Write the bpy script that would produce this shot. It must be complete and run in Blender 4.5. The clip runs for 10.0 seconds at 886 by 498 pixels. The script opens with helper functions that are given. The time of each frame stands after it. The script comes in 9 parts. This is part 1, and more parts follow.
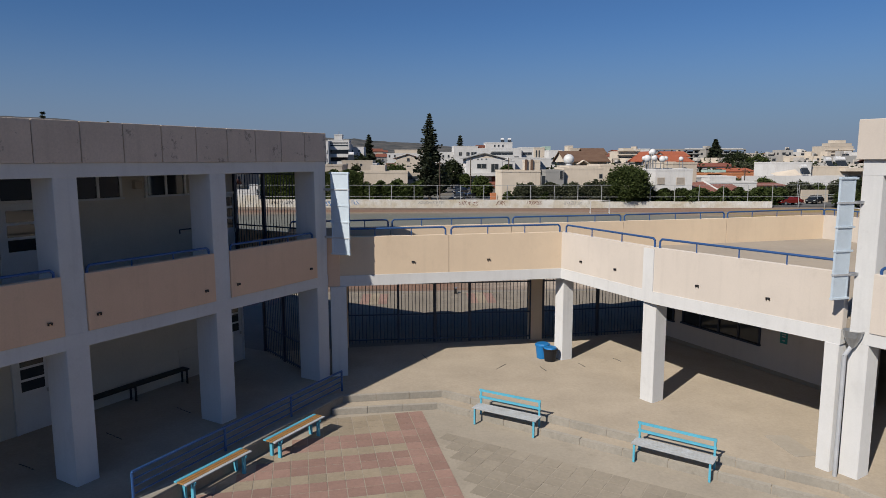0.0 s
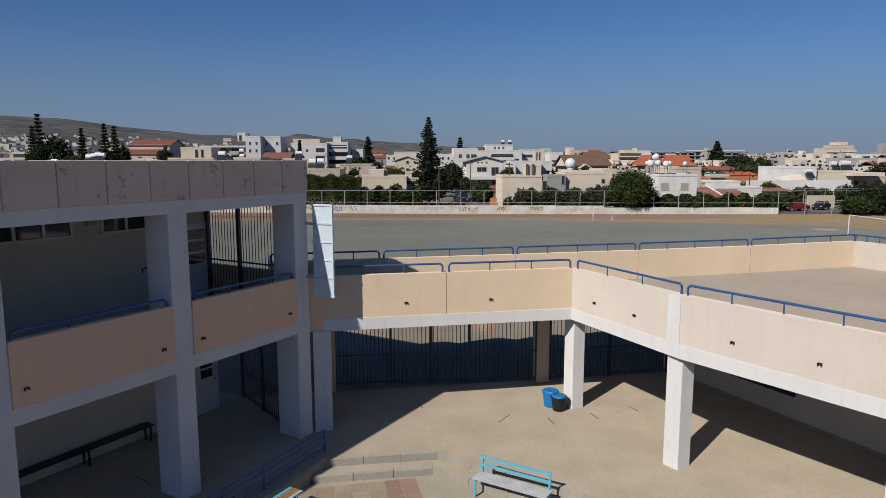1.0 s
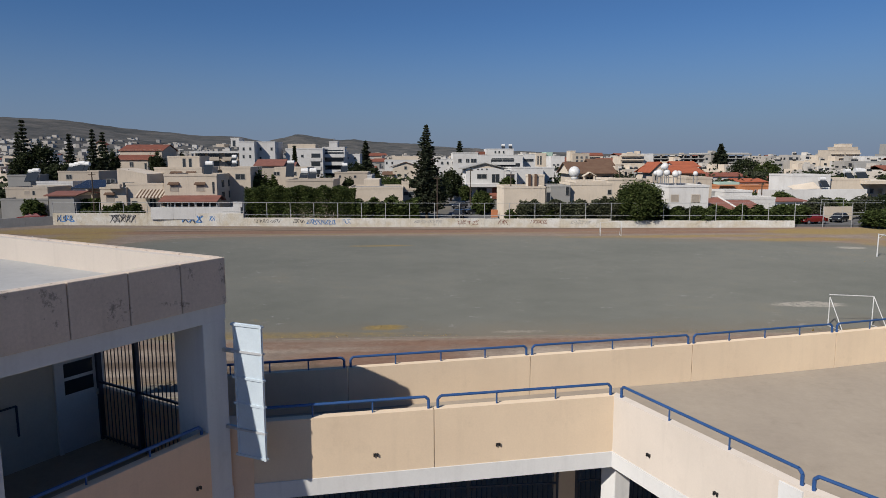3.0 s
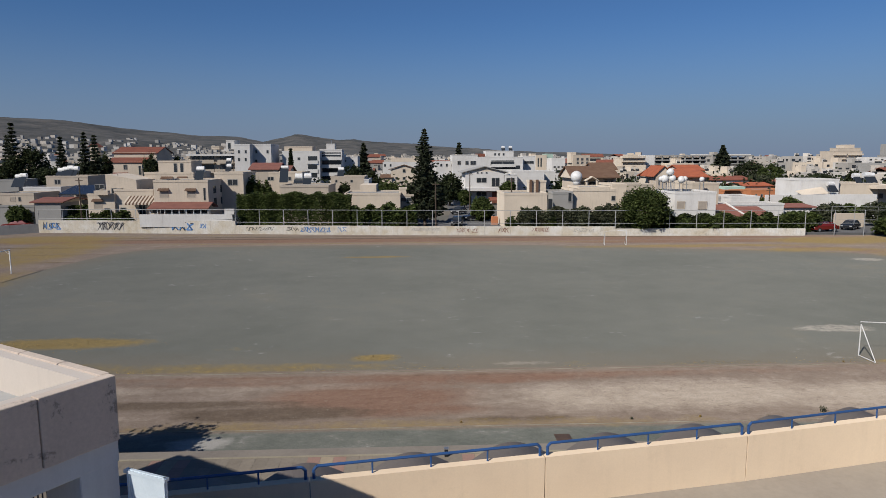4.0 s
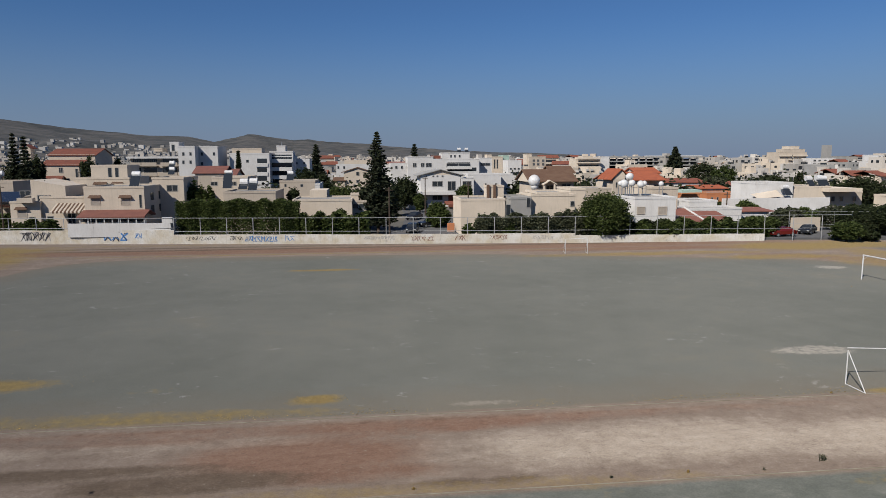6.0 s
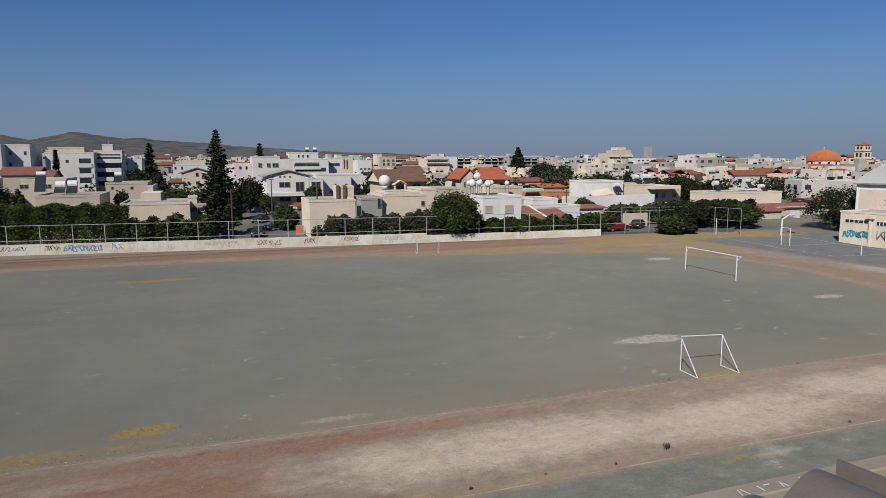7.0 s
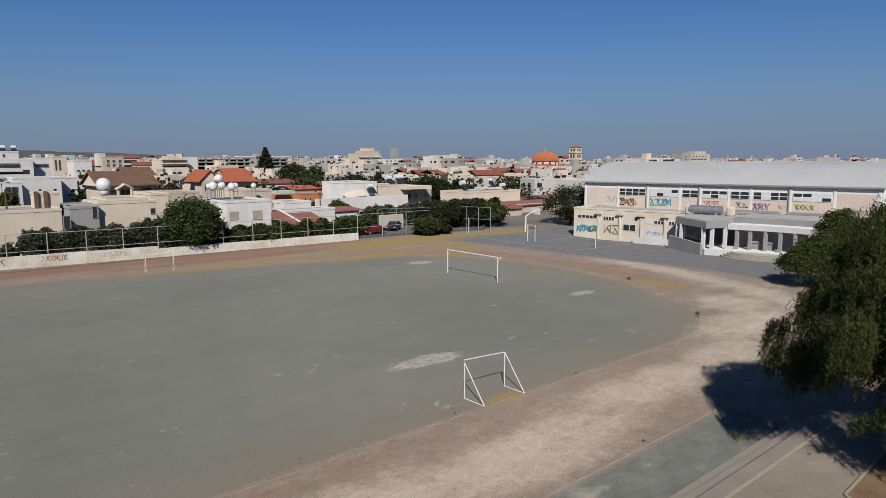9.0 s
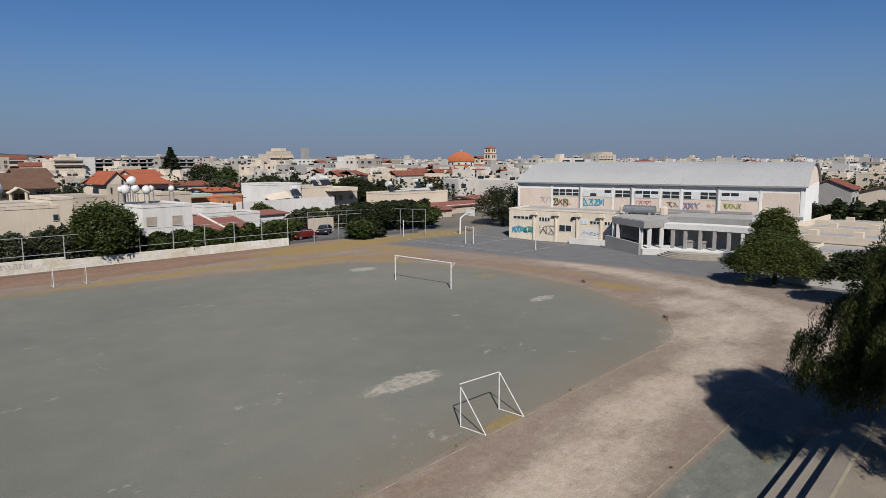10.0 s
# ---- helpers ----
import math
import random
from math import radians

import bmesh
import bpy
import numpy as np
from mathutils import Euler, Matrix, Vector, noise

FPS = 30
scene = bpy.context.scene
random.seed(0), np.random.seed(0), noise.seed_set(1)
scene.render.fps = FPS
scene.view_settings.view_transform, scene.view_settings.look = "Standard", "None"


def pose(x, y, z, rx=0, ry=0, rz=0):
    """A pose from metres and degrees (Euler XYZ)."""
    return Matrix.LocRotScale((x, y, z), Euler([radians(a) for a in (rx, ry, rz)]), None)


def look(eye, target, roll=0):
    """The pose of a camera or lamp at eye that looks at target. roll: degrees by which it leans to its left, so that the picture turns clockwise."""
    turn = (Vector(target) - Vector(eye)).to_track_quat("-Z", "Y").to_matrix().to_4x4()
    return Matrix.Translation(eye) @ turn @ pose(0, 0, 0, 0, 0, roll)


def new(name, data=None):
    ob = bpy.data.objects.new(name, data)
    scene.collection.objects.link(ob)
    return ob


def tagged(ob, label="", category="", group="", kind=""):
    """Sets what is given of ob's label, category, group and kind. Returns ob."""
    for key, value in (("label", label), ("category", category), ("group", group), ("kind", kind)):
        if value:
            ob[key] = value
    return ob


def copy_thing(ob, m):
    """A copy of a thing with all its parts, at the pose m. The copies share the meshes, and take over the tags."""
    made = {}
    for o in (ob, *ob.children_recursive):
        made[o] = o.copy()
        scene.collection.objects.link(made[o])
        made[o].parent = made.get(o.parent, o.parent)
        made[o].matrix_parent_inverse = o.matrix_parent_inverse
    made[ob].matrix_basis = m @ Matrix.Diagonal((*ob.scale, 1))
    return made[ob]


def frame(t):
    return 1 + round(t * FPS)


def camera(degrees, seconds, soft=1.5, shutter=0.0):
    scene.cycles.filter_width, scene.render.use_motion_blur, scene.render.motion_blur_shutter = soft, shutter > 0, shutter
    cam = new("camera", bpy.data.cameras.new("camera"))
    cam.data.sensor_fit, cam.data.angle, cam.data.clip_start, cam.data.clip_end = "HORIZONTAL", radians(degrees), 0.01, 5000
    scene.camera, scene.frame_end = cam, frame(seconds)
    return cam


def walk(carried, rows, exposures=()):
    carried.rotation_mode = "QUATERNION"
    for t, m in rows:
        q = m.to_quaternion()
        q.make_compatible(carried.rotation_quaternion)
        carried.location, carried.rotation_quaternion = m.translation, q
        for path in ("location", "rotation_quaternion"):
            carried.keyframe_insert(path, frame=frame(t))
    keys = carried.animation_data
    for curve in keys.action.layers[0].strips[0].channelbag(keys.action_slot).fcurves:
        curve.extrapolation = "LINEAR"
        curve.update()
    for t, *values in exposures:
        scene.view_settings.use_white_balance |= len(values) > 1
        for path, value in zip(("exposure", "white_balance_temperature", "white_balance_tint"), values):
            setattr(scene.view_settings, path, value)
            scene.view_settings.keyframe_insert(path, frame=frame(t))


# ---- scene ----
cam = camera(68.1, 10.0, soft=0.65)
METRES, EYE, TILT, LEAN, TURN = 30.75, 6.47, -0.6, 0.0, -2.5
ROWS = [
    (0.0, 0.0, 0.0, 0.0, -0.02, -7.18, 0.13),
    (0.5, 0.0008, 0.0327, 0.0122, -0.02, -7.17, 0.05),
    (1.0, 0.0029, 0.0739, 0.0254, -0.02, -7.16, 0.06),
    (1.5, 0.0044, 0.1167, 0.0382, -0.03, -7.15, 0.1),
    (2.0, 0.0068, 0.1602, 0.0516, -0.03, -7.15, 0.1),
    (2.5, 0.0085, 0.2064, 0.0654, -0.03, -7.13, 0.14),
    (3.0, 0.0116, 0.2597, 0.0799, -0.03, -7.14, 0.15),
    (4.5, 0.0196, 0.4265, 0.123, -0.09, -7.16, 0.17),
    (5.0, 0.0228, 0.4715, 0.131, -0.38, -7.16, 0.19),
    (5.2, 0.0243, 0.4865, 0.1314, -1.84, -7.16, 0.2),
    (6.3, 0.0322, 0.5345, 0.1328, -4.97, -7.15, 0.24),
    (6.5, 0.0343, 0.5455, 0.1328, -6.89, -7.15, 0.25),
    (7.0, 0.045, 0.5765, 0.132, -16.77, -7.21, 0.36),
    (7.5, 0.064, 0.6165, 0.1311, -26.34, -7.26, 0.46),
    (8.0, 0.092, 0.6654, 0.1309, -34.82, -7.29, 0.45),
    (8.5, 0.1234, 0.7202, 0.1321, -38.17, -7.33, 0.5),
    (9.0, 0.1417, 0.7874, 0.1317, -38.21, -7.32, 0.52),
    (9.5, 0.1431, 0.8675, 0.1323, -41.72, -7.33, 0.55),
    (10.0, 0.1294, 0.9543, 0.1337, -45.96, -7.36, 0.6),
]
walk(cam, [(t, pose(0, 0, EYE, TILT, LEAN, TURN) @ pose(METRES * x, METRES * y, METRES * z, 90 + pitch, roll, yaw)) for t, x, y, z, yaw, pitch, roll in ROWS], exposures=[(0.0, 0.0)])

# ---- light ----
SUN_EL, SUN_AZ = 38.0, 221.9
world = bpy.data.worlds.new("sky")
scene.world = world
world.use_nodes = True
wn = world.node_tree.nodes
sky = wn.new("ShaderNodeTexSky")
sky.sky_type = "NISHITA"
sky.sun_disc = False
sky.sun_elevation, sky.sun_rotation = radians(SUN_EL), radians(SUN_AZ)
sky.altitude, sky.air_density, sky.dust_density, sky.ozone_density = 60, 1.0, 0.40, 3.0
wn["Background"].inputs[1].default_value = 0.050
tint = wn.new("ShaderNodeMix")
tint.data_type, tint.blend_type = "RGBA", "MULTIPLY"
tint.inputs[0].default_value = 1.0
tint.inputs[7].default_value = (0.57, 0.87, 1.29, 1)
world.node_tree.links.new(sky.outputs[0], tint.inputs[6])
# dust haze over the horizon, thinning out with height
where = wn.new("ShaderNodeTexCoord")
split = wn.new("ShaderNodeSeparateXYZ")
world.node_tree.links.new(where.outputs["Generated"], split.inputs[0])
thin = wn.new("ShaderNodeMapRange")
thin.interpolation_type = "SMOOTHSTEP"
for sock, v in zip(thin.inputs[1:5], (-0.03, 0.21, 0.90, 0.0)):
    sock.default_value = v
world.node_tree.links.new(split.outputs["Z"], thin.inputs[0])
haze = wn.new("ShaderNodeMix")
haze.data_type = "RGBA"
haze.inputs[7].default_value = (3.55, 4.45, 6.60, 1)
world.node_tree.links.new(thin.outputs[0], haze.inputs[0])
world.node_tree.links.new(tint.outputs[2], haze.inputs[6])
world.node_tree.links.new(haze.outputs[2], wn["Background"].inputs[0])
sun_data = bpy.data.lights.new("sun", "SUN")
sun_data.energy, sun_data.angle, sun_data.color = 4.25, radians(0.53), (1.0, 0.945, 0.87)
sun = new("sun", sun_data)
sun.matrix_world = look((-0.8545 * 60, -0.9527 * 60, 60), (0, 0, 0))


# ---- materials ----
def nodes_of(name):
    m = bpy.data.materials.new(name)
    m.use_nodes = True
    return m, m.node_tree.nodes, m.node_tree.links


def ramp(n, stops):
    r = n.new("ShaderNodeValToRGB")
    while len(r.color_ramp.elements) < len(stops):
        r.color_ramp.elements.new(0.5)
    for e, (p, c) in zip(r.color_ramp.elements, stops):
        e.position, e.color = p, (*c, 1) if len(c) == 3 else c
    return r


def noise_node(n, l, scale, detail=6, rough=0.6, stretch=None, coords=None):
    tex = n.new("ShaderNodeTexNoise")
    tex.inputs["Scale"].default_value, tex.inputs["Detail"].default_value, tex.inputs["Roughness"].default_value = scale, detail, rough
    geo = coords
    if geo is None:
        geo = n.new("ShaderNodeNewGeometry").outputs["Position"]
    if stretch:
        mp = n.new("ShaderNodeMapping")
        mp.inputs["Scale"].default_value = stretch
        l.new(geo, mp.inputs[0])
        geo = mp.outputs[0]
    l.new(geo, tex.inputs["Vector"])
    return tex


def mixc(n, l, fac, a, b, mode="MIX"):
    m = n.new("ShaderNodeMix")
    m.data_type, m.blend_type = "RGBA", mode
    for sock, v in ((m.inputs[0], fac), (m.inputs[6], a), (m.inputs[7], b)):
        if hasattr(v, "is_linked"):
            l.new(v, sock)
        elif isinstance(v, (int, float)):
            sock.default_value = v
        else:
            sock.default_value = (*v, 1)
    return m.outputs[2]


def surface(name, base, other=None, rough=0.8, big=0.6, fine=14.0, contrast=0.16, bump=0.15, metal=0.0, streak=0.0, spec=0.4, stain=0.0, vary=0.0, island=0.0, spots=0.0):
    """A worn matt surface: two tones blended by a broad noise, a fine grain, stains, streaks down upright faces, and relief."""
    m, n, l = nodes_of(name)
    bs = n["Principled BSDF"]
    other = other or tuple(c * (1 - contrast) for c in base)
    g1 = noise_node(n, l, big)
    r1 = ramp(n, ((0.36, (0, 0, 0)), (0.64, (1, 1, 1))))
    l.new(g1.outputs[0], r1.inputs[0])
    col = mixc(n, l, r1.outputs[0], base, other)
    g2 = noise_node(n, l, fine, 5, 0.7)
    r2 = ramp(n, ((0.25, (1 - contrast,) * 3), (0.75, (1 + contrast * 0.4,) * 3)))
    l.new(g2.outputs[0], r2.inputs[0])
    col = mixc(n, l, 1.0, col, r2.outputs[0], "MULTIPLY")
    if streak:
        g3 = noise_node(n, l, 1.0, 4, 0.6, (5.0, 5.0, 0.35))
        r3 = ramp(n, ((0.52, (1, 1, 1)), (0.78, (1 - streak,) * 3)))
        l.new(g3.outputs[0], r3.inputs[0])
        col = mixc(n, l, 1.0, col, r3.outputs[0], "MULTIPLY")
    if stain:
        g4 = noise_node(n, l, big * 3.1, 8, 0.72)
        r4 = ramp(n, ((0.56, (1, 1, 1)), (0.70, (1 - stain, 1 - stain * 1.05, 1 - stain * 1.1))))
        l.new(g4.outputs[0], r4.inputs[0])
        col = mixc(n, l, 1.0, col, r4.outputs[0], "MULTIPLY")
    if spots:
        g6 = noise_node(n, l, 1.7, 7, 0.78)
        r6 = ramp(n, ((0.565, (1, 1, 1)), (0.62, (1 - spots,) * 3)))
        l.new(g6.outputs[0], r6.inputs[0])
        col = mixc(n, l, 1.0, col, r6.outputs[0], "MULTIPLY")
    if vary or island:
        if vary:
            src = n.new("ShaderNodeObjectInfo").outputs["Random"]
        else:
            src = n.new("ShaderNodeNewGeometry").outputs["Random Per Island"]
        v = vary or island
        r5 = ramp(n, ((0.0, (1 - v,) * 3), (1.0, (1 + v * 0.5,) * 3)))
        l.new(src, r5.inputs[0])
        col = mixc(n, l, 1.0, col, r5.outputs[0], "MULTIPLY")
    l.new(col, bs.inputs["Base Color"])
    bs.inputs["Roughness"].default_value, bs.inputs["Metallic"].default_value = rough, metal
    bs.inputs["Specular IOR Level"].default_value = spec
    bs.inputs["Diffuse Roughness"].default_value = 0.7 if rough > 0.65 else 0.0
    if bump:
        b = n.new("ShaderNodeBump")
        b.inputs["Strength"].default_value, b.inputs["Distance"].default_value = bump, 0.02
        l.new(g2.outputs[0], b.inputs["Height"])
        l.new(b.outputs[0], bs.inputs["Normal"])
    return m


def foliage(name, dark, light, rough=0.6):
    m, n, l = nodes_of(name)
    bs = n["Principled BSDF"]
    isl = n.new("ShaderNodeNewGeometry")
    r = ramp(n, ((0.0, dark), (0.7, light), (1.0, tuple(c * 1.5 for c in light))))
    l.new(isl.outputs["Random Per Island"], r.inputs[0])
    g = noise_node(n, l, 0.5, 4)
    rr = ramp(n, ((0.3, (0.82, 0.80, 0.78)), (0.7, (1.25, 1.22, 1.15))))
    l.new(g.outputs[0], rr.inputs[0])
    col = mixc(n, l, 1.0, r.outputs[0], rr.outputs[0], "MULTIPLY")
    l.new(col, bs.inputs["Base Color"])
    bs.inputs["Roughness"].default_value = rough
    bs.inputs["Specular IOR Level"].default_value = 0.12
    tr = n.new("ShaderNodeBsdfTranslucent")
    l.new(col, tr.inputs[0])
    mx = n.new("ShaderNodeMixShader")
    mx.inputs[0].default_value = 0.32
    l.new(bs.outputs[0], mx.inputs[1])
    l.new(tr.outputs[0], mx.inputs[2])
    l.new(mx.outputs[0], n["Material Output"].inputs[0])
    return m


def glass(name, tint=(0.03, 0.035, 0.04)):
    m, n, l = nodes_of(name)
    bs = n["Principled BSDF"]
    bs.inputs["Base Color"].default_value = (*tint, 1)
    bs.inputs["Roughness"].default_value = 0.06
    bs.inputs["Specular IOR Level"].default_value = 0.6
    return m


PEACH = surface("peach_render", (0.77, 0.55, 0.375), (0.72, 0.51, 0.348), 0.85, 0.7, 30, 0.06, 0.06, streak=0.06, stain=0.06)
CREAMPEACH = surface("cream_peach_render", (0.71, 0.57, 0.41), (0.665, 0.53, 0.382), 0.85, 0.7, 30, 0.06, 0.06, streak=0.05, stain=0.06)
PALE = surface("pale_render", (0.625, 0.555, 0.480), (0.585, 0.520, 0.450), 0.85, 0.6, 30, 0.05, 0.06, streak=0.07, stain=0.07)
WHITE = surface("white_paint", (0.640, 0.630, 0.610), (0.600, 0.590, 0.570), 0.75, 0.9, 25, 0.05, 0.06, streak=0.09, stain=0.07)
CORNICE = surface("weathered_peach_panel", (0.66, 0.55, 0.45), (0.60, 0.50, 0.41), 0.85, 1.1, 22, 0.14, 0.12, streak=0.12, stain=0.08, spots=0.5)
INNER = surface("cream_corridor_paint", (0.62, 0.58, 0.50), None, 0.7, 0.8, 20, 0.08, 0.08, stain=0.06)
COURT = surface("pale_concrete_paving", (0.352, 0.308, 0.248), (0.316, 0.276, 0.220), 0.75, 0.45, 9, 0.12, 0.1, stain=0.10, vary=0.07)
WORNSLAB = surface("worn_brown_slab", (0.300, 0.258, 0.200), (0.262, 0.226, 0.174), 0.85, 0.45, 9, 0.16, 0.1, stain=0.14, vary=0.09)
SOFFIT = surface("white_soffit_paint", (0.74, 0.73, 0.70), (0.69, 0.68, 0.65), 0.85, 0.8, 20, 0.05, 0.05, stain=0.05)
JOINT = surface("joint_sand", (0.355, 0.308, 0.242), None, 0.9, 0.6, 12, 0.15, 0.1, stain=0.12)
COURT_BED = surface("paving_joint_mortar", (0.395, 0.332, 0.252), None, 0.9, 0.6, 12, 0.15, 0.2, stain=0.1)
ROOFTOP = surface("terrace_screed", (0.335, 0.285, 0.225), (0.295, 0.25, 0.20), 0.85, 0.35, 6, 0.10, 0.1, stain=0.10)
ROOFWHITE = surface("roof_membrane", (0.496, 0.488, 0.464), None, 0.7, 0.5, 8, 0.12, 0.1, stain=0.15)
GREYPAVE = surface("grey_beige_paving", (0.236, 0.203, 0.160), (0.203, 0.174, 0.138), 0.85, 0.35, 9, 0.16, 0.15, stain=0.12, vary=0.10)
CREAMSLAB = surface("cream_paver", (0.331, 0.270, 0.191), (0.288, 0.234, 0.166), 0.8, 0.9, 12, 0.16, 0.15, stain=0.14, vary=0.14)
PINKSLAB = surface("pink_paver", (0.311, 0.196, 0.155), (0.266, 0.167, 0.133), 0.8, 0.9, 12, 0.16, 0.15, stain=0.14, vary=0.14)
KERB = surface("kerb_concrete", (0.369, 0.332, 0.275), (0.312, 0.283, 0.234), 0.85, 1.2, 12, 0.18, 0.2, stain=0.18)
BLUE = surface("dark_blue_enamel", (0.035, 0.10, 0.27), (0.03, 0.085, 0.22), 0.4, 2, 40, 0.12, 0.05)
NAVY = surface("navy_gate_paint", (0.035, 0.045, 0.07), None, 0.5, 2, 40, 0.12, 0.05)
TURQ = surface("turquoise_enamel", (0.12, 0.46, 0.60), (0.10, 0.40, 0.53), 0.45, 3, 40, 0.14, 0.05)
SLATGREY = surface("weathered_grey_slat", (0.44, 0.46, 0.47), (0.36, 0.36, 0.35), 0.7, 5, 40, 0.22, 0.2)
SLATWOOD = surface("varnished_orange_slat", (0.42, 0.22, 0.07), (0.33, 0.17, 0.06), 0.6, 5, 40, 0.25, 0.2)
LOUVRE = surface("pale_blue_sheet_metal", (0.58, 0.66, 0.72), (0.52, 0.60, 0.66), 0.45, 2, 30, 0.08, 0.04)
STEEL = surface("galvanised_steel", (0.50, 0.51, 0.52), (0.40, 0.41, 0.42), 0.42, 4, 30, 0.15, 0.05, metal=0.7)
PIPE = surface("grey_downpipe", (0.50, 0.51, 0.52), None, 0.5, 4, 30, 0.12, 0.05)
WHITEMETAL = surface("white_tube_paint", (0.78, 0.78, 0.77), (0.66, 0.64, 0.60), 0.5, 3, 30, 0.12, 0.05)
DARKGLASS = glass("dark_window_glass")
BLACK = surface("black_plastic", (0.02, 0.02, 0.022), None, 0.5, 3, 30, 0.2, 0.05)
BUCKETBLUE = surface("bright_blue_plastic", (0.02, 0.20, 0.50), None, 0.4, 3, 30, 0.1, 0.03)
TINWHITE = surface("white_door_paint", (0.66, 0.67, 0.67), None, 0.5, 2, 30, 0.08, 0.04)
VAULT = surface("grey_vault_sheet", (0.160, 0.140, 0.125), (0.135, 0.118, 0.106), 0.6, 0.7, 12, 0.12, 0.08, stain=0.08)
BLEACHER = surface("bleacher_concrete", (0.225, 0.198, 0.165), (0.190, 0.167, 0.142), 0.85, 0.5, 8, 0.16, 0.15, stain=0.16)
COPING = surface("cream_coping", (0.315, 0.277, 0.203), (0.262, 0.230, 0.168), 0.85, 1.3, 14, 0.18, 0.15, stain=0.2)
SOIL = surface("dry_soil", (0.139, 0.090, 0.051), (0.197, 0.135, 0.078), 0.95, 1.8, 12, 0.35, 0.6)
BARK = surface("bark", (0.12, 0.085, 0.06), (0.08, 0.06, 0.045), 0.95, 4, 20, 0.35, 0.6)
GYMROOF = surface("white_ribbed_roof", (0.510, 0.510, 0.484), (0.458, 0.458, 0.440), 0.5, 0.12, 3, 0.08, 0.05, stain=0.06)
GYMWHITE = surface("gym_white_wall", (0.773, 0.764, 0.736), None, 0.8, 0.4, 10, 0.08, 0.08, streak=0.08)
GYMPINK = surface("gym_pinkish_wall", (0.684, 0.576, 0.486), (0.630, 0.540, 0.459), 0.85, 0.4, 10, 0.10, 0.08, streak=0.12, stain=0.1)
GYMCREAM = surface("annex_cream_wall", (0.704, 0.625, 0.502), (0.634, 0.563, 0.458), 0.85, 0.4, 10, 0.10, 0.08, streak=0.15, stain=0.12)
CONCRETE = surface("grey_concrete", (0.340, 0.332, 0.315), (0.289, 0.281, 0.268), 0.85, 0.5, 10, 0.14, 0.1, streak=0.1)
LIMEWASH = surface("limewashed_wall", (0.704, 0.678, 0.625), (0.581, 0.510, 0.387), 0.9, 0.55, 6, 0.18, 0.1, streak=0.16, stain=0.28)
FENCEGREY = surface("grey_fence_pipe", (0.42, 0.42, 0.41), (0.33, 0.33, 0.325), 0.6, 2, 20, 0.15, 0.0)
H_WHITE = surface("house_white", (0.67, 0.655, 0.63), (0.60, 0.58, 0.55), 0.85, 0.3, 6, 0.10, 0.05, streak=0.14, stain=0.08)
H_CREAM = surface("house_cream", (0.655, 0.565, 0.455), (0.585, 0.505, 0.405), 0.85, 0.3, 6, 0.10, 0.05, streak=0.14, stain=0.08)
H_PINK = surface("house_beige", (0.54, 0.46, 0.37), (0.475, 0.41, 0.33), 0.85, 0.3, 6, 0.10, 0.05, streak=0.14, stain=0.10)
H_GREY = surface("house_grey", (0.34, 0.33, 0.31), None, 0.85, 0.3, 6, 0.12, 0.05)
H_ORANGE = surface("house_orange", (0.50, 0.20, 0.09), None, 0.85, 0.3, 6, 0.10, 0.05)
TOWNMIX = surface("town_white_mix", (0.600, 0.580, 0.550), (0.500, 0.450, 0.385), 0.85, 0.02, 1.0, 0.12, 0.0, island=0.40)
TILE_RED = surface("red_clay_tile", (0.255, 0.085, 0.051), (0.187, 0.068, 0.043), 0.8, 0.8, 10, 0.22, 0.3)
TILE_BROWN = surface("brown_clay_tile", (0.170, 0.102, 0.064), (0.136, 0.076, 0.047), 0.8, 0.8, 10, 0.22, 0.3)
GREENWASH = surface("pale_green_paint", (0.42, 0.55, 0.47), None, 0.85, 0.3, 6, 0.1, 0.05, streak=0.1)
SHUTTER = surface("beige_roller_shutter", (0.40, 0.35, 0.29), (0.35, 0.30, 0.25), 0.7, 2, 20, 0.12, 0.0)
DECK = surface("dusty_roof_deck", (0.33, 0.315, 0.29), (0.25, 0.235, 0.22), 0.9, 0.4, 6, 0.18, 0.0, stain=0.25)
ROOF_ORANGE = surface("orange_red_clay_tile", (0.40, 0.115, 0.052), (0.31, 0.09, 0.045), 0.8, 0.8, 10, 0.22, 0.3)
TILE_PINK = surface("dull_red_roof_sheet", (0.255, 0.106, 0.076), (0.204, 0.085, 0.064), 0.8, 0.8, 10, 0.2, 0.2)
DOME = surface("orange_dome_tile", (0.50, 0.155, 0.06), None, 0.8, 0.5, 8, 0.18, 0.2)
ASPHALT = surface("asphalt", (0.092, 0.092, 0.094), (0.116, 0.114, 0.112), 0.9, 0.08, 6, 0.16, 0.3, stain=0.14)
LEAF_PEPPER = foliage("pepper_leaf", (0.022, 0.029, 0.009), (0.070, 0.082, 0.027), 0.85)
TRACKKERB = surface("worn_track_kerb", (0.31, 0.28, 0.215), (0.215, 0.185, 0.135), 0.9, 0.9, 6, 0.3, 0.2, stain=0.3)
LEAF_DARK = foliage("dark_leaf", (0.016, 0.023, 0.011), (0.047, 0.059, 0.027))
LEAF_OLIVE = foliage("olive_leaf", (0.036, 0.043, 0.025), (0.095, 0.104, 0.063))
LEAF_GREEN = foliage("green_leaf", (0.026, 0.041, 0.011), (0.080, 0.104, 0.034))
LEAF_YARD = foliage("yard_tree_leaf", (0.030, 0.042, 0.010), (0.090, 0.108, 0.034))
LEAF_PINE = foliage("pine_needle", (0.018, 0.025, 0.014), (0.050, 0.059, 0.036))
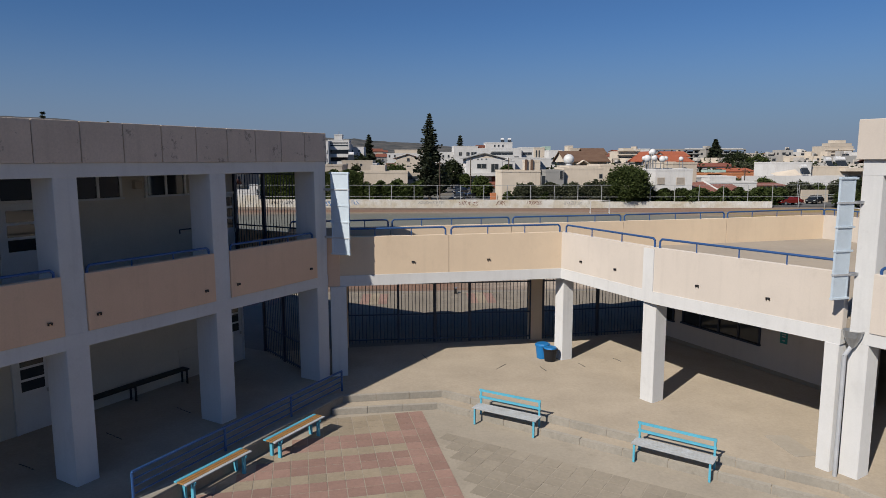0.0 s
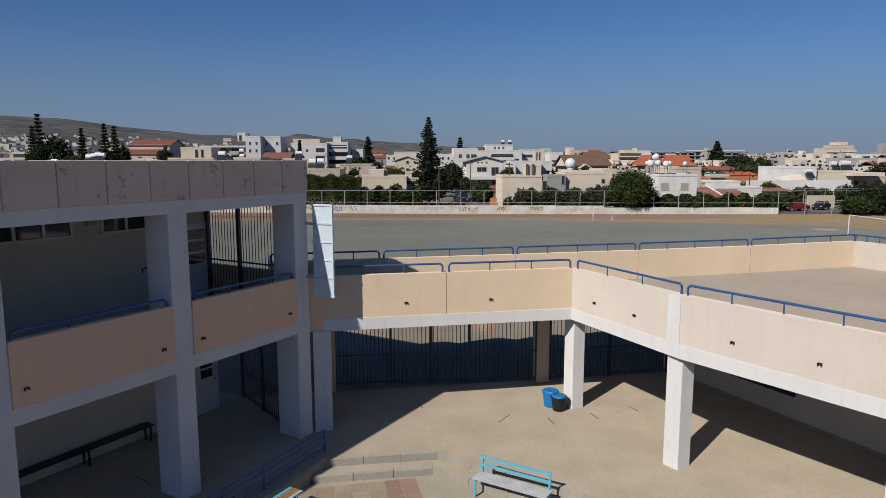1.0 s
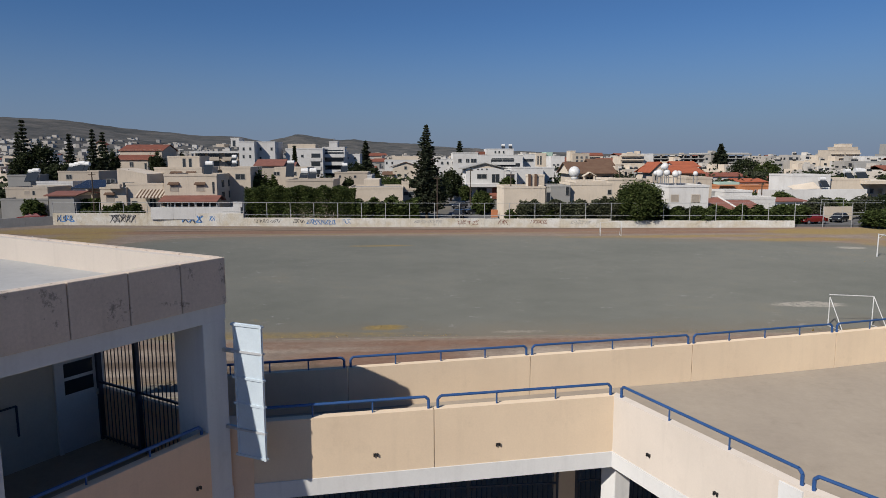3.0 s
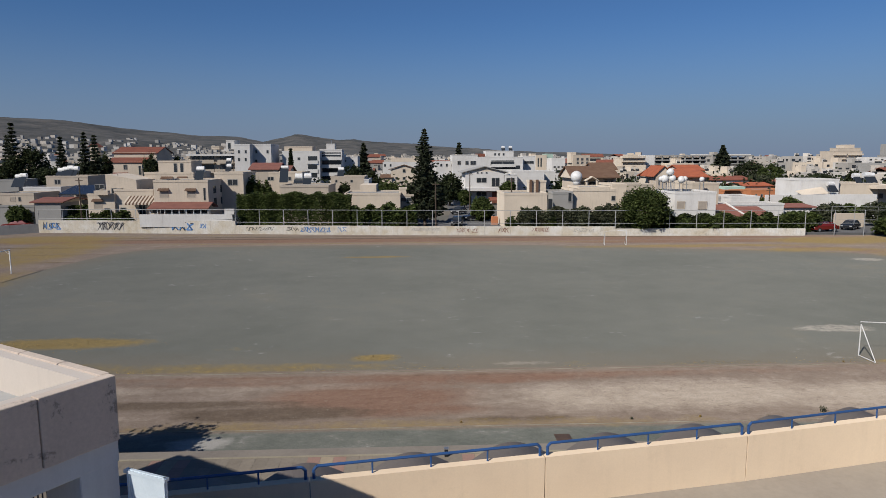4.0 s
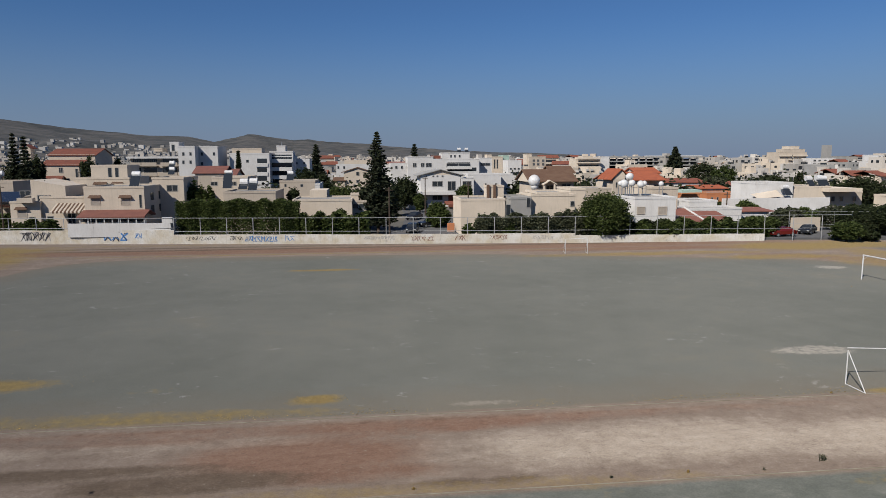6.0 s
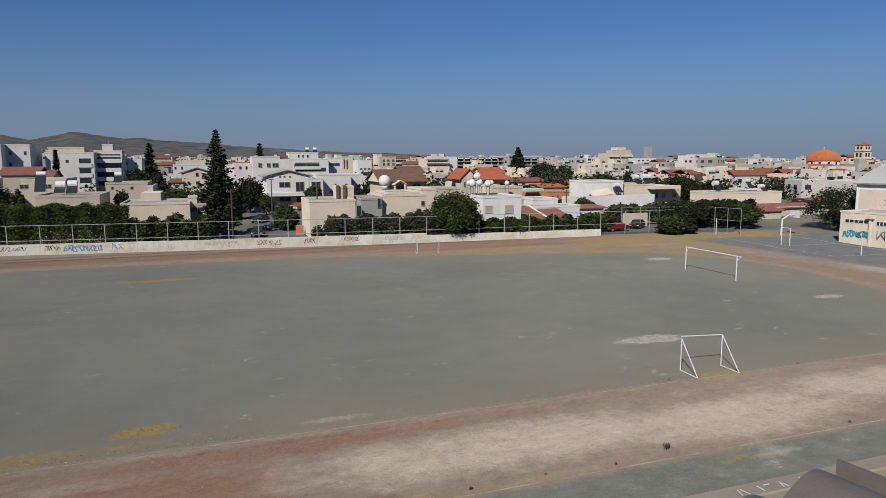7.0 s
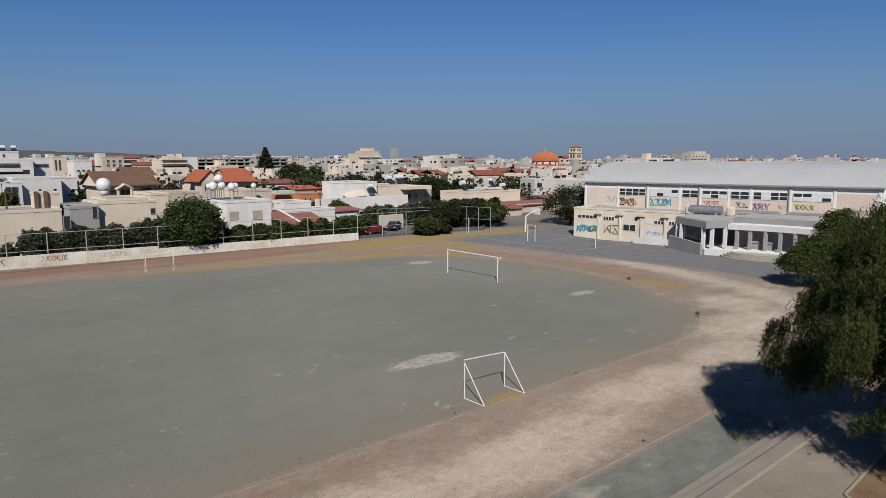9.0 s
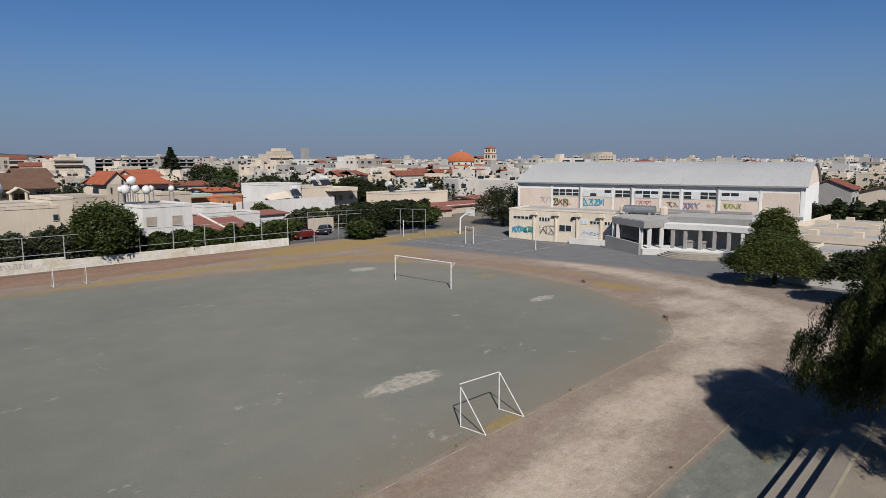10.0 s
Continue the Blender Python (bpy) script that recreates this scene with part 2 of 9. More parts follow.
DRYGRASS = foliage("dry_grass", (0.28, 0.195, 0.065), (0.40, 0.285, 0.10))
CARPAINT_DARK = surface("dark_car_paint", (0.02, 0.022, 0.026), None, 0.25, 1, 20, 0.05, 0.0, spec=0.7)
CARPAINT_RED = surface("red_car_paint", (0.16, 0.015, 0.012), None, 0.25, 1, 20, 0.05, 0.0, spec=0.7)
RUST = surface("rusty_iron", (0.085, 0.055, 0.042), (0.06, 0.04, 0.032), 0.85, 3, 20, 0.25, 0.2)
RUBBER = surface("tyre_rubber", (0.02, 0.02, 0.02), None, 0.8, 3, 20, 0.1, 0.1)
HILL = surface("scrub_hillside", (0.125, 0.116, 0.104), (0.045, 0.049, 0.047), 1.0, 0.011, 0.09, 0.5, 0.0)
GREEN_G = surface("green_spray_paint", (0.05, 0.30, 0.05), None, 0.6, 2, 20, 0.1, 0.0)
TEAL_G = surface("teal_spray_paint", (0.02, 0.36, 0.42), None, 0.6, 2, 20, 0.1, 0.0)
BLACK_G = surface("black_spray_paint", (0.02, 0.02, 0.025), None, 0.6, 2, 20, 0.1, 0.0)
RED_G = surface("red_spray_paint", (0.42, 0.04, 0.07), None, 0.6, 2, 20, 0.1, 0.0)
BLUE_G = surface("blue_spray_paint", (0.08, 0.20, 0.42), None, 0.6, 2, 20, 0.1, 0.0)
LIME_G = surface("lime_spray_paint", (0.34, 0.46, 0.03), None, 0.6, 2, 20, 0.1, 0.0)
GREY_G = surface("faded_grey_paint", (0.36, 0.34, 0.32), None, 0.7, 2, 20, 0.1, 0.0)
LINEWHITE = surface("worn_white_paint", (0.510, 0.510, 0.484), None, 0.8, 1, 12, 0.2, 0.0, stain=0.2)
GREENSIGN = surface("green_sign", (0.02, 0.22, 0.20), None, 0.5, 2, 20, 0.06, 0.0)
SCREENGREY = surface("grey_mesh_sheet", (0.30, 0.31, 0.32), None, 0.6, 2, 20, 0.1, 0.0)


# ---- mesh tools ----
class Geo:
    """Collects vertices and faces of one mesh."""

    def __init__(self):
        self.v, self.f = [], []

    def add(self, vs, fs):
        k = len(self.v)
        self.v += [tuple(p) for p in vs]
        self.f += [tuple(i + k for i in f) for f in fs]
        return self

    def box(self, x0, x1, y0, y1, z0, z1, m=None):
        c = [Vector((x, y, z)) for z in (z0, z1) for y in (y0, y1) for x in (x0, x1)]
        if m is not None:
            c = [m @ p for p in c]
        return self.add(c, [(0, 2, 3, 1), (4, 5, 7, 6), (0, 1, 5, 4), (2, 6, 7, 3), (0, 4, 6, 2), (1, 3, 7, 5)])

    def prism(self, poly, z0, z1):
        area = sum(a[0] * b[1] - b[0] * a[1] for a, b in zip(poly, poly[1:] + poly[:1]))
        poly = list(poly) if area > 0 else list(poly)[::-1]
        n = len(poly)
        top = (lambda p: z1) if not callable(z1) else z1
        vs = [(x, y, z0) for x, y in poly] + [(x, y, top((x, y))) for x, y in poly]
        return self.add(vs, [tuple(range(n))[::-1], tuple(range(n, 2 * n))] + [(i, (i + 1) % n, n + (i + 1) % n, n + i) for i in range(n)])

    def ball(self, c, r, n=10):
        vs = [(c[0], c[1], c[2] - r)]
        for j in range(1, n):
            a = math.pi * j / n
            vs += [(c[0] + r * math.sin(a) * math.cos(q), c[1] + r * math.sin(a) * math.sin(q), c[2] - r * math.cos(a)) for q in (2 * math.pi * i / n for i in range(n))]
        vs.append((c[0], c[1], c[2] + r))
        fs = [(0, 1 + (i + 1) % n, 1 + i) for i in range(n)]
        for j in range(n - 2):
            fs += [(1 + j * n + i, 1 + j * n + (i + 1) % n, 1 + (j + 1) * n + (i + 1) % n, 1 + (j + 1) * n + i) for i in range(n)]
        k = 1 + (n - 2) * n
        fs += [(k + i, k + (i + 1) % n, k + n) for i in range(n)]
        return self.add(vs, fs)

    def tube(self, p0, p1, r0, r1=None, n=8, caps=True):
        r1 = r0 if r1 is None else r1
        p0, p1 = Vector(p0), Vector(p1)
        q = (p1 - p0).to_track_quat("Z", "Y")
        vs = []
        for p, r in ((p0, r0), (p1, r1)):
            vs += [p + q @ Vector((r * math.cos(a), r * math.sin(a), 0)) for a in (2 * math.pi * i / n for i in range(n))]
        fs = [(i, (i + 1) % n, n + (i + 1) % n, n + i) for i in range(n)]
        if caps:
            fs += [tuple(range(n))[::-1], tuple(range(n, 2 * n))]
        return self.add(vs, fs)

    def path(self, pts, r, n=8):
        for a, b in zip(pts, pts[1:]):
            self.tube(a, b, r, r, n)
        return self

    def wall(self, a, b, t, z0, z1, side=1.0):
        """A wall from a to b, its thickness t laid off to the left (side 1) or the right (side -1) of the way."""
        a, b = Vector(a), Vector(b)
        d = (b - a).normalized()
        n = Vector((-d.y, d.x)) * t * side
        return self.prism([tuple(a), tuple(b), tuple(b + n), tuple(a + n)], z0, z1)


def part(name, geo, material, parent=None, label="", bevel=0.0, smooth=False):
    me = bpy.data.meshes.new(name)
    me.from_pydata(geo.v, [], geo.f)
    if bevel:
        bm = bmesh.new()
        bm.from_mesh(me)
        bmesh.ops.bevel(bm, geom=list(bm.edges), offset=bevel, segments=1, affect="EDGES", clamp_overlap=True)
        bm.to_mesh(me)
        bm.free()
    if smooth:
        me.polygons.foreach_set("use_smooth", [True] * len(me.polygons))
    me.materials.append(material)
    ob = new(name, me)
    if parent is not None:
        ob.parent = parent
        up = parent.matrix_basis.copy()
        if parent.parent is not None:
            up = parent.parent.matrix_basis @ parent.matrix_parent_inverse @ up
        ob.matrix_parent_inverse = up.inverted()
    if label:
        ob["label"] = label
    return ob


def thing(name, at, label, category, group="", kind=""):
    ob = new(name)
    ob.empty_display_size = 0.2
    ob.matrix_basis = Matrix.Translation(at)
    return tagged(ob, label, category, group, kind)


def structure(name, geo, material, label="", category="", bevel=0.0):
    return tagged(part(name, geo, material, None, "", bevel), label, category, "", "structure")


def frame_m(origin, d, z=0.0):
    """A local frame at origin: x along d, y to its left, z up."""
    d = Vector((d[0], d[1], 0)).normalized()
    m = Matrix.Identity(4)
    m.col[0][:3], m.col[1][:3], m.col[2][:3], m.col[3][:3] = d, (-d.y, d.x, 0), (0, 0, 1), (origin[0], origin[1], z)
    return m

# ---- ground ----
FIELD_Z = -1.58


def seg_dist(px, py, poly):
    """Signed distance to a closed polygon, positive inside."""
    d = np.full(px.shape, 1e9)
    inside = np.zeros(px.shape, bool)
    for (ax, ay), (bx, by) in zip(poly, poly[1:] + poly[:1]):
        ux, uy = bx - ax, by - ay
        k = np.clip(((px - ax) * ux + (py - ay) * uy) / (ux * ux + uy * uy), 0, 1)
        d = np.minimum(d, np.hypot(px - ax - k * ux, py - ay - k * uy))
        cross = (ay > py) != (by > py)
        with np.errstate(divide="ignore", invalid="ignore"):
            xi = ax + (py - ay) * ux / (uy if uy else 1e-9)
        inside ^= cross & (px < xi)
    return np.where(inside, d, -d)


def rounded(poly, steps=3):
    for _ in range(steps):
        poly = [p for a, b in zip(poly, poly[1:] + poly[:1]) for p in ((a[0] * 0.75 + b[0] * 0.25, a[1] * 0.75 + b[1] * 0.25), (a[0] * 0.25 + b[0] * 0.75, a[1] * 0.25 + b[1] * 0.75))]
    return poly


FIELD = rounded([(-31, 46.0), (-10, 45.8), (20, 45.75), (40, 45.72), (46.4, 45.76), (48.6, 46.4), (50.7, 47.4), (52.9, 49.0), (54.4, 50.9), (56.3, 54.1), (58.4, 57.6), (60.0, 62.0), (61.7, 69.9), (61.2, 77.4), (58.8, 84.2), (52.0, 89.5), (37.4, 92.5), (27.8, 95.2), (13.7, 98.5), (-16, 99.5), (-30.4, 98.3), (-35.7, 94.2), (-37.5, 84.9), (-38.2, 76.2), (-37.5, 62), (-34.5, 50)], 1)
YARD = [(62, 20), (70, 44), (73, 60), (71.5, 72), (70, 85), (68, 98), (72, 102), (92, 104), (125, 104), (140, 60), (140, 20)]


def ground_z(x, y):
    k = np.clip((x - 62) / 34, 0, 1)
    return FIELD_Z - 1.1 * k * k * (3 - 2 * k) * np.clip((112 - y) / 25, 0, 1) + 0.6 * np.clip((y - 112) / 40, 0, 1)


def build_ground():
    xs = np.concatenate([[-4800, -3000, -1600, -900, -500, -300, -200, -140, -110], np.arange(-95, 108.1, 0.6), [115, 130, 160, 220, 320, 500, 800, 1300]])
    ys = np.concatenate([[-600, -200, -60, -10, 20], np.arange(33, 124.1, 0.6), [130, 140, 160, 190, 240, 320, 450, 700, 1100, 2000, 4700]])
    gx, gy = np.meshgrid(xs, ys)
    px, py = gx.ravel(), gy.ravel()
    pz = ground_z(px, py)
    nx, ny = len(xs), len(ys)
    idx = np.arange(nx * ny).reshape(ny, nx)
    quads = np.stack([idx[:-1, :-1], idx[:-1, 1:], idx[1:, 1:], idx[1:, :-1]], -1).reshape(-1, 4)
    me = bpy.data.meshes.new("ground")
    me.from_pydata(np.stack([px, py, pz], -1).tolist(), [], quads.tolist())
    dry = np.zeros(px.shape)
    # dry weeds: x, y, half length, half width, strength
    for cx, cy, rx, ry, s in ((-21, 52.2, 4.8, 1.2, 1.0), (-1.2, 48.3, 1.2, 0.5, 1.0), (-3.5, 88, 4, 0.6, 0.9), (-10, 46.7, 11, 0.8, 0.6), (8, 46.6, 4, 0.8, 0.3), (-18, 47.2, 8, 0.9, 0.5), (28.4, 46.0, 2.0, 0.45, 0.75), (20.8, 38.05, 1.6, 0.25, 0.7), (-1.9, 48.3, 1.0, 0.4, 1.0), (32.3, 36.0, 0.6, 0.3, 0.7),
                              (-9.5, 50.5, 2.2, 0.6, 0.4), (52, 91, 9, 2.2, 0.7), (60, 86, 5, 4, 0.6), (38, 95.5, 18, 1.6, 0.7), (58, 70, 2.0, 1.0, 0.6), (66, 92, 4, 7, 0.65), (70, 101, 8, 4, 0.8), (0, 101, 50, 0.6, 0.6),
                              (-45, 95, 6, 14, 0.75), (-52, 108, 12, 5, 0.8), (60, 100, 10, 4, 0.9), (61.5, 57, 1.5, 3, 0.8), (65, 66, 1.5, 7, 0.5), (-40, 70, 4, 10, 0.7), (0, 112, 70, 1.0, 0.5), (84, 101, 10, 2.5, 0.9),
                              (10, 37.6, 3, 0.5, 0.35), (22, 37.3, 4, 0.5, 0.5), (0, 38.6, 18, 0.5, 0.6)):
        q = np.sqrt(((px - cx) / rx) ** 2 + ((py - cy) / ry) ** 2)
        dry = np.maximum(dry, s * np.clip(1.6 - q, 0, 1))
    def patches(rows):
        """Soft round-ended patches: x, y, half length, half width, strength."""
        out = np.zeros(px.shape)
        for cx, cy, rx, ry, s in rows:
            q = np.sqrt(((px - cx) / rx) ** 2 + ((py - cy) / ry) ** 2)
            out = np.maximum(out, s * np.clip(1.55 - q, 0, 1))
        return out

    pale = patches(((29.3, 53.3, 2.4, 0.8, 1.0), (52.3, 59.5, 1.5, 0.6, 1.0), (36.7, 53.5, 0.8, 0.3, 0.6), (46.9, 54.9, 1.2, 0.4, 0.5), (52.2, 82.7, 1.8, 1.0, 0.9), (13.5, 41.6, 8.5, 2.1, 1.0), (25.0, 41.0, 8.0, 2.1, 1.0), (36.0, 42.2, 6.5, 1.8, 1.0), (44.5, 42.3, 5.0, 2.0, 0.9)))
    pale = np.maximum(pale, patches(((52.5, 44.5, 6.5, 3.0, 0.95), (58.5, 48.5, 3.5, 3.5, 0.85), (23.6, 37.4, 1.9, 0.38, 0.7), (-7.7, 37.0, 1.2, 0.6, 1.0), (7.1, 46.9, 1.6, 0.3, 0.9), (14.5, 36.2, 2.2, 0.4, 0.6), (25.3, 48.4, 1.6, 0.25, 0.5), (-14, 43.3, 9.0, 0.8, 0.62), (-4, 43.4, 5.0, 0.7, 0.5), (-14.5, 39.8, 4.2, 0.35, 0.9), (72, 50, 6, 2, 0.4))))
    red = patches(((-1.2, 41.9, 5.0, 1.9, 1.0), (0.2, 40.2, 4.2, 0.9, 0.9), (5.7, 43.8, 1.0, 0.3, 1.0), (2, 44.8, 26, 0.55, 0.75), (4, 44.3, 9, 0.7, 0.9), (-9, 44.0, 6, 0.6, 0.7), (16, 46.5, 6, 0.6, 0.5), (-20, 44.9, 14, 0.5, 0.6), (0, 104.8, 60, 2.6, 1.3), (40, 100.5, 20, 1.8, 1.0), (70, 54, 3, 5, 0.3)))
    dark = patches(((-13.5, 41.3, 8.0, 0.55, 1.0), (-5.5, 40.0, 4.2, 0.8, 1.0), (0, 45.25, 60, 0.3, 0.5), (25, 38.7, 12, 0.25, 0.6), (5.5, 38.9, 3.0, 0.5, 0.8), (44, 44.3, 9.0, 1.0, 0.35), (-47, 98.5, 9, 0.7, 0.9), (-43, 92, 6, 0.5, 0.8), (-40, 86, 5, 0.4, 0.7), (-20, 109, 35, 0.8, 0.7), (0, 106.5, 60, 0.7, 0.8)))
    # worn reddish band and yellow rim round the bend
    df = seg_dist(px, py, FIELD)
    bend = np.clip((px - 44) / 6, 0, 1)
    red = np.maximum(red, 0.62 * bend * np.clip((py - 50) / 5, 0, 1) * np.exp(-((df + 3.2) / 2.6) ** 4))
    pale = np.maximum(pale, 0.85 * bend * np.clip((78 - py) / 10, 0, 1) * np.exp(-((df + 9.5) / 3.2) ** 2))
    dry = np.maximum(dry, 0.42 * bend * np.exp(-((df - 0.5) / 0.9) ** 2))
    dry = np.maximum(dry, 0.30 * bend * np.clip((py - 54) / 6, 0, 1) * np.exp(-((df + 8.0) / 1.5) ** 2))
    path = seg_dist(px, py, [(-80, 34.9), (35.4, 34.9), (35.6, 37.2), (35.6, 38.15), (-80, 38.15)])
    town = np.clip((py - 112 + 0.1 * (px - 0)) / 3, -1, 1)
    for name, data in (("d_field", seg_dist(px, py, FIELD)), ("d_yard", seg_dist(px, py, YARD)), ("d_path", path), ("dry", dry), ("pale", pale), ("red", red), ("dark", dark), ("town", town)):
        at = me.attributes.new(name, "FLOAT", "POINT")
        at.data.foreach_set("value", np.clip(data, -50, 50).astype(np.float32))
    m, n, l = nodes_of("sports_ground")
    bs = n["Principled BSDF"]

    def attr(name):
        a = n.new("ShaderNodeAttribute")
        a.attribute_name = name
        return a.outputs["Fac"]

    def math_node(op, a, b=None, clamp=False):
        q = n.new("ShaderNodeMath")
        q.operation, q.use_clamp = op, clamp
        for s, v in zip(q.inputs, (a, b)):
            if v is None:
                continue
            if isinstance(v, (int, float)):
                s.default_value = v
            else:
                l.new(v, s)
        return q.outputs[0]

    fine = noise_node(n, l, 3.0, 8, 0.75).outputs[0]
    mid = noise_node(n, l, 0.45, 7, 0.65).outputs[0]
    broad = noise_node(n, l, 0.06, 5, 0.6).outputs[0]
    grit = noise_node(n, l, 14.0, 4, 0.8).outputs[0]
    streaks = noise_node(n, l, 1.0, 7, 0.72, (0.22, 1.3, 1.0)).outputs[0]

    def mask(name, width, wobble, noise_out=mid):
        w = math_node("MULTIPLY", math_node("SUBTRACT", noise_out, 0.5), wobble)
        return math_node("DIVIDE", math_node("ADD", attr(name), w), width, True)

    def blend(name, gain=1.0):
        """Soft patches whose rims break up into tufts."""
        w = math_node("ADD", math_node("MULTIPLY", math_node("SUBTRACT", fine, 0.5), 1.5), math_node("MULTIPLY", math_node("SUBTRACT", mid, 0.5), 2.0))
        a = math_node("MULTIPLY", attr(name), 2.2)
        return math_node("MULTIPLY", math_node("SUBTRACT", math_node("ADD", a, w), 0.75), gain, True)

    dirt_r = ramp(n, ((0.40, (0.198, 0.152, 0.120)), (0.47, (0.238, 0.186, 0.148)), (0.53, (0.272, 0.217, 0.174)), (0.61, (0.36, 0.298, 0.243))))
    drag = noise_node(n, l, 1.0, 8, 0.78, (0.16, 0.75, 1.0)).outputs[0]
    tooth = noise_node(n, l, 1.6, 11, 0.92, (0.8, 1.0, 1.0)).outputs[0]
    drag = math_node("ADD", math_node("MULTIPLY", drag, 0.25), math_node("MULTIPLY", tooth, 0.75))
    l.new(math_node("ADD", math_node("MULTIPLY", mid, 0.2), math_node("MULTIPLY", drag, 0.8)), dirt_r.inputs[0])
    col = dirt_r.outputs[0]
    col = mixc(n, l, math_node("MULTIPLY", blend("red", 0.8), 0.88), col, mixc(n, l, math_node("MULTIPLY", math_node("SUBTRACT", drag, 0.38), 4.0, True), (0.178, 0.098, 0.066), (0.295, 0.186, 0.132)))
    pale_r = ramp(n, ((0.38, (0.275, 0.222, 0.176)), (0.45, (0.385, 0.320, 0.256)), (0.52, (0.455, 0.385, 0.310)), (0.60, (0.53, 0.46, 0.38))))
    l.new(drag, pale_r.inputs[0])
    col = mixc(n, l, math_node("MULTIPLY", blend("pale", 0.8), 0.9), col, pale_r.outputs[0])
    col = mixc(n, l, math_node("MULTIPLY", blend("dark", 1.2), 0.85), col, mixc(n, l, math_node("MULTIPLY", math_node("SUBTRACT", tooth, 0.4), 4.0, True), (0.105, 0.078, 0.056), (0.185, 0.138, 0.100)))
    # loose pebbles and flakes on the track
    peb = noise_node(n, l, 3.6, 6, 0.88, (0.75, 1.0, 1.0)).outputs[0]
    pr = ramp(n, ((0.605, (0, 0, 0)), (0.66, (1, 1, 1))))
    l.new(peb, pr.inputs[0])
    col = mixc(n, l, math_node("MULTIPLY", pr.outputs[0], 0.55), col, (0.42, 0.385, 0.325))
    pd = ramp(n, ((0.36, (1, 1, 1)), (0.42, (0, 0, 0))))
    l.new(peb, pd.inputs[0])
    col = mixc(n, l, math_node("MULTIPLY", pd.outputs[0], 0.50), col, (0.115, 0.088, 0.068))
    # field: grey-green crushed stone with pale scuffs
    f_r = ramp(n, ((0.34, (0.150, 0.154, 0.133)), (0.55, (0.183, 0.184, 0.160)), (0.68, (0.206, 0.196, 0.160))))
    l.new(math_node("ADD", math_node("MULTIPLY", broad, 0.65), math_node("MULTIPLY", mid, 0.35)), f_r.inputs[0])
    scuff = noise_node(n, l, 0.9, 8, 0.80, (0.85, 1.25, 1.0)).outputs[0]
    sc = ramp(n, ((0.60, (0, 0, 0)), (0.655, (1, 1, 1))))
    l.new(scuff, sc.inputs[0])
    patchy = math_node("MULTIPLY", math_node("SUBTRACT", noise_node(n, l, 0.16, 3, 0.5).outputs[0], 0.45), 6.0, True)
    fcol = mixc(n, l, math_node("MULTIPLY", math_node("MULTIPLY", sc.outputs[0], patchy), 0.7), f_r.outputs[0], (0.43, 0.43, 0.41))
    fcol = mixc(n, l, math_node("MULTIPLY", math_node("MULTIPLY", blend("pale", 1.6), math_node("MULTIPLY", math_node("SUBTRACT", fine, 0.36), 5.0, True)), 0.8), fcol, (0.42, 0.385, 0.33))
    # the grit thins out to brown earth towards the kerb
    worn = math_node("SUBTRACT", 1.0, math_node("DIVIDE", math_node("ADD", attr("d_field"), math_node("MULTIPLY", math_node("SUBTRACT", mid, 0.5), 5.0)), 4.5), True)
    fcol = mixc(n, l, math_node("MULTIPLY", worn, 0.6), fcol, (0.215, 0.180, 0.135))
    col = mixc(n, l, mask("d_field", 0.35, 0.7), col, fcol)
    p_r = ramp(n, ((0.38, (0.125, 0.134, 0.116)), (0.54, (0.172, 0.178, 0.156)), (0.60, (0.205, 0.205, 0.18)), (0.66, (0.34, 0.335, 0.31))))
    l.new(math_node("ADD", math_node("MULTIPLY", mid, 0.25), math_node("MULTIPLY", scuff, 0.75)), p_r.inputs[0])
    pcol = mixc(n, l, math_node("MULTIPLY", blend("pale"), 0.8), p_r.outputs[0], (0.42, 0.40, 0.37))
    col = mixc(n, l, mask("d_path", 0.35, 0.5), col, pcol)
    y_r = ramp(n, ((0.3, (0.135, 0.135, 0.138)), (0.7, (0.185, 0.182, 0.178))))
    l.new(mid, y_r.inputs[0])
    col = mixc(n, l, mask("d_yard", 2.0, 6.0), col, y_r.outputs[0])
    g_r = ramp(n, ((0.3, (0.21, 0.150, 0.055)), (0.7, (0.36, 0.26, 0.10))))
    l.new(fine, g_r.inputs[0])
    col = mixc(n, l, math_node("MULTIPLY", blend("dry", 1.0), 0.85), col, g_r.outputs[0])
    t_r = ramp(n, ((0.35, (0.20, 0.175, 0.14)), (0.65, (0.12, 0.12, 0.11))))
    l.new(broad, t_r.inputs[0])
    col = mixc(n, l, math_node("MULTIPLY", attr("town"), 1.0, True), col, t_r.outputs[0])
    gr = ramp(n, ((0.25, (0.58, 0.58, 0.58)), (0.75, (0.96, 0.96, 0.96))))
    l.new(grit, gr.inputs[0])
    col = mixc(n, l, 1.0, col, gr.outputs[0], "MULTIPLY")
    l.new(col, bs.inputs["Base Color"])
    bs.inputs["Roughness"].default_value = 0.95
    bs.inputs["Specular IOR Level"].default_value = 0.15
    bs.inputs["Diffuse Roughness"].default_value = 1.0
    b = n.new("ShaderNodeBump")
    b.inputs["Strength"].default_value, b.inputs["Distance"].default_value = 0.5, 0.06
    l.new(fine, b.inputs["Height"])
    l.new(b.outputs[0], bs.inputs["Normal"])
    me.materials.append(m)
    tagged(new("ground", me), "dusty sports ground of grey-green grit with a worn reddish running track", "ground", "", "structure")


build_ground()

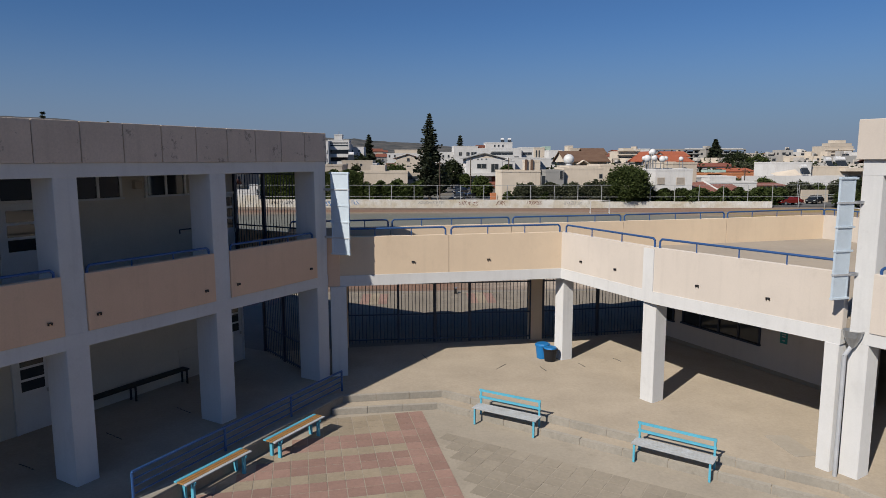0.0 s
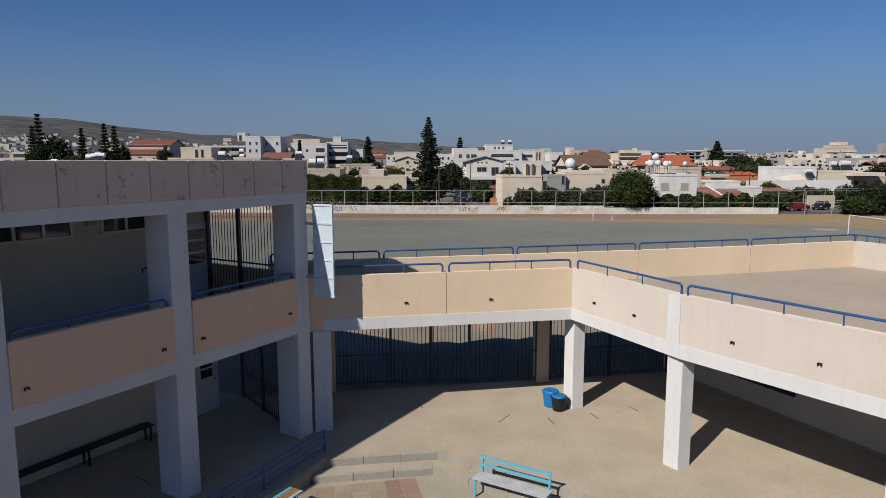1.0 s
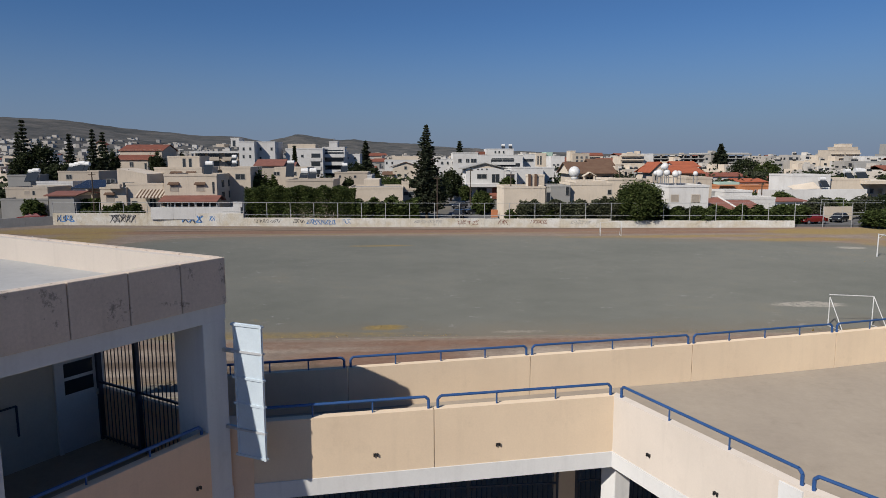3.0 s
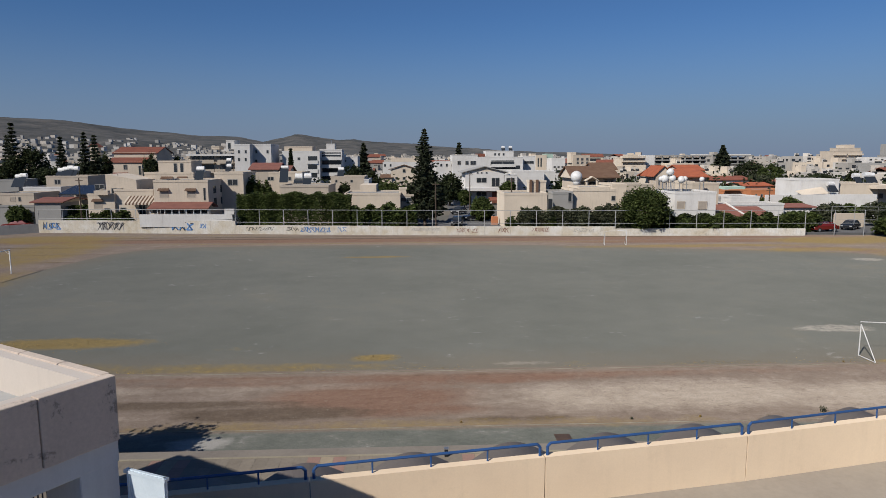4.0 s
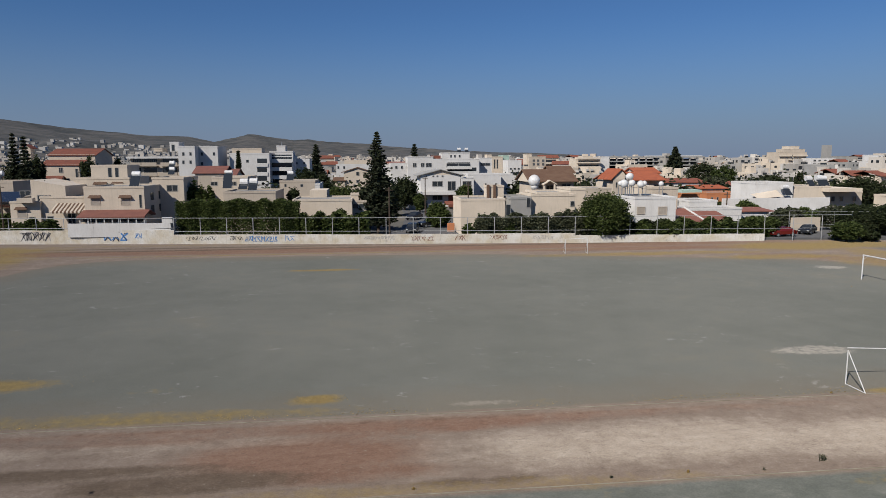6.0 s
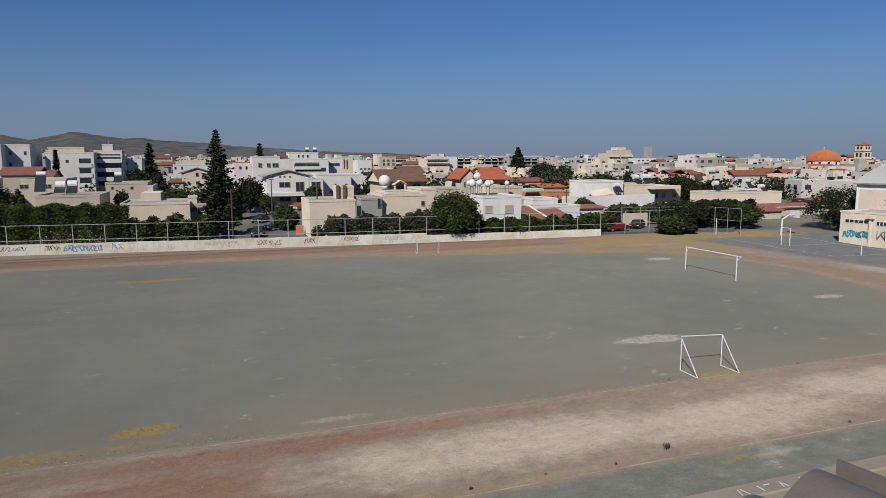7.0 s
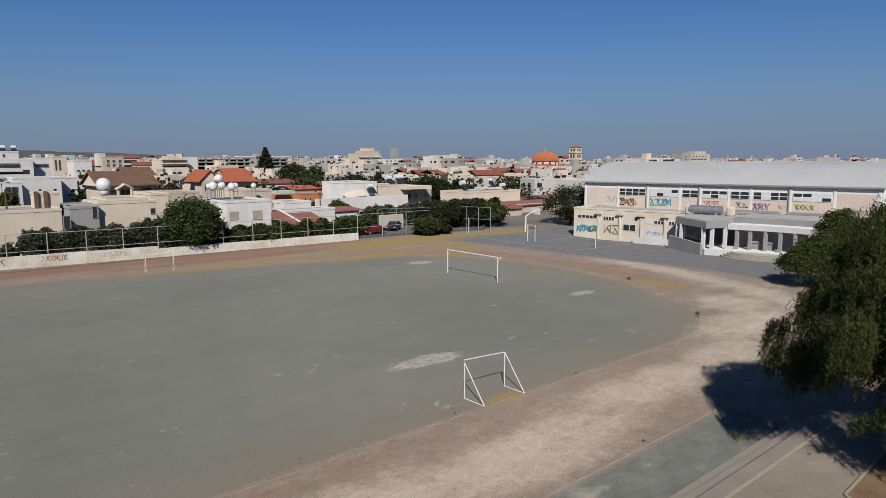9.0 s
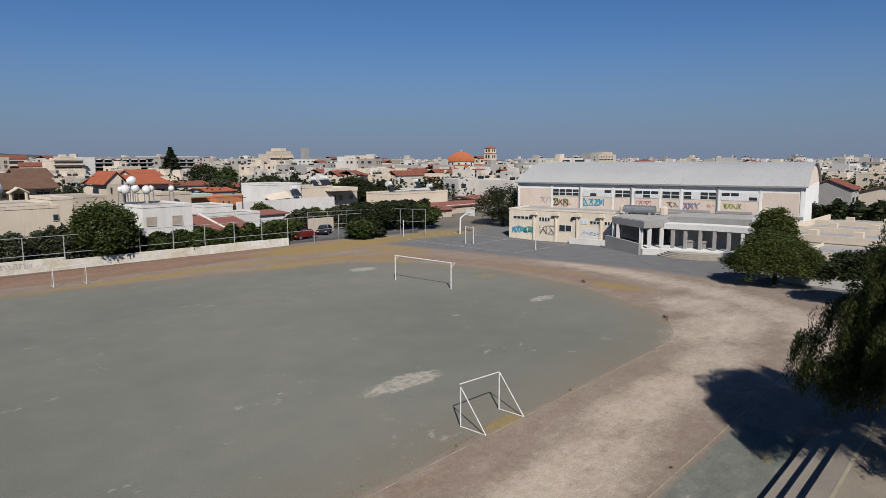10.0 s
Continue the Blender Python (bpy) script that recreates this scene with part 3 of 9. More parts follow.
# kerb lines of the track
geo = Geo()
for a in range(-60, 44, 4):
    geo.box(a, a + 3.98, 45.65, 45.70, FIELD_Z - 0.1, FIELD_Z + 0.02)
structure("kerb_inner", geo, TRACKKERB, "thin weathered concrete kerb along the gritty pitch", "kerb")
geo = Geo()
for a in range(-80, 48, 4):
    geo.box(a, a + 3.98, 38.17, 38.22, FIELD_Z - 0.1, FIELD_Z + 0.02)
structure("kerb_outer", geo, TRACKKERB, "thin weathered concrete kerb beside the worn running track", "kerb")
curve = [(43.9, 45.67), (46.4, 45.75), (48.6, 46.45), (50.7, 47.5), (52.9, 49.0)]
geo = Geo()
for a, b in zip(curve, curve[1:]):
    geo.wall(a, b, 0.055, FIELD_Z - 0.1, FIELD_Z + 0.02)
structure("kerb_bend", geo, TRACKKERB, "thin concrete kerb round the bend of the pitch", "kerb")

# paved forecourt, bleacher steps
PAVED = -0.30
structure("pavement_forecourt", Geo().box(-80, 35.2, 20.5, 32.85, -2.2, PAVED), GREYPAVE, "broad grey-beige concrete paving behind the school", "pavement")
structure("pavement_coping", Geo().box(-80, 35.2, 32.85, 32.97, -2.2, PAVED + 0.012), COPING, "thin cream concrete line at the edge of the paving", "coping")
structure("bleacher_step_1", Geo().box(-80, 35.2, 32.97, 33.53, -2.2, PAVED), BLEACHER, "wide worn grey concrete bleacher step", "step")
for k in range(2):
    structure(f"bleacher_step_{k + 2}", Geo().box(-80, 35.2, 33.53 + 0.70 * k, 34.23 + 0.70 * k, -2.2, PAVED - 0.427 * (k + 1)), BLEACHER, "wide worn grey concrete bleacher step", "step")
# chalked marks on the top step
chalk = thing("chalk_mark", (19.4, 33.2, PAVED), "illegible white chalk strokes on the concrete step", "marking")
for x, w, lean in ((17.6, 0.05, 0.1), (17.9, 0.05, -0.1), (18.5, 0.05, 0.0), (18.75, 0.25, 0.02), (19.3, 0.05, 0.12), (19.5, 0.05, -0.12), (20.2, 0.05, 0.08), (20.45, 0.22, 0.0), (21.1, 0.05, 0.0), (21.0, 0.3, 0.0)):
    y0 = 33.08 if w < 0.1 else 33.36
    part("stroke", Geo().prism([(x, y0), (x + w, y0), (x + w + lean, 33.42), (x + lean, 33.42)], PAVED - 0.002, PAVED + 0.004), LINEWHITE, chalk)

# ---- the school ----
LOW = -0.33


def offset_line(pts, t):
    """The line laid off by t to its left, mitred at the corners."""
    out = []
    for i, p in enumerate(pts):
        p = Vector(p)
        d0 = (p - Vector(pts[i - 1])).normalized() if i else None
        d1 = (Vector(pts[i + 1]) - p).normalized() if i < len(pts) - 1 else None
        d0, d1 = d0 or d1, d1 or d0
        n0, n1 = Vector((-d0.y, d0.x)), Vector((-d1.y, d1.x))
        b = (n0 + n1).normalized()
        out.append(tuple(p + b * (t / max(0.3, b.dot(n0)))))
    return out


def ribbon(geo, pts, t0, t1, z0, z1):
    a, b = offset_line(pts, t0), offset_line(pts, t1)
    for i in range(len(pts) - 1):
        geo.prism([a[i], a[i + 1], b[i + 1], b[i]], z0, z1)
    return geo


def along(a, b, k):
    return (a[0] + (b[0] - a[0]) * k, a[1] + (b[1] - a[1]) * k)


def handrail(parent, a, b, z=4.2, height=0.2, stubs=2, r=0.028):
    """A bent blue pipe rail on top of a parapet with short stubs."""
    a, b = Vector((*a, 0)), Vector((*b, 0))
    d = (b - a).normalized()
    geo = Geo()
    top = z + height
    geo.path([a + d * 0.04 + Vector((0, 0, z - 0.03)), a + d * 0.04 + Vector((0, 0, top - 0.06)), a + d * 0.10 + Vector((0, 0, top)), b - d * 0.10 + Vector((0, 0, top)), b - d * 0.04 + Vector((0, 0, top - 0.06)), b - d * 0.04 + Vector((0, 0, z - 0.03))], r, 8)
    rail = part("handrail", geo, BLUE, parent, "blue enamelled pipe handrail")
    for k in range(stubs):
        p = a + (b - a) * ((k + 1) / (stubs + 1))
        part("stub", Geo().tube(p + Vector((0, 0, z - 0.03)), p + Vector((0, 0, top)), r * 0.6, n=6), BLUE, rail)
    return rail


def spout(parent, p, d):
    """A small rain spout box in a parapet; d points out of the face."""
    m = frame_m((p[0], p[1]), d, p[2])
    part("spout", Geo().box(-0.02, 0.04, -0.042, 0.042, 0.012, 0.032, m).box(-0.02, 0.04, -0.042, -0.024, -0.024, 0.012, m).box(-0.02, 0.04, 0.024, 0.042, -0.024, 0.012, m), BLACK, parent, "small dark rain spout")


def louvre_screen(p, d, z0, z1, width):
    """A hanging sheet-metal sun screen with horizontal ribs, standing out from a wall at p along d."""
    ob = thing("sun_screen", (p[0], p[1], z0), "pale blue sheet-metal sun screen hung beside a column", "sun screen", "sun screens on the columns")
    m = frame_m(p, d, 0)
    part("sheet", Geo().box(0.06, width, -0.012, 0.012, z0, z1, m), LOUVRE, ob)
    for k in range(6):
        z = z0 + 0.03 + (z1 - z0 - 0.06) * k / 5
        part("rib", Geo().box(0.0, width + 0.01, -0.035, 0.035, z - 0.018, z + 0.018, m), PIPE if k in (1, 4) else LOUVRE, ob)
    for z in (z0 + 0.5, z1 - 0.5):
        part("bracket", Geo().box(-0.3, 0.06, -0.03, 0.03, z - 0.03, z + 0.03, m), STEEL, ob)
    for x in (0.06, width - 0.02):
        part("side_frame", Geo().box(x - 0.015, x + 0.015, -0.03, 0.016, z0, z1, m), LOUVRE, ob)
    return ob


def panel_door(parent, m, x0, x1, y, z0, z1):
    """A white metal door with three glazed louvre panes above a solid panel, in the frame m."""
    d = part("door", Geo().box(x0, x1, y - 0.02, y + 0.03, z0, z1, m), TINWHITE, parent, "white metal door with glazed louvres")
    f = Geo()
    f.box(x0 - 0.07, x0, y - 0.02, y + 0.06, z0, z1 + 0.07, m).box(x1, x1 + 0.07, y - 0.02, y + 0.06, z0, z1 + 0.07, m).box(x0, x1, y - 0.02, y + 0.06, z1, z1 + 0.07, m)
    part("door_frame", f, TINWHITE, d)
    h = (z1 - z0)
    for k in range(3):
        za = z0 + h * (0.52 + 0.155 * k)
        part("pane", Geo().box(x0 + 0.12, x1 - 0.12, y + 0.03, y + 0.036, za, za + h * 0.125, m), DARKGLASS, d)
    part("handle", Geo().box(x0 + 0.05, x0 + 0.09, y + 0.03, y + 0.08, z0 + h * 0.45, z0 + h * 0.5, m), STEEL, d)
    return d


def window_band(parent, m, x0, x1, y, z0, z1, panes, mat=TINWHITE):
    w = part("window", Geo().box(x0, x1, y - 0.04, y + 0.01, z0, z1, m), DARKGLASS, parent, "dark glazed window with white metal frame")
    f = Geo()
    f.box(x0 - 0.04, x1 + 0.04, y - 0.02, y + 0.05, z1, z1 + 0.05, m).box(x0 - 0.06, x1 + 0.06, y - 0.02, y + 0.09, z0 - 0.05, z0, m)
    for k in range(panes + 1):
        x = x0 + (x1 - x0) * k / panes
        f.box(x - 0.035, x + 0.035, y - 0.02, y + 0.045, z0, z1, m)
    part("window_frame", f, mat, w)
    return w


def bars(parent, a, b, z0, z1, step=0.12, rails=(), name="bar", mat=NAVY, posts=()):
    a, b = Vector((*a, 0)), Vector((*b, 0))
    n = max(2, int((b - a).length / step))
    for i in range(n + 1):
        p = a + (b - a) * (i / n)
        part(name, Geo().tube((p.x, p.y, z0), (p.x, p.y, z1), 0.011, n=4), mat, parent)
    d = (b - a).normalized()
    for z in rails:
        part("rail", Geo().box(0, (b - a).length, -0.02, 0.02, z - 0.02, z + 0.02, frame_m(a, d)), mat, parent)
    for k in posts:
        p = a + (b - a) * k
        part("post", Geo().box(-0.04, 0.04, -0.04, 0.04, z0, z1, frame_m(p, d)), mat, parent)


def wing(name, label, m, length, depth, mat_panel, cols, side_sign=1):
    """A two-storey wing with open corridors, in the frame m: x along the front, y out of the front."""
    base = m @ Vector((length / 2, -depth / 2, 0))
    ob = thing(name, base, label, "school building", "wings round the courtyard")
    w = 0.47
    for x in cols:
        part("column", Geo().box(x, x + w, -0.75, 0, -0.02, 6.16, m), WHITE, ob, bevel=0.012)
    ends = sorted(cols)
    part("beam", Geo().box(0.003, length, -0.3, 0.004, 2.80, 3.10, m), WHITE, ob, "white painted floor edge beam", 0.01)
    part("beam", Geo().box(0.003, length, -0.3, 0.004, 6.14, 6.42, m), WHITE, ob, "white painted roof edge beam", 0.01)
    part("floor_slab", Geo().box(-0.0, length, -depth, -0.31, 3.0, 3.22, m), COURT_BED, ob)
    part("soffit", Geo().box(0.22, length, -3.6, -0.32, 2.955, 2.995, m), SOFFIT, ob)
    part("ceiling_slab", Geo().box(0.02, length, -depth, -0.31, 6.2, 6.42, m), INNER, ob)
    for a, b in zip(ends, ends[1:]):
        part("parapet", Geo().box(a + w + 0.003, b - 0.003, -0.14, 0.03, 3.10, 4.26, m), mat_panel, ob, bevel=0.008)
        pa, pb = m @ Vector((a + w + 0.05, -0.06, 0)), m @ Vector((b - 0.05, -0.06, 0))
        handrail(ob, pa.xy, pb.xy, 4.26, 0.14)
        for k in (0.09, 0.93):
            q = m @ Vector((a + w + (b - a - w) * k, 0.03, 3.4))
            spout(ob, q, m.to_3x3() @ Vector((0, 1, 0)))
    # cornice of separate panels
    n = int(length / 0.9)
    for i in range(n):
        part("cornice_panel", Geo().box(i * 0.9 + 0.008, i * 0.9 + 0.892, -0.10, 0.05, 6.42, 7.22, m), CORNICE, ob, bevel=0.008)
    for j in range(int(depth / 0.9)):
        part("cornice_panel", Geo().box(-0.02, 0.10, -0.108 - j * 0.9 - 0.884, -0.108 - j * 0.9, 6.42, 7.22, m), CORNICE, ob, bevel=0.008)
    for g in (Geo().box(0.10, length, -0.26, -0.10, 6.42, 7.20, m), Geo().box(0.10, 0.26, -depth, -0.26, 6.42, 7.20, m), Geo().box(0.26, length, -depth, -depth + 0.2, 6.42, 7.2, m)):
        part("roof_upstand", g, PALE, ob)
    part("roof_deck", Geo().box(0.26, length, -depth + 0.2, -0.26, 6.5, 6.72, m), ROOFWHITE, ob, "white roof membrane with stains")
    part("inner_wall", Geo().box(0.0, length, -3.85, -3.65, -0.02, 3.0, m).box(0.0, length, -3.85, -3.65, 3.22, 6.2, m), INNER, ob)
    part("back_wall", Geo().box(0.0, length, -depth, -depth + 0.2, -1.0, 3.0, m).box(0.0, length, -depth, -depth + 0.2, 3.22, 6.2, m), PEACH, ob)
    part("end_wall", Geo().box(0.003, 0.2, -depth + 0.2, -3.85, -1.0, 3.0, m).box(0.003, 0.2, -depth + 0.2, -3.85, 3.22, 6.2, m), PEACH, ob)
    return ob


LW = frame_m((-2.55, 19.17), (-0.543, -0.840))
left_wing = wing("school_wing", "two-storey school wing with open corridors, peach parapets and white columns", LW, 16.2, 13.0, PEACH, (0.02, 3.66, 7.30, 10.94, 14.58))
panel_door(left_wing, LW, 6.22, 7.0, -3.65, 0.0, 1.95)
panel_door(left_wing, LW, 0.1, 0.75, -3.65, 0.0, 1.95)
panel_door(left_wing, LW, 0.14, 0.95, -3.65, 3.22, 5.42)
panel_door(left_wing, LW, 6.15, 7.0, -3.65, 3.22, 5.42)
window_band(left_wing, LW, 1.35, 3.25, -3.65, 5.5, 6.05, 3)
window_band(left_wing, LW, 4.0, 5.9, -3.65, 5.5, 6.05, 3)
window_band(left_wing, LW, 6.15, 7.0, -3.65, 5.55, 6.05, 1)
part("service_hatch", Geo().box(1.45, 2.5, -3.66, -3.63, 0.08, 0.9, LW), INNER, left_wing)
part("wall_lamp", Geo().box(3.45, 3.65, -3.64, -3.5, 5.7, 5.92, LW), H_PINK, left_wing)
rack = Geo().path([LW @ Vector(v) for v in ((2.3, -3.55, 4.35), (2.3, -3.55, 4.47), (1.75, -3.55, 4.47), (1.75, -3.55, 3.9))], 0.02)
part("pipe_frame", rack, NAVY, left_wing)

# long black bench by the corridor wall
ob = thing("corridor_bench", LW @ Vector((4.6, -3.3, 0)), "long narrow black bench against the corridor wall", "bench")
part("seat", Geo().box(2.5, 6.0, -3.5, -3.2, 0.41, 0.45, LW), BLACK, ob)
for x in (2.55, 4.2, 5.9):
    part("leg", Geo().box(x, x + 0.04, -3.48, -3.44, 0, 0.41, LW).box(x, x + 0.04, -3.26, -3.22, 0, 0.41, LW).box(x, x + 0.04, -3.44, -3.26, 0.36, 0.41, LW), BLACK, ob)

part("end_parapet", Geo().box(0.004, 0.1, -3.64, -0.76, 3.22, 4.3, LW), PEACH, left_wing)

# corridor gates of the left wing
g = thing("corridor_gate", LW @ Vector((0.2, -2, 3.22)), "dark navy barred gate at the end of the upper corridor", "gate")
bars(g, (LW @ Vector((0.16, -3.6, 0))).xy, (LW @ Vector((0.16, -0.8, 0))).xy, 3.24, 6.12, 0.115, (3.3, 4.45, 6.05), posts=(0.0, 0.45, 1.0))
g = thing("corridor_gate", (-4.2, 20.6, 0), "dark navy barred gate at the end of the lower corridor", "gate")
bars(g, (-5.1, 21.9), (-3.3, 19.4), 0.03, 2.78, 0.13, (0.12, 0.9, 2.7), posts=(0.0, 0.5, 1.0))

# mirrored wing: its front looks to the court, so it is built from its far end
RW = frame_m((8.75 + 0.5 * 12.6, 12.5 - 0.866 * 12.6), (-0.5, 0.866))


def right_wing_build():
    m, n_len = RW, 12.6
    ob = thing("school_wing", m @ Vector((6, -4, 0)), "two-storey school wing with pale parapets and white columns in sunlight", "school building", "wings round the courtyard")
    w = 0.37
    xs = [n_len - w - 3.6 * k for k in range(4)]
    for x in xs:
        part("column", Geo().box(x, x + w, -0.46, 0, -0.02, 6.16, m), WHITE, ob, bevel=0.012)
    part("beam", Geo().box(0, n_len - 0.003, -0.3, 0.004, 2.80, 3.06, m), WHITE, ob, bevel=0.01)
    part("beam", Geo().box(0, n_len - 0.003, -0.3, 0.004, 6.14, 6.45, m), WHITE, ob, bevel=0.01)
    for a, b in zip(xs[1:], xs):
        part("parapet", Geo().box(a + w + 0.003, b - 0.003, -0.14, 0.03, 3.06, 4.24, m), PALE, ob, bevel=0.008)
        handrail(ob, (m @ Vector((a + w + 0.05, -0.06, 0))).xy, (m @ Vector((b - 0.05, -0.06, 0))).xy, 4.24, 0.14)
        spout(ob, m @ Vector((b - 0.45, 0.03, 3.35)), m.to_3x3() @ Vector((0, 1, 0)))
    part("cornice_panel", Geo().box(0, n_len + 0.1, -0.1, 0.09, 6.45, 7.22, m), PALE, ob, bevel=0.01)
    part("cornice_panel", Geo().box(n_len, n_len + 0.1, -23, -0.1, 6.45, 7.22, m), PALE, ob, bevel=0.01)
    part("floor_slab", Geo().box(0, n_len, -22.7, -0.31, 3.0, 3.22, m), COURT_BED, ob)
    part("roof_deck", Geo().box(0, n_len - 0.004, -22.7, -0.31, 6.2, 6.44, m), ROOFWHITE, ob)
    part("inner_wall", Geo().box(0, n_len, -3.2, -3.0, 0, 3.0, m).box(0, n_len, -3.2, -3.0, 3.22, 6.2, m), INNER, ob)
    part("back_wall", Geo().box(0, n_len, -23.0, -22.7, -1, 3.0, m).box(0, n_len, -23.0, -22.7, 3.0, 7.2, m), PALE, ob)
    part("end_wall", Geo().box(n_len - 0.25, n_len - 0.06, -22.7, -3.2, -1, 3.0, m).box(n_len - 0.25, n_len - 0.06, -22.7, -3.2, 3.22, 6.2, m), PALE, ob)
    # unseen mass, added with the wing's great depth to shade the planting bed
    part("unseen_rear_shader", Geo().box(n_len + 0.1, n_len + 1.74, -23.0, -20.3, -1, 7.2, m), PALE, ob)
    # unseen block, added only to cast the straight shadow on the paving
    sb = frame_m((16.98, 24.26), (0.829, -0.56))
    part("unseen_shadow_block", Geo().box(0, 6.6, -2.6, 0, 3.25, 7.3, sb), PALE, ob, "plain unseen block added on the terrace to shade the paving")
    part("roller_shutter", Geo().box(n_len - 0.05, n_len - 0.02, -2.95, -0.85, 3.24, 6.15, m), SCREENGREY, ob, "grey mesh shutter closing the corridor end")
    panel_door(ob, m, 10.2, 11.4, -3.0, 0, 2.3)
    return ob


right_wing_build()

# gallery and terrace between the wings
G = [(-2.25, 19.3), (4.63, 20.3), (6.2, 16.5), (8.62, 12.55)]
R = [(-4.2, 21.95), (-0.85, 22.50), (3.42, 23.22), (7.68, 23.96), (12.0, 24.85), (16.72, 26.05)]
RE = (18.9, 20.4)
gallery = thing("school_gallery", (4.0, 21.5, 0), "flat-roofed open gallery with a terrace on top joining the school wings", "school building")
part("terrace_deck", Geo().prism(offset_line(G, 0.19) + [(8.9, 12.55), RE] + offset_line(R, -0.19)[::-1], 3.0, 3.24), ROOFTOP, gallery, "pale dusty terrace screed")
part("soffit", Geo().prism(offset_line(G, 0.33) + [(9.15, 12.75), (18.6, 20.4)] + offset_line(R, -0.42)[::-1], 2.96, 2.995), SOFFIT, gallery)
seams = [[G[0], along(G[0], G[1], 0.478)], [along(G[0], G[1], 0.4805), G[1]], [G[1], G[2]], [G[2], G[3]]]
for k, (a, b) in enumerate(seams):
    mat = CREAMPEACH if k < 2 else PALE
    line = [a, b]
    if k == 1:
        pa, pb = offset_line(line, 0.0), offset_line(G, 0.18)
        part("parapet", Geo().prism([a, b, pb[1], offset_line(line, 0.18)[0]], 3.05, 4.2), mat, gallery)
    elif k == 0:
        part("parapet", Geo().prism([a, b, *offset_line(line, 0.18)[::-1]], 3.05, 4.2), mat, gallery)
    else:
        o = offset_line(G, 0.18)
        part("parapet", Geo().prism([a, b, o[k], o[k - 1]], 3.05, 4.2), mat, gallery)
for k in range(3):
    bo, bi = offset_line(G, -0.025), offset_line(G, 0.3)
    part("beam", Geo().prism([bo[k], bo[k + 1], bi[k + 1], bi[k]], 2.73, 3.05), WHITE, gallery, "white painted edge beam")
d12 = (Vector(G[2]) - Vector(G[1])).normalized()
p = along(G[1], G[2], 0.91)
part("pilaster", Geo().box(-0.02, 0.36, -0.028, 0.05, 2.74, 4.16, frame_m(p, d12)), WHITE, gallery)
ribs = [(G[0], along(G[0], G[1], 0.472), 2), (along(G[0], G[1], 0.486), G[1], 2), (along(G[1], G[2], 0.02), along(G[1], G[2], 0.985), 2), (along(G[2], G[3], 0.01), along(G[2], G[3], 0.97), 3)]
for a, b, s in ribs:
    d = (Vector(b) - Vector(a)).normalized()
    nrm = Vector((-d.y, d.x)) * 0.08
    handrail(gallery, Vector(a) + nrm, Vector(b) + nrm, 4.2, 0.23, s)
for p, k in (((-0.05, 19.62), 0), ((2.28, 19.96), 0), ((5.02, 19.35), 1), ((5.62, 17.9), 1), ((6.87, 15.4), 2), ((7.80, 13.88), 2)):
    d = (Vector(G[k + 1]) - Vector(G[k])).normalized()
    spout(gallery, (p[0], p[1], 3.4), (d.y, -d.x))
part("junction_wall", Geo().prism([(-2.62, 19.22), (-2.22, 19.27), (-2.22, 19.72), (-3.0, 19.62)], 2.735, 4.2), PEACH, gallery)
# rear parapet in panels
for a, b in zip(R, R[1:]):
    part("parapet", Geo().wall(along(a, b, 0.002), along(a, b, 0.998), 0.18, 3.0, 4.2, -1), CREAMPEACH, gallery)
    d = (Vector(b) - Vector(a)).normalized()
    nrm = Vector((d.y, -d.x)) * 0.09
    handrail(gallery, Vector(along(a, b, 0.008)) + nrm, Vector(along(a, b, 0.992)) + nrm, 4.2, 0.23, 3)
part("parapet", Geo().wall(R[-1], RE, 0.18, 3.0, 4.2, -1), PALE, gallery)
d = (Vector(RE) - Vector(R[-1])).normalized()
nrm = Vector((d.y, -d.x)) * 0.09
for k in range(3):
    handrail(gallery, Vector(along(R[-1], RE, 0.01 + k * 0.33)) + nrm, Vector(along(R[-1], RE, 0.32 + k * 0.33)) + nrm, 4.2, 0.23, 3)
# columns under the edge
for (x, y), d, sx, sy in (((4.85, 20.72), G[1], 0.40, 0.44), ((6.40, 16.86), d12, 0.42, 0.46), ((8.66, 12.76), d12, 0.28, 0.36)):
    dd = (Vector(G[3]) - Vector(G[2])).normalized() if y < 20 else Vector((0.92, 0.39))
    m = frame_m((x, y), dd)
    part("column", Geo().box(-sx / 2, sx / 2, -sy / 2, sy / 2, -0.02, 2.735, m), WHITE, gallery, bevel=0.012)
m = frame_m((-2.28, 19.42), (1, 0.145))
part("column", Geo().box(-0.25, 0.22, -0.2, 0.25, -0.02, 2.735, m), WHITE, gallery, bevel=0.012)
for x, y in ((4.37, 23.1), (9.0, 23.6), (-2.6, 22.6)):
    part("column", Geo().box(-0.25, 0.25, -0.22, 0.22, -1.0, 3.0, frame_m((x, y), (1, 0.15))), CREAMPEACH, gallery, bevel=0.012)
# room under the terrace
part("room_wall", Geo().wall((8.95, 23.2), (11.95, 16.0), 0.2, -0.02, 3.0), PEACH, gallery).data.materials[0] = PALE
part("room_back_wall", Geo().wall((9.2, 23.75), (16.3, 25.2), 0.2, -1.0, 3.0).wall((16.3, 25.2), (19.9, 19.0), 0.2, -1.0, 3.0), PALE, gallery)
RM = frame_m((11.95, 16.0), (-3.0, 7.2))
window_band(gallery, RM, 3.48, 6.6, 0.0, 0.80, 1.42, 4, NAVY)
window_band(gallery, RM, 7.05, 7.4, 0.0, 0.75, 1.2, 1, NAVY)
part("plinth", Geo().box(0.0, 7.7, 0.001, 0.012, -0.01, 0.12, RM), COURT_BED, gallery)
sg = thing("green_sign", RM @ Vector((2.65, 0.01, 1.06)), "small green notice plate on the wall", "sign")
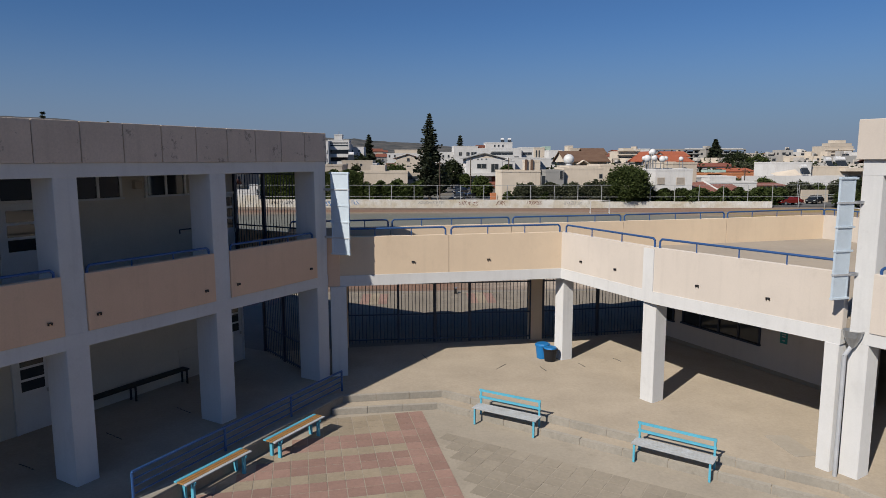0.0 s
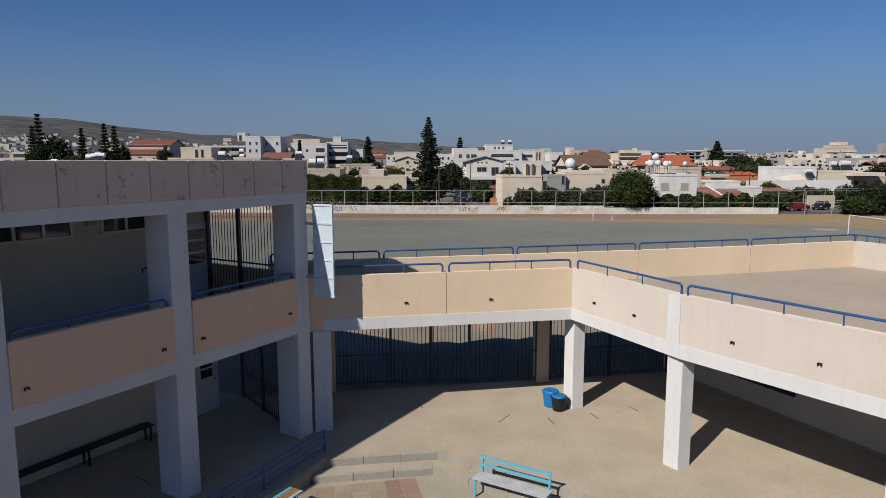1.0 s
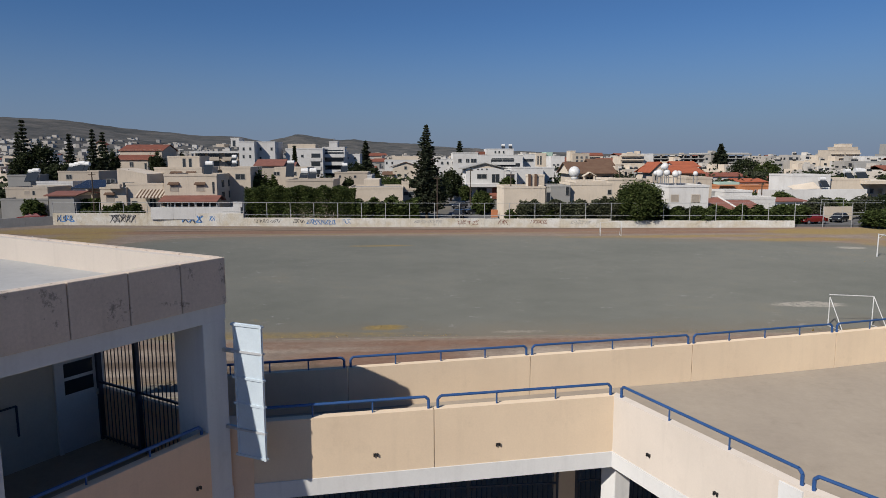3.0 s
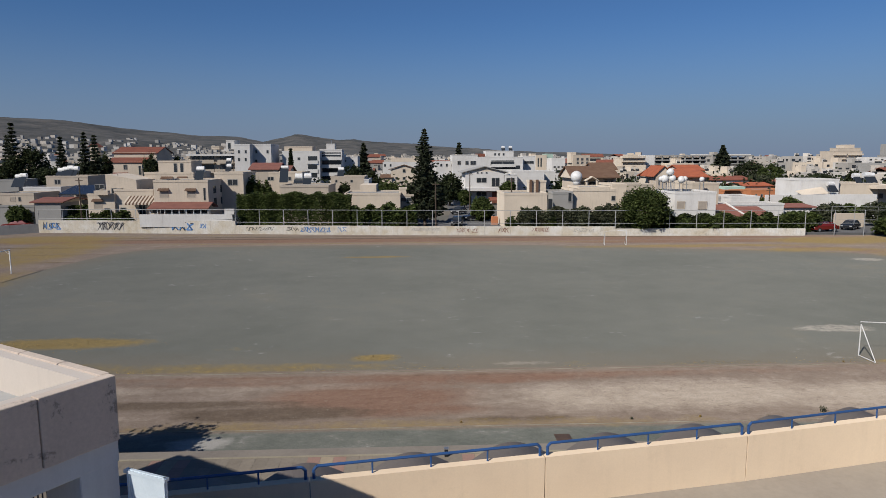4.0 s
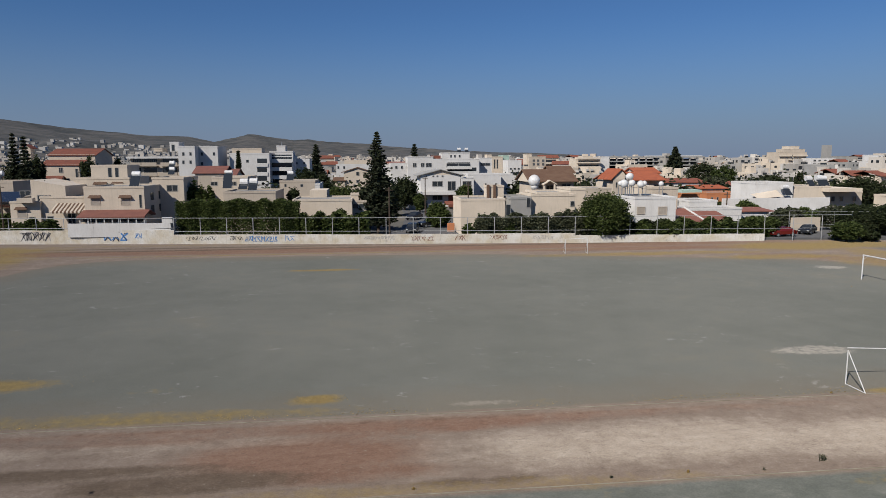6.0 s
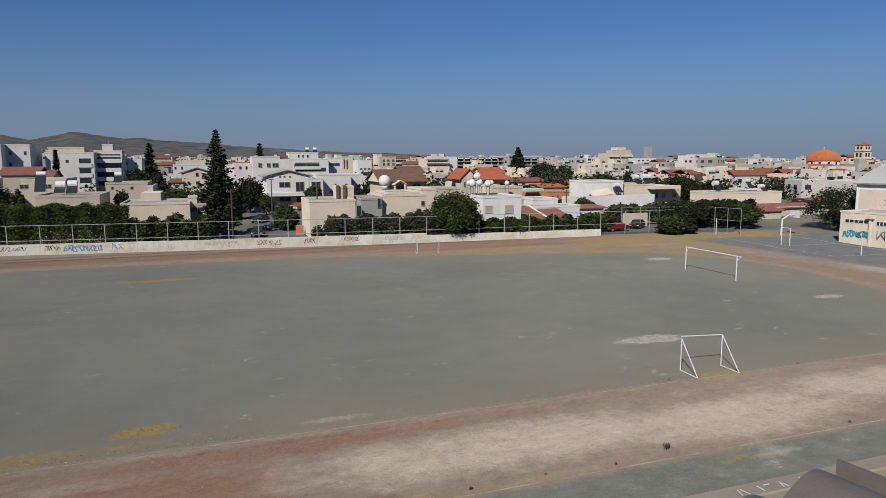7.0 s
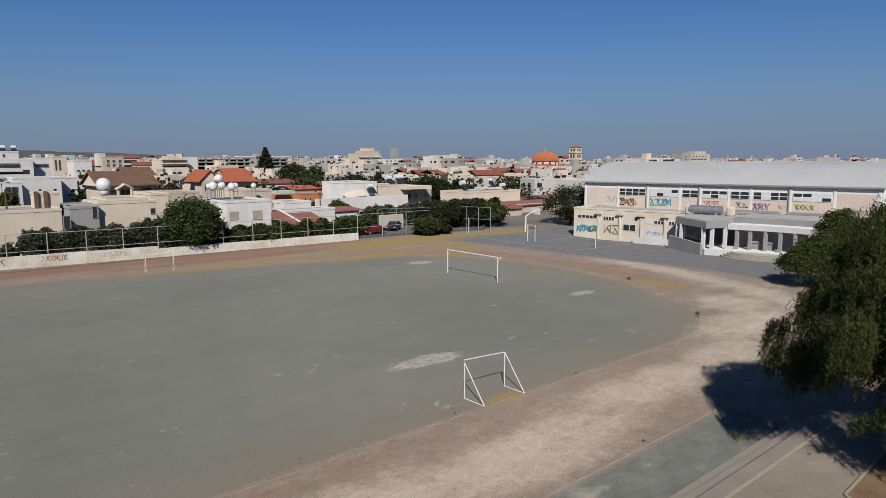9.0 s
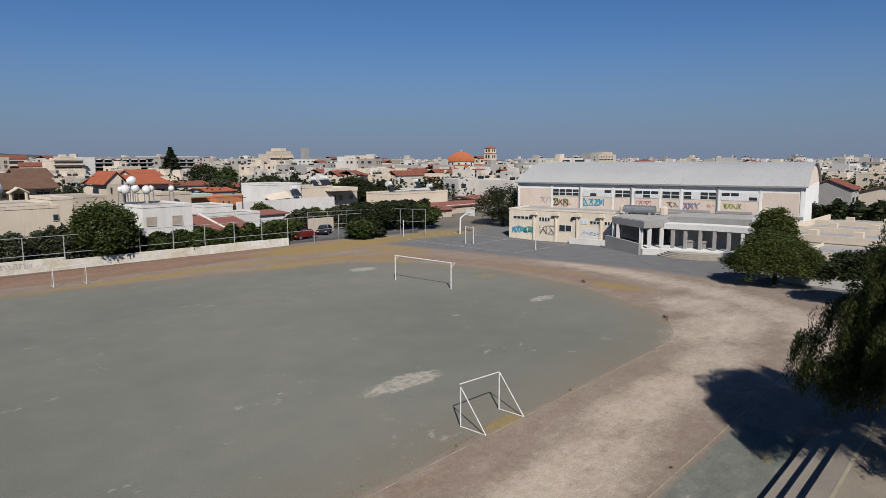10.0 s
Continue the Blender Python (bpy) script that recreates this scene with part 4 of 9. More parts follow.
part("plate", Geo().box(2.53, 2.77, 0.004, 0.02, 1.03, 1.37, RM), GREENSIGN, sg)
for k, (w_, z_) in enumerate(((0.15, 1.29), (0.13, 1.22), (0.08, 1.10))):
    part("lettering_bar", Geo().box(2.65 - w_ / 2, 2.65 + w_ / 2, 0.02, 0.023, z_, z_ + 0.035, RM), LINEWHITE, sg)

# barred gates between court and forecourt
gate = thing("courtyard_gate", (0.9, 22.75, 0), "dark navy barred fence and double gate under the gallery", "gate")
bars(gate, (-2.35, 22.6), (4.15, 22.9), 0.03, 2.95, 0.125, (0.15, 1.05, 2.15), posts=(0.0, 0.27, 0.47, 0.66, 1.0))
gate = thing("courtyard_gate", (6.6, 23.3, 0), "dark navy barred fence under the gallery", "gate")
bars(gate, (4.6, 22.95), (8.75, 23.55), 0.03, 2.95, 0.125, (0.15, 1.05, 2.15), posts=(0.0, 0.5, 1.0))

louvre_screen((-2.42, 19.02), (0.866, -0.42), 3.74, 6.12, 0.64)
louvre_screen((8.60, 12.42), (-0.80, -0.2), 3.70, 6.12, 0.42)

# rain hopper and downpipe between the two columns
ob = thing("downpipe", (8.52, 12.38, 0), "grey downpipe with a flared metal rain hopper", "downpipe")
part("pipe", Geo().tube((8.60, 12.38, -0.02), (8.60, 12.38, 2.55), 0.042, n=10).tube((8.60, 12.38, 2.55), (8.72, 12.36, 2.76), 0.042, n=10), PIPE, ob)
hop = Geo()
for r0, r1, z0, z1 in ((0.05, 0.09, 2.72, 2.80), (0.09, 0.16, 2.80, 2.94), (0.16, 0.185, 2.94, 3.06), (0.185, 0.19, 3.06, 3.08)):
    hop.tube((8.73, 12.36, z0), (8.73, 12.36, z1), r0, r1, 14, False)
part("hopper", hop, STEEL, ob, "flared shiny metal rain hopper")

# court slab and the sunken court
structure("floor_court", Geo().prism([(-20, 9.0), (-6.75, 9.2), (-1.95, 17.6), (0.74, 17.78), (8.5, 12.05), (11.5, 6.9), (14.2, 2.2), (26, 3), (30, 24), (20, 19.3), (16.4, 25.1), (9, 23.7), (-5.0, 21.9), (-14, 27)], -1.6, -0.008), COURT_BED, "raised concrete floor round the sunken court", "floor")
structure("floor_sunken_court", Geo().prism([(-16, -14), (16, -14), (14.2, 2.2), (8.5, 12.05), (0.74, 17.78), (-1.95, 17.6), (-6.75, 9.2)], -1.6, LOW - 0.006), JOINT, "sunken paved court", "floor")
# two shallow steps, edged with kerb stones
inner = [(-2.25, 16.98), (0.60, 17.28), (8.1, 11.72), (11.0, 6.75), (13.7, 2.0)]
outer = [(-2.02, 17.52), (0.74, 17.80), (8.5, 12.07), (11.5, 6.9), (14.2, 2.2)]
for k, (line, z) in enumerate(((outer, 0.0), (inner, -0.165))):
    st = tagged(part("step_kerb", ribbon(Geo(), line, -0.02, 0.4 if k == 0 else 0.62, LOW - 0.3, z - 0.02), COURT_BED), "low weathered concrete step along the court", "step", "", "structure")
    for a, b in zip(line, line[1:]):
        length = (Vector(b) - Vector(a)).length
        n = max(1, round(length / 1.0))
        d = (Vector(b) - Vector(a)).normalized()
        for i in range(n):
            m = frame_m(along(a, b, i / n), d)
            part("kerb_stone", Geo().box(0.006, length / n - 0.006, -0.035, 0.09, z - 0.19, z + 0.004 * (i % 2), m), KERB, st, bevel=0.008)
# low wall under the left platform and its pipe railing
lw_a, lw_b = (-6.75, 9.2), (-2.0, 17.55)
structure("platform_edge_wall", Geo().wall(along(lw_a, lw_b, 0.0), lw_b, 0.28, LOW - 0.2, 0.03, 1), KERB, "low weathered concrete edge wall with a pipe railing", "wall", 0.01)
ob = thing("pipe_railing", (-3.6, 15.2, 0.03), "dark blue pipe railing with three bars along the platform edge", "railing")
ra, rb = Vector((-5.42, 12.05)), Vector((-2.08, 17.9))
for z in (0.58, 0.43, 0.28, 0.13):
    part("bar", Geo().tube((*ra, z), (*rb, z), 0.030 if z > 0.5 else 0.018, n=8), BLUE, ob)
for k in (0.0, 0.35, 0.68, 1.0):
    p = ra + (rb - ra) * k
    part("post", Geo().tube((*p, 0.0), (*p, 0.57), 0.03, n=8), BLUE, ob)


# ---- court furniture ----
def bench_back(m):
    """Steel-framed bench with grey slats and two back bars; x along the seat, y to the back."""
    ob = new("park_bench")
    tagged(ob, "turquoise steel bench with weathered grey slats and a two-bar back", "bench", "backed benches by the court steps")
    L = 1.72
    for k in range(4):
        part("slat", Geo().box(-0.03, L + 0.03, 0.0 + k * 0.105, 0.095 + k * 0.105, 0.42, 0.45), SLATGREY, ob, bevel=0.006)
    for x in (0.02, L - 0.06):
        part("front_leg", Geo().box(x, x + 0.045, 0.02, 0.06, 0, 0.42), TURQ, ob)
        part("back_leg", Geo().box(x, x + 0.045, 0.38, 0.42, 0, 0.84), TURQ, ob)
        part("side_rail", Geo().box(x, x + 0.045, 0.06, 0.38, 0.37, 0.42), TURQ, ob)
    for z in (0.60, 0.78):
        part("back_bar", Geo().box(0.0, L, 0.375, 0.40, z, z + 0.06), TURQ, ob)
    ob.matrix_basis = m
    return ob


def bench_flat(m):
    ob = new("slatted_bench")
    tagged(ob, "backless turquoise bench with orange and pale blue slats", "bench", "backless benches below the railing")
    L = 1.65
    for k, mt in enumerate((SLATGREY, SLATWOOD, SLATWOOD, TURQ)):
        part("slat", Geo().box(-0.06, L + 0.06, k * 0.095, k * 0.095 + 0.085, 0.42, 0.45), mt, ob, bevel=0.006)
    for x in (0.12, L - 0.17):
        part("leg", Geo().box(x, x + 0.05, 0.02, 0.10, 0, 0.42), TURQ, ob)
        part("leg", Geo().box(x, x + 0.05, 0.27, 0.35, 0, 0.42), TURQ, ob)
        part("cross_rail", Geo().box(x, x + 0.05, -0.02, 0.39, 0.37, 0.42), TURQ, ob)
    ob.matrix_basis = m
    return ob


FLOORZ = LOW
b3 = bench_back(frame_m((1.46, 16.16), (1.44, -0.95), FLOORZ))
copy_thing(b3, frame_m((4.86, 13.86), (1.40, -1.10), FLOORZ))
bf = bench_flat(frame_m((-4.50, 12.42), (0.87, 1.42), FLOORZ))
copy_thing(bf, frame_m((-3.16, 14.32), (0.86, 1.40), FLOORZ))


def bucket(x, y, mat, label, h, r):
    ob = thing("waste_bin", (x, y, 0), label, "bin", "bins by the column")
    part("body", Geo().tube((x, y, 0), (x, y, h), r * 0.78, r, 16), mat, ob)
    part("rim", Geo().tube((x, y, h - 0.03), (x, y, h + 0.01), r * 1.06, r * 1.06, 16), mat, ob)
    part("bag", Geo().tube((x, y, h - 0.02), (x, y, h + 0.05), r * 0.98, r * 0.85, 12), BUCKETBLUE, ob, "blue plastic bag liner")
    return ob


bucket(4.18, 20.75, BUCKETBLUE, "bright blue plastic waste bin beside a column", 0.44, 0.24)
bucket(4.36, 20.42, BLACK, "black plastic waste bin with a blue bag rim", 0.40, 0.23)
structure("manhole_cover", Geo().prism([(8.2, 14.4), (8.75, 14.35), (8.85, 13.3), (8.3, 13.25)], -0.02, 0.006), COURT, "flush concrete inspection cover", "manhole cover")

# barrel vault canopies behind the gallery
for i in range(-3, 6):
    m = frame_m((3.32 + 2.43 * i, 26.70 + 0.44 * i), (2.43, 0.44))
    ob = thing("vault_canopy", m @ Vector((0, -1.5, 2.35)), "grey barrel-vaulted canopy behind the terrace parapet", "canopy", "vaults behind the terrace")
    n, rise, W, L = 20, 0.50, 2.42, 3.10
    vs, fs = [], []
    for k in range(n + 1):
        x = W * (k / n - 0.5)
        z = 2.37 + rise * (0.65 * (1 - (2 * k / n - 1) ** 2) + 0.175 * (1 + math.cos(math.pi * (2 * k / n - 1))))
        vs += [m @ Vector(v) for v in ((x, -L, z), (x, 0, z), (x, -L, z - 0.05), (x, 0, z - 0.05))]
    for k in range(n):
        a, b = 4 * k, 4 * k + 4
        fs += [(a, b, b + 1, a + 1), (a + 2, a + 3, b + 3, b + 2), (a, a + 2, b + 2, b), (a + 1, b + 1, b + 3, a + 3)]
    fs += [(0, 1, 3, 2), (4 * n, 4 * n + 2, 4 * n + 3, 4 * n + 1)]
    sheet = Geo()
    sheet.add(vs, fs)
    part("vault_sheet", sheet, VAULT, ob)
    top = 2.86 if i == 5 else 2.42
    part("edge_gutter", Geo().box(W / 2 - 0.07, W / 2 + 0.005, -L, 0.03, 2.28, top, m), VAULT, ob)

# slots of the floor drains
for k, (x0, y0, x1, y1) in enumerate(((0.21, 21.39, 0.41, 20.7), (2.52, 19.63, 2.9, 20.16), (3.92, 19.82, 4.03, 19.34), (5.22, 20.11, 5.34, 19.68), (6.48, 20.58, 6.65, 20.19), (-6.3, 16.88, -5.77, 16.45), (-7.42, 15.32, -6.84, 14.89), (-8.54, 13.74, -8.05, 13.45))):
    dr = thing("floor_drain", (x0, y0, 0), "row of short dark drain slots in the court floor", "drain", "drain slots in the court")
    d = Vector((x1 - x0, y1 - y0))
    for q in range(5):
        mm = frame_m((x0 + d.x * q / 5, y0 + d.y * q / 5), d)
        part("slot", Geo().box(0, d.length * 0.12, -0.014, 0.014, -0.02, -0.003, mm), BLACK, dr)

# ---- plants ----
def leaf_quads(P, size, up=0.35, aspect=2.2, rng=None, hang=0.0):
    """One four-sided leaf at every place of P, turned at random; hang pulls its long side to the ground."""
    n = len(P)
    a = rng.normal(size=(n, 3))
    a[:, 2] *= up
    a[:, 2] -= hang
    a /= np.linalg.norm(a, axis=1, keepdims=True)
    b = np.cross(a, rng.normal(size=(n, 3)))
    b /= np.linalg.norm(b, axis=1, keepdims=True)
    s = size * rng.uniform(0.6, 1.35, (n, 1))
    a, b = a * s * aspect * 0.5, b * s * 0.5
    V = np.stack([P - a, P + b - 0.2 * a, P + a, P - b - 0.2 * a], 1).reshape(-1, 3)
    return V


def leaf_part(name, P, size, mat, parent, seed=1, **kw):
    V = leaf_quads(np.asarray(P), size, rng=np.random.default_rng(seed), **kw)
    me = bpy.data.meshes.new(name)
    me.from_pydata(V.tolist(), [], np.arange(len(V)).reshape(-1, 4).tolist())
    me.materials.append(mat)
    ob = new(name, me)
    if parent is not None:
        ob.parent = parent
        ob.matrix_parent_inverse = parent.matrix_basis.inverted()
    return ob


def clump_points(centre, radii, clumps, per, rng, tight=0.28, floor=None):
    """Places of leaves in clumps spread over the outer shell of a lumpy crown."""
    d = rng.normal(size=(clumps, 3))
    d /= np.linalg.norm(d, axis=1, keepdims=True)
    d[:, 2] = np.where(d[:, 2] < -0.35, -d[:, 2] * 0.5, d[:, 2])
    rad = rng.uniform(0.45, 1.0, (clumps, 1)) ** 0.6
    c = d * rad
    P = c[:, None, :] + rng.normal(size=(clumps, per, 3)) * tight * rng.uniform(0.6, 1.3, (clumps, 1, 1))
    P = P.reshape(-1, 3) * np.array(radii) + np.array(centre)
    if floor is not None:
        P = P[P[:, 2] > floor]
    return P


def limb_geo(geo, a, b, r0, r1, rng, bends=3):
    a, b = Vector(a), Vector(b)
    last, rl = a, r0
    for k in range(1, bends + 1):
        p = a.lerp(b, k / bends)
        if k < bends:
            p += Vector(rng.normal(size=3).tolist()) * (b - a).length * 0.05
        r = r0 + (r1 - r0) * k / bends
        geo.tube(last, p, rl, r, 7, False)
        last, rl = p, r
    return geo


def broad_tree(name, label, x, y, z, r, h, mat=None, leaves=2600, size=0.28, seed=1, group="", trunk=0.35, category="tree", skirt=False):
    rng = np.random.default_rng(seed)
    ob = thing(name, (x, y, z), label, category, group)
    top = z + h
    cz = z + h * (0.5 + trunk * 0.3)
    geo = Geo()
    limb_geo(geo, (x, y, z - 0.2), (x + r * 0.05, y, z + h * 0.45), 0.05 * h * 0.5 + 0.06, 0.03 * h, rng)
    for k in range(5):
        a = 6.28 * k / 5 + rng.uniform(0, 1)
        limb_geo(geo, (x, y, z + h * 0.3), (x + math.cos(a) * r * 0.6, y + math.sin(a) * r * 0.6, z + h * rng.uniform(0.55, 0.8)), 0.022 * h, 0.01 * h, rng)
    part("trunk", geo, BARK, ob)
    per = 36
    if skirt:
        d = rng.normal(size=(leaves // per, 3))
        d /= np.linalg.norm(d, axis=1, keepdims=True)
        a = np.arctan2(d[:, 1], d[:, 0])
        lump = 0.86 + 0.12 * np.sin(3 * a + seed) * np.cos(2.6 * d[:, 2] + seed) + 0.09 * np.sin(7 * a + 5 * d[:, 2])
        d *= lump[:, None] * rng.uniform(0.5, 1.0, (len(d), 1)) ** 0.4
        P = (d[:, None, :] + rng.normal(size=(len(d), per, 3)) * 0.10).reshape(-1, 3) * np.array((r * 0.94, r * 0.94, h * 0.46)) + np.array((x, y, z + h * 0.53))
        P = P[P[:, 2] > z + h * 0.12]
    else:
        P = clump_points((x, y, cz), (r * 0.82, r * 0.82, (top - cz) * 0.86), max(8, leaves // per), per, rng, 0.20, z + h * trunk * 0.25)
    leaf_part("crown", P, size, mat or LEAF_GREEN, ob, seed)
    return ob


def conifer(name, label, x, y, z, r, h, mat=None, tiers=22, seed=1, droop=0.1, size=0.5, group=""):
    """A tall evergreen: tapering trunk with separate tiers of flat boughs, gaps between them, thinning to a pointed top."""
    rng = np.random.default_rng(seed)
    ob = thing(name, (x, y, z), label, "tree", group)
    geo = Geo().tube((x, y, z - 0.3), (x, y, z + h * 0.98), h * 0.018, h * 0.002, 8)
    P = []
    for t in range(tiers):
        k = t / (tiers - 1)
        zz = z + h * (0.08 + 0.90 * k)
        rr = r * (1 - k) ** 0.9 + 0.05 * r
        n = int(5 + 4 * (1 - k))
        off = rng.uniform(0, 6.28)
        for i in range(n):
            a = off + 6.283 * i / n + rng.normal() * 0.2
            L = rr * rng.uniform(0.55, 1.12)
            m = max(8, int(46 * L / r) + 10)
            s = rng.uniform(0.05, 1.0, m)
            q = np.stack([x + np.cos(a) * L * s, y + np.sin(a) * L * s, zz + L * (0.18 * s ** 2 - droop * s)], -1)
            w = 0.16 * L * np.sin(np.pi * np.clip(s, 0.1, 0.95))[:, None]
            P.append(q + rng.normal(size=q.shape) * np.array((1, 1, 0.45)) * w)
            if k < 0.9:
                geo.tube((x, y, zz), tuple(q[np.argmax(s)]), 0.02 * r * (1 - k) + 0.01, 0.01, 4, False)
    part("trunk", geo, BARK, ob)
    leaf_part("crown", np.concatenate(P), size, mat or LEAF_PINE, ob, seed, up=0.3, aspect=2.0)
    return ob


def hedge(name, label, a, b, depth, z0, z1, mat, n, size, seed, lumps=0.35):
    """A dense row of shrubs from a to b, with an uneven top."""
    rng = np.random.default_rng(seed)
    a, b = np.array(a), np.array(b)
    s = rng.uniform(0, 1, n)
    L = np.linalg.norm(b - a)
    top = z1 - lumps * (0.5 + 0.5 * np.sin(s * L * 1.9 + 1.0 * np.sin(s * L * 0.7 + seed))) * rng.uniform(0.4, 1.0, n) - rng.uniform(0, 0.15, n)
    d = (b - a) / L
    nrm = np.array((-d[1], d[0]))
    v = rng.uniform(0, 1, n) ** 0.6
    side = rng.uniform(-0.5, 0.5, n)
    bulge = depth * (0.75 + 0.25 * np.sin(s * L * 2.3 + seed))
    P = np.stack([a[0] + (b - a)[0] * s + nrm[0] * side * bulge, a[1] + (b - a)[1] * s + nrm[1] * side * bulge, z0 + (top - z0) * v], -1)
    ob = thing(name, (float((a + b)[0] / 2), float((a + b)[1] / 2), z0), label, "hedge")
    core = Geo()
    k = max(2, int(L / 1.2))
    for i in range(k):
        p = a + (b - a) * ((i + 0.5) / k)
        core.tube((p[0], p[1], z0 - 0.1), (p[0], p[1], z0 + (z1 - z0) * 0.6), 0.09, 0.03, 6)
    part("stem", core, BARK, ob)["kind"] = "stuff"
    leaf_part("foliage", P, size, mat, ob, seed)
    return ob


def canopy_tree(name, label, x, y, z, rx, ry, z0, z1, mat, leaves, size, seed, group=""):
    """A spreading tree: short forked trunk, limbs, and a dome of leaf clumps over an uneven underside."""
    rng = np.random.default_rng(seed)
    ob = thing(name, (x, y, z), label, "tree", group)
    geo = Geo()
    limb_geo(geo, (x, y, z - 0.2), (x + 0.15, y + 0.1, z + (z1 - z) * 0.4), 0.24, 0.17, rng)
    mid = z + (z1 - z) * 0.38
    for k in range(8):
        a = 6.283 * k / 8 + rng.uniform(-0.3, 0.3)
        limb_geo(geo, (x + 0.1, y + 0.1, mid), (x + math.cos(a) * rx * 0.65, y + math.sin(a) * ry * 0.65, z + (z1 - z) * rng.uniform(0.55, 0.8)), 0.11, 0.03, rng, 4)
    part("trunk", geo, BARK, ob)
    per = 60
    k = leaves // per
    a = rng.uniform(0, 6.283, k)
    q = np.sqrt(rng.uniform(0, 1, k))
    lump = 0.88 + 0.10 * np.sin(3 * a + seed) + 0.07 * np.sin(7 * a + 2 * seed)
    top = z0 + (z1 - z0) * np.sqrt(np.clip(1 - q ** 2.2, 0.02, 1)) * (0.92 + 0.08 * np.sin(5 * a + 9 * q))
    low = z0 + 0.5 * np.sin(4 * a + 6 * q) + (z1 - z0) * 0.12 * (1 - q)
    h = low + (top - low) * rng.uniform(0, 1, k) ** 0.45
    c = np.stack([x + np.cos(a) * q * rx * lump, y + np.sin(a) * q * ry * lump, h], -1)
    P = (c[:, None, :] + rng.normal(size=(k, per, 3)) * np.array((0.30, 0.30, 0.20))).reshape(-1, 3)
    leaf_part("crown", P, size, mat, ob, seed)
    return ob


def pepper_tree():
    """A broad weeping pepper tree: overlapping mounds, each hung with curtains of thin strands."""
    rng = np.random.default_rng(11)
    cx, cy, z = 33.3, 29.3, PAVED
    ob = thing("pepper_tree", (cx, cy, z), "large weeping pepper tree with hanging dark green foliage", "tree")
    geo = Geo()
    limb_geo(geo, (cx, cy, z - 0.1), (cx + 0.3, cy + 0.1, z + 3.4), 0.42, 0.30, rng)
    for k in range(9):
        a = 6.283 * k / 9 + rng.uniform(-0.2, 0.2)
        limb_geo(geo, (cx + 0.2, cy, z + rng.uniform(2.4, 3.4)), (cx + math.cos(a) * 2.4, cy + math.sin(a) * 2.4, z + rng.uniform(6.0, 8.0)), 0.18, 0.05, rng, 4)
    part("trunk", geo, BARK, ob)
    levels, radii = (0.3, 1.5, 3.0, 4.5, 6.0, 7.5, 8.6, 9.6), (3.4, 4.1, 4.4, 4.3, 3.9, 3.1, 2.1, 0.6)
    P = []
    mounds = []
    for _ in range(125):
        h = 1.9 + 7.4 * rng.uniform() ** 1.1
        a = rng.uniform(0, 6.283)
        lump = 1.0 + 0.10 * math.sin(3 * a + h) + 0.08 * math.sin(7 * a + 2.3 * h)
        rr = np.interp(h, levels, radii) * lump * rng.uniform(0.68, 1.06)
        mounds.append((a, rr, h, rng.uniform(0.55, 1.05)))
    for a, rr, h, size in mounds:
        for _ in range(int(5 + 8 * size)):
            b, q = rng.uniform(0, 6.283), math.sqrt(rng.uniform()) * size
            c = np.array((cx + math.cos(a) * rr + math.cos(b) * q, cy + math.sin(a) * rr + math.sin(b) * q, z + h + 0.45 * size - 0.5 * q * q / size))
            out = np.array((math.cos(a) * 0.6 + math.cos(b) * 0.4 * q / size, math.sin(a) * 0.6 + math.sin(b) * 0.4 * q / size))
            wide, length = rng.uniform(0.10, 0.24), rng.uniform(0.7, 2.2)
            for i in range(int(9 + 26 * wide)):
                s = c + rng.normal(size=3) * np.array((wide, wide, wide * 0.7))
                L = length * rng.uniform(0.5, 1.15)
                t = np.linspace(0, 1, int(L * 20) + 2)
                bow = np.sqrt(t) * 0.28 * L
                pts = np.stack([s[0] + out[0] * bow, s[1] + out[1] * bow, s[2] + 0.12 * np.sin(t * 2.4) - L * t], -1)
                P.append(pts + rng.normal(size=pts.shape) * 0.05)
    # a thin inner fill keeps the sky from showing through the middle
    n = 16000
    a, h = rng.uniform(0, 6.283, n), rng.uniform(1.2, 8.9, n)
    rr = np.interp(h, levels, radii) * 0.72 * np.sqrt(rng.uniform(0.25, 1, n))
    P.append(np.stack([cx + np.cos(a) * rr, cy + np.sin(a) * rr, z + h], -1))
    P = np.concatenate(P)
    P = P[P[:, 2] > z + 1.5 + 1.0 * np.sin(P[:, 0] * 0.9 + P[:, 1] * 1.7) ** 2 * rng.uniform(0.4, 1.0, len(P))]
    leaf_part("crown", P, 0.031, LEAF_PEPPER, ob, 5, up=0.4, aspect=5.5, hang=1.3)
    return ob


pepper_tree()
# the tree behind the left wing, whose shade falls on the path
broad_tree("shade_tree", "leafy dark green tree behind the school wing", -14.6, 31.2, PAVED, 2.0, 5.9, LEAF_PEPPER, 7000, 0.15, 31)
canopy_tree("yard_tree", "spreading evergreen tree with a forked trunk by the yard", 73.4, 46.6, FIELD_Z - 0.2, 5.0, 4.4, -0.5, 3.1, LEAF_YARD, 64000, 0.105, 7, "yard trees")
canopy_tree("yard_tree", "low spreading evergreen tree beside the pepper tree", 67.0, 38.0, FIELD_Z, 3.8, 3.6, 0.2, 3.2, LEAF_DARK, 16000, 0.14, 8, "yard trees")
canopy_tree("yard_tree", "small evergreen tree beside the sports hall", 87.0, 50.4, -2.5, 2.9, 2.4, 1.2, 4.6, LEAF_YARD, 12000, 0.14, 9, "yard trees")

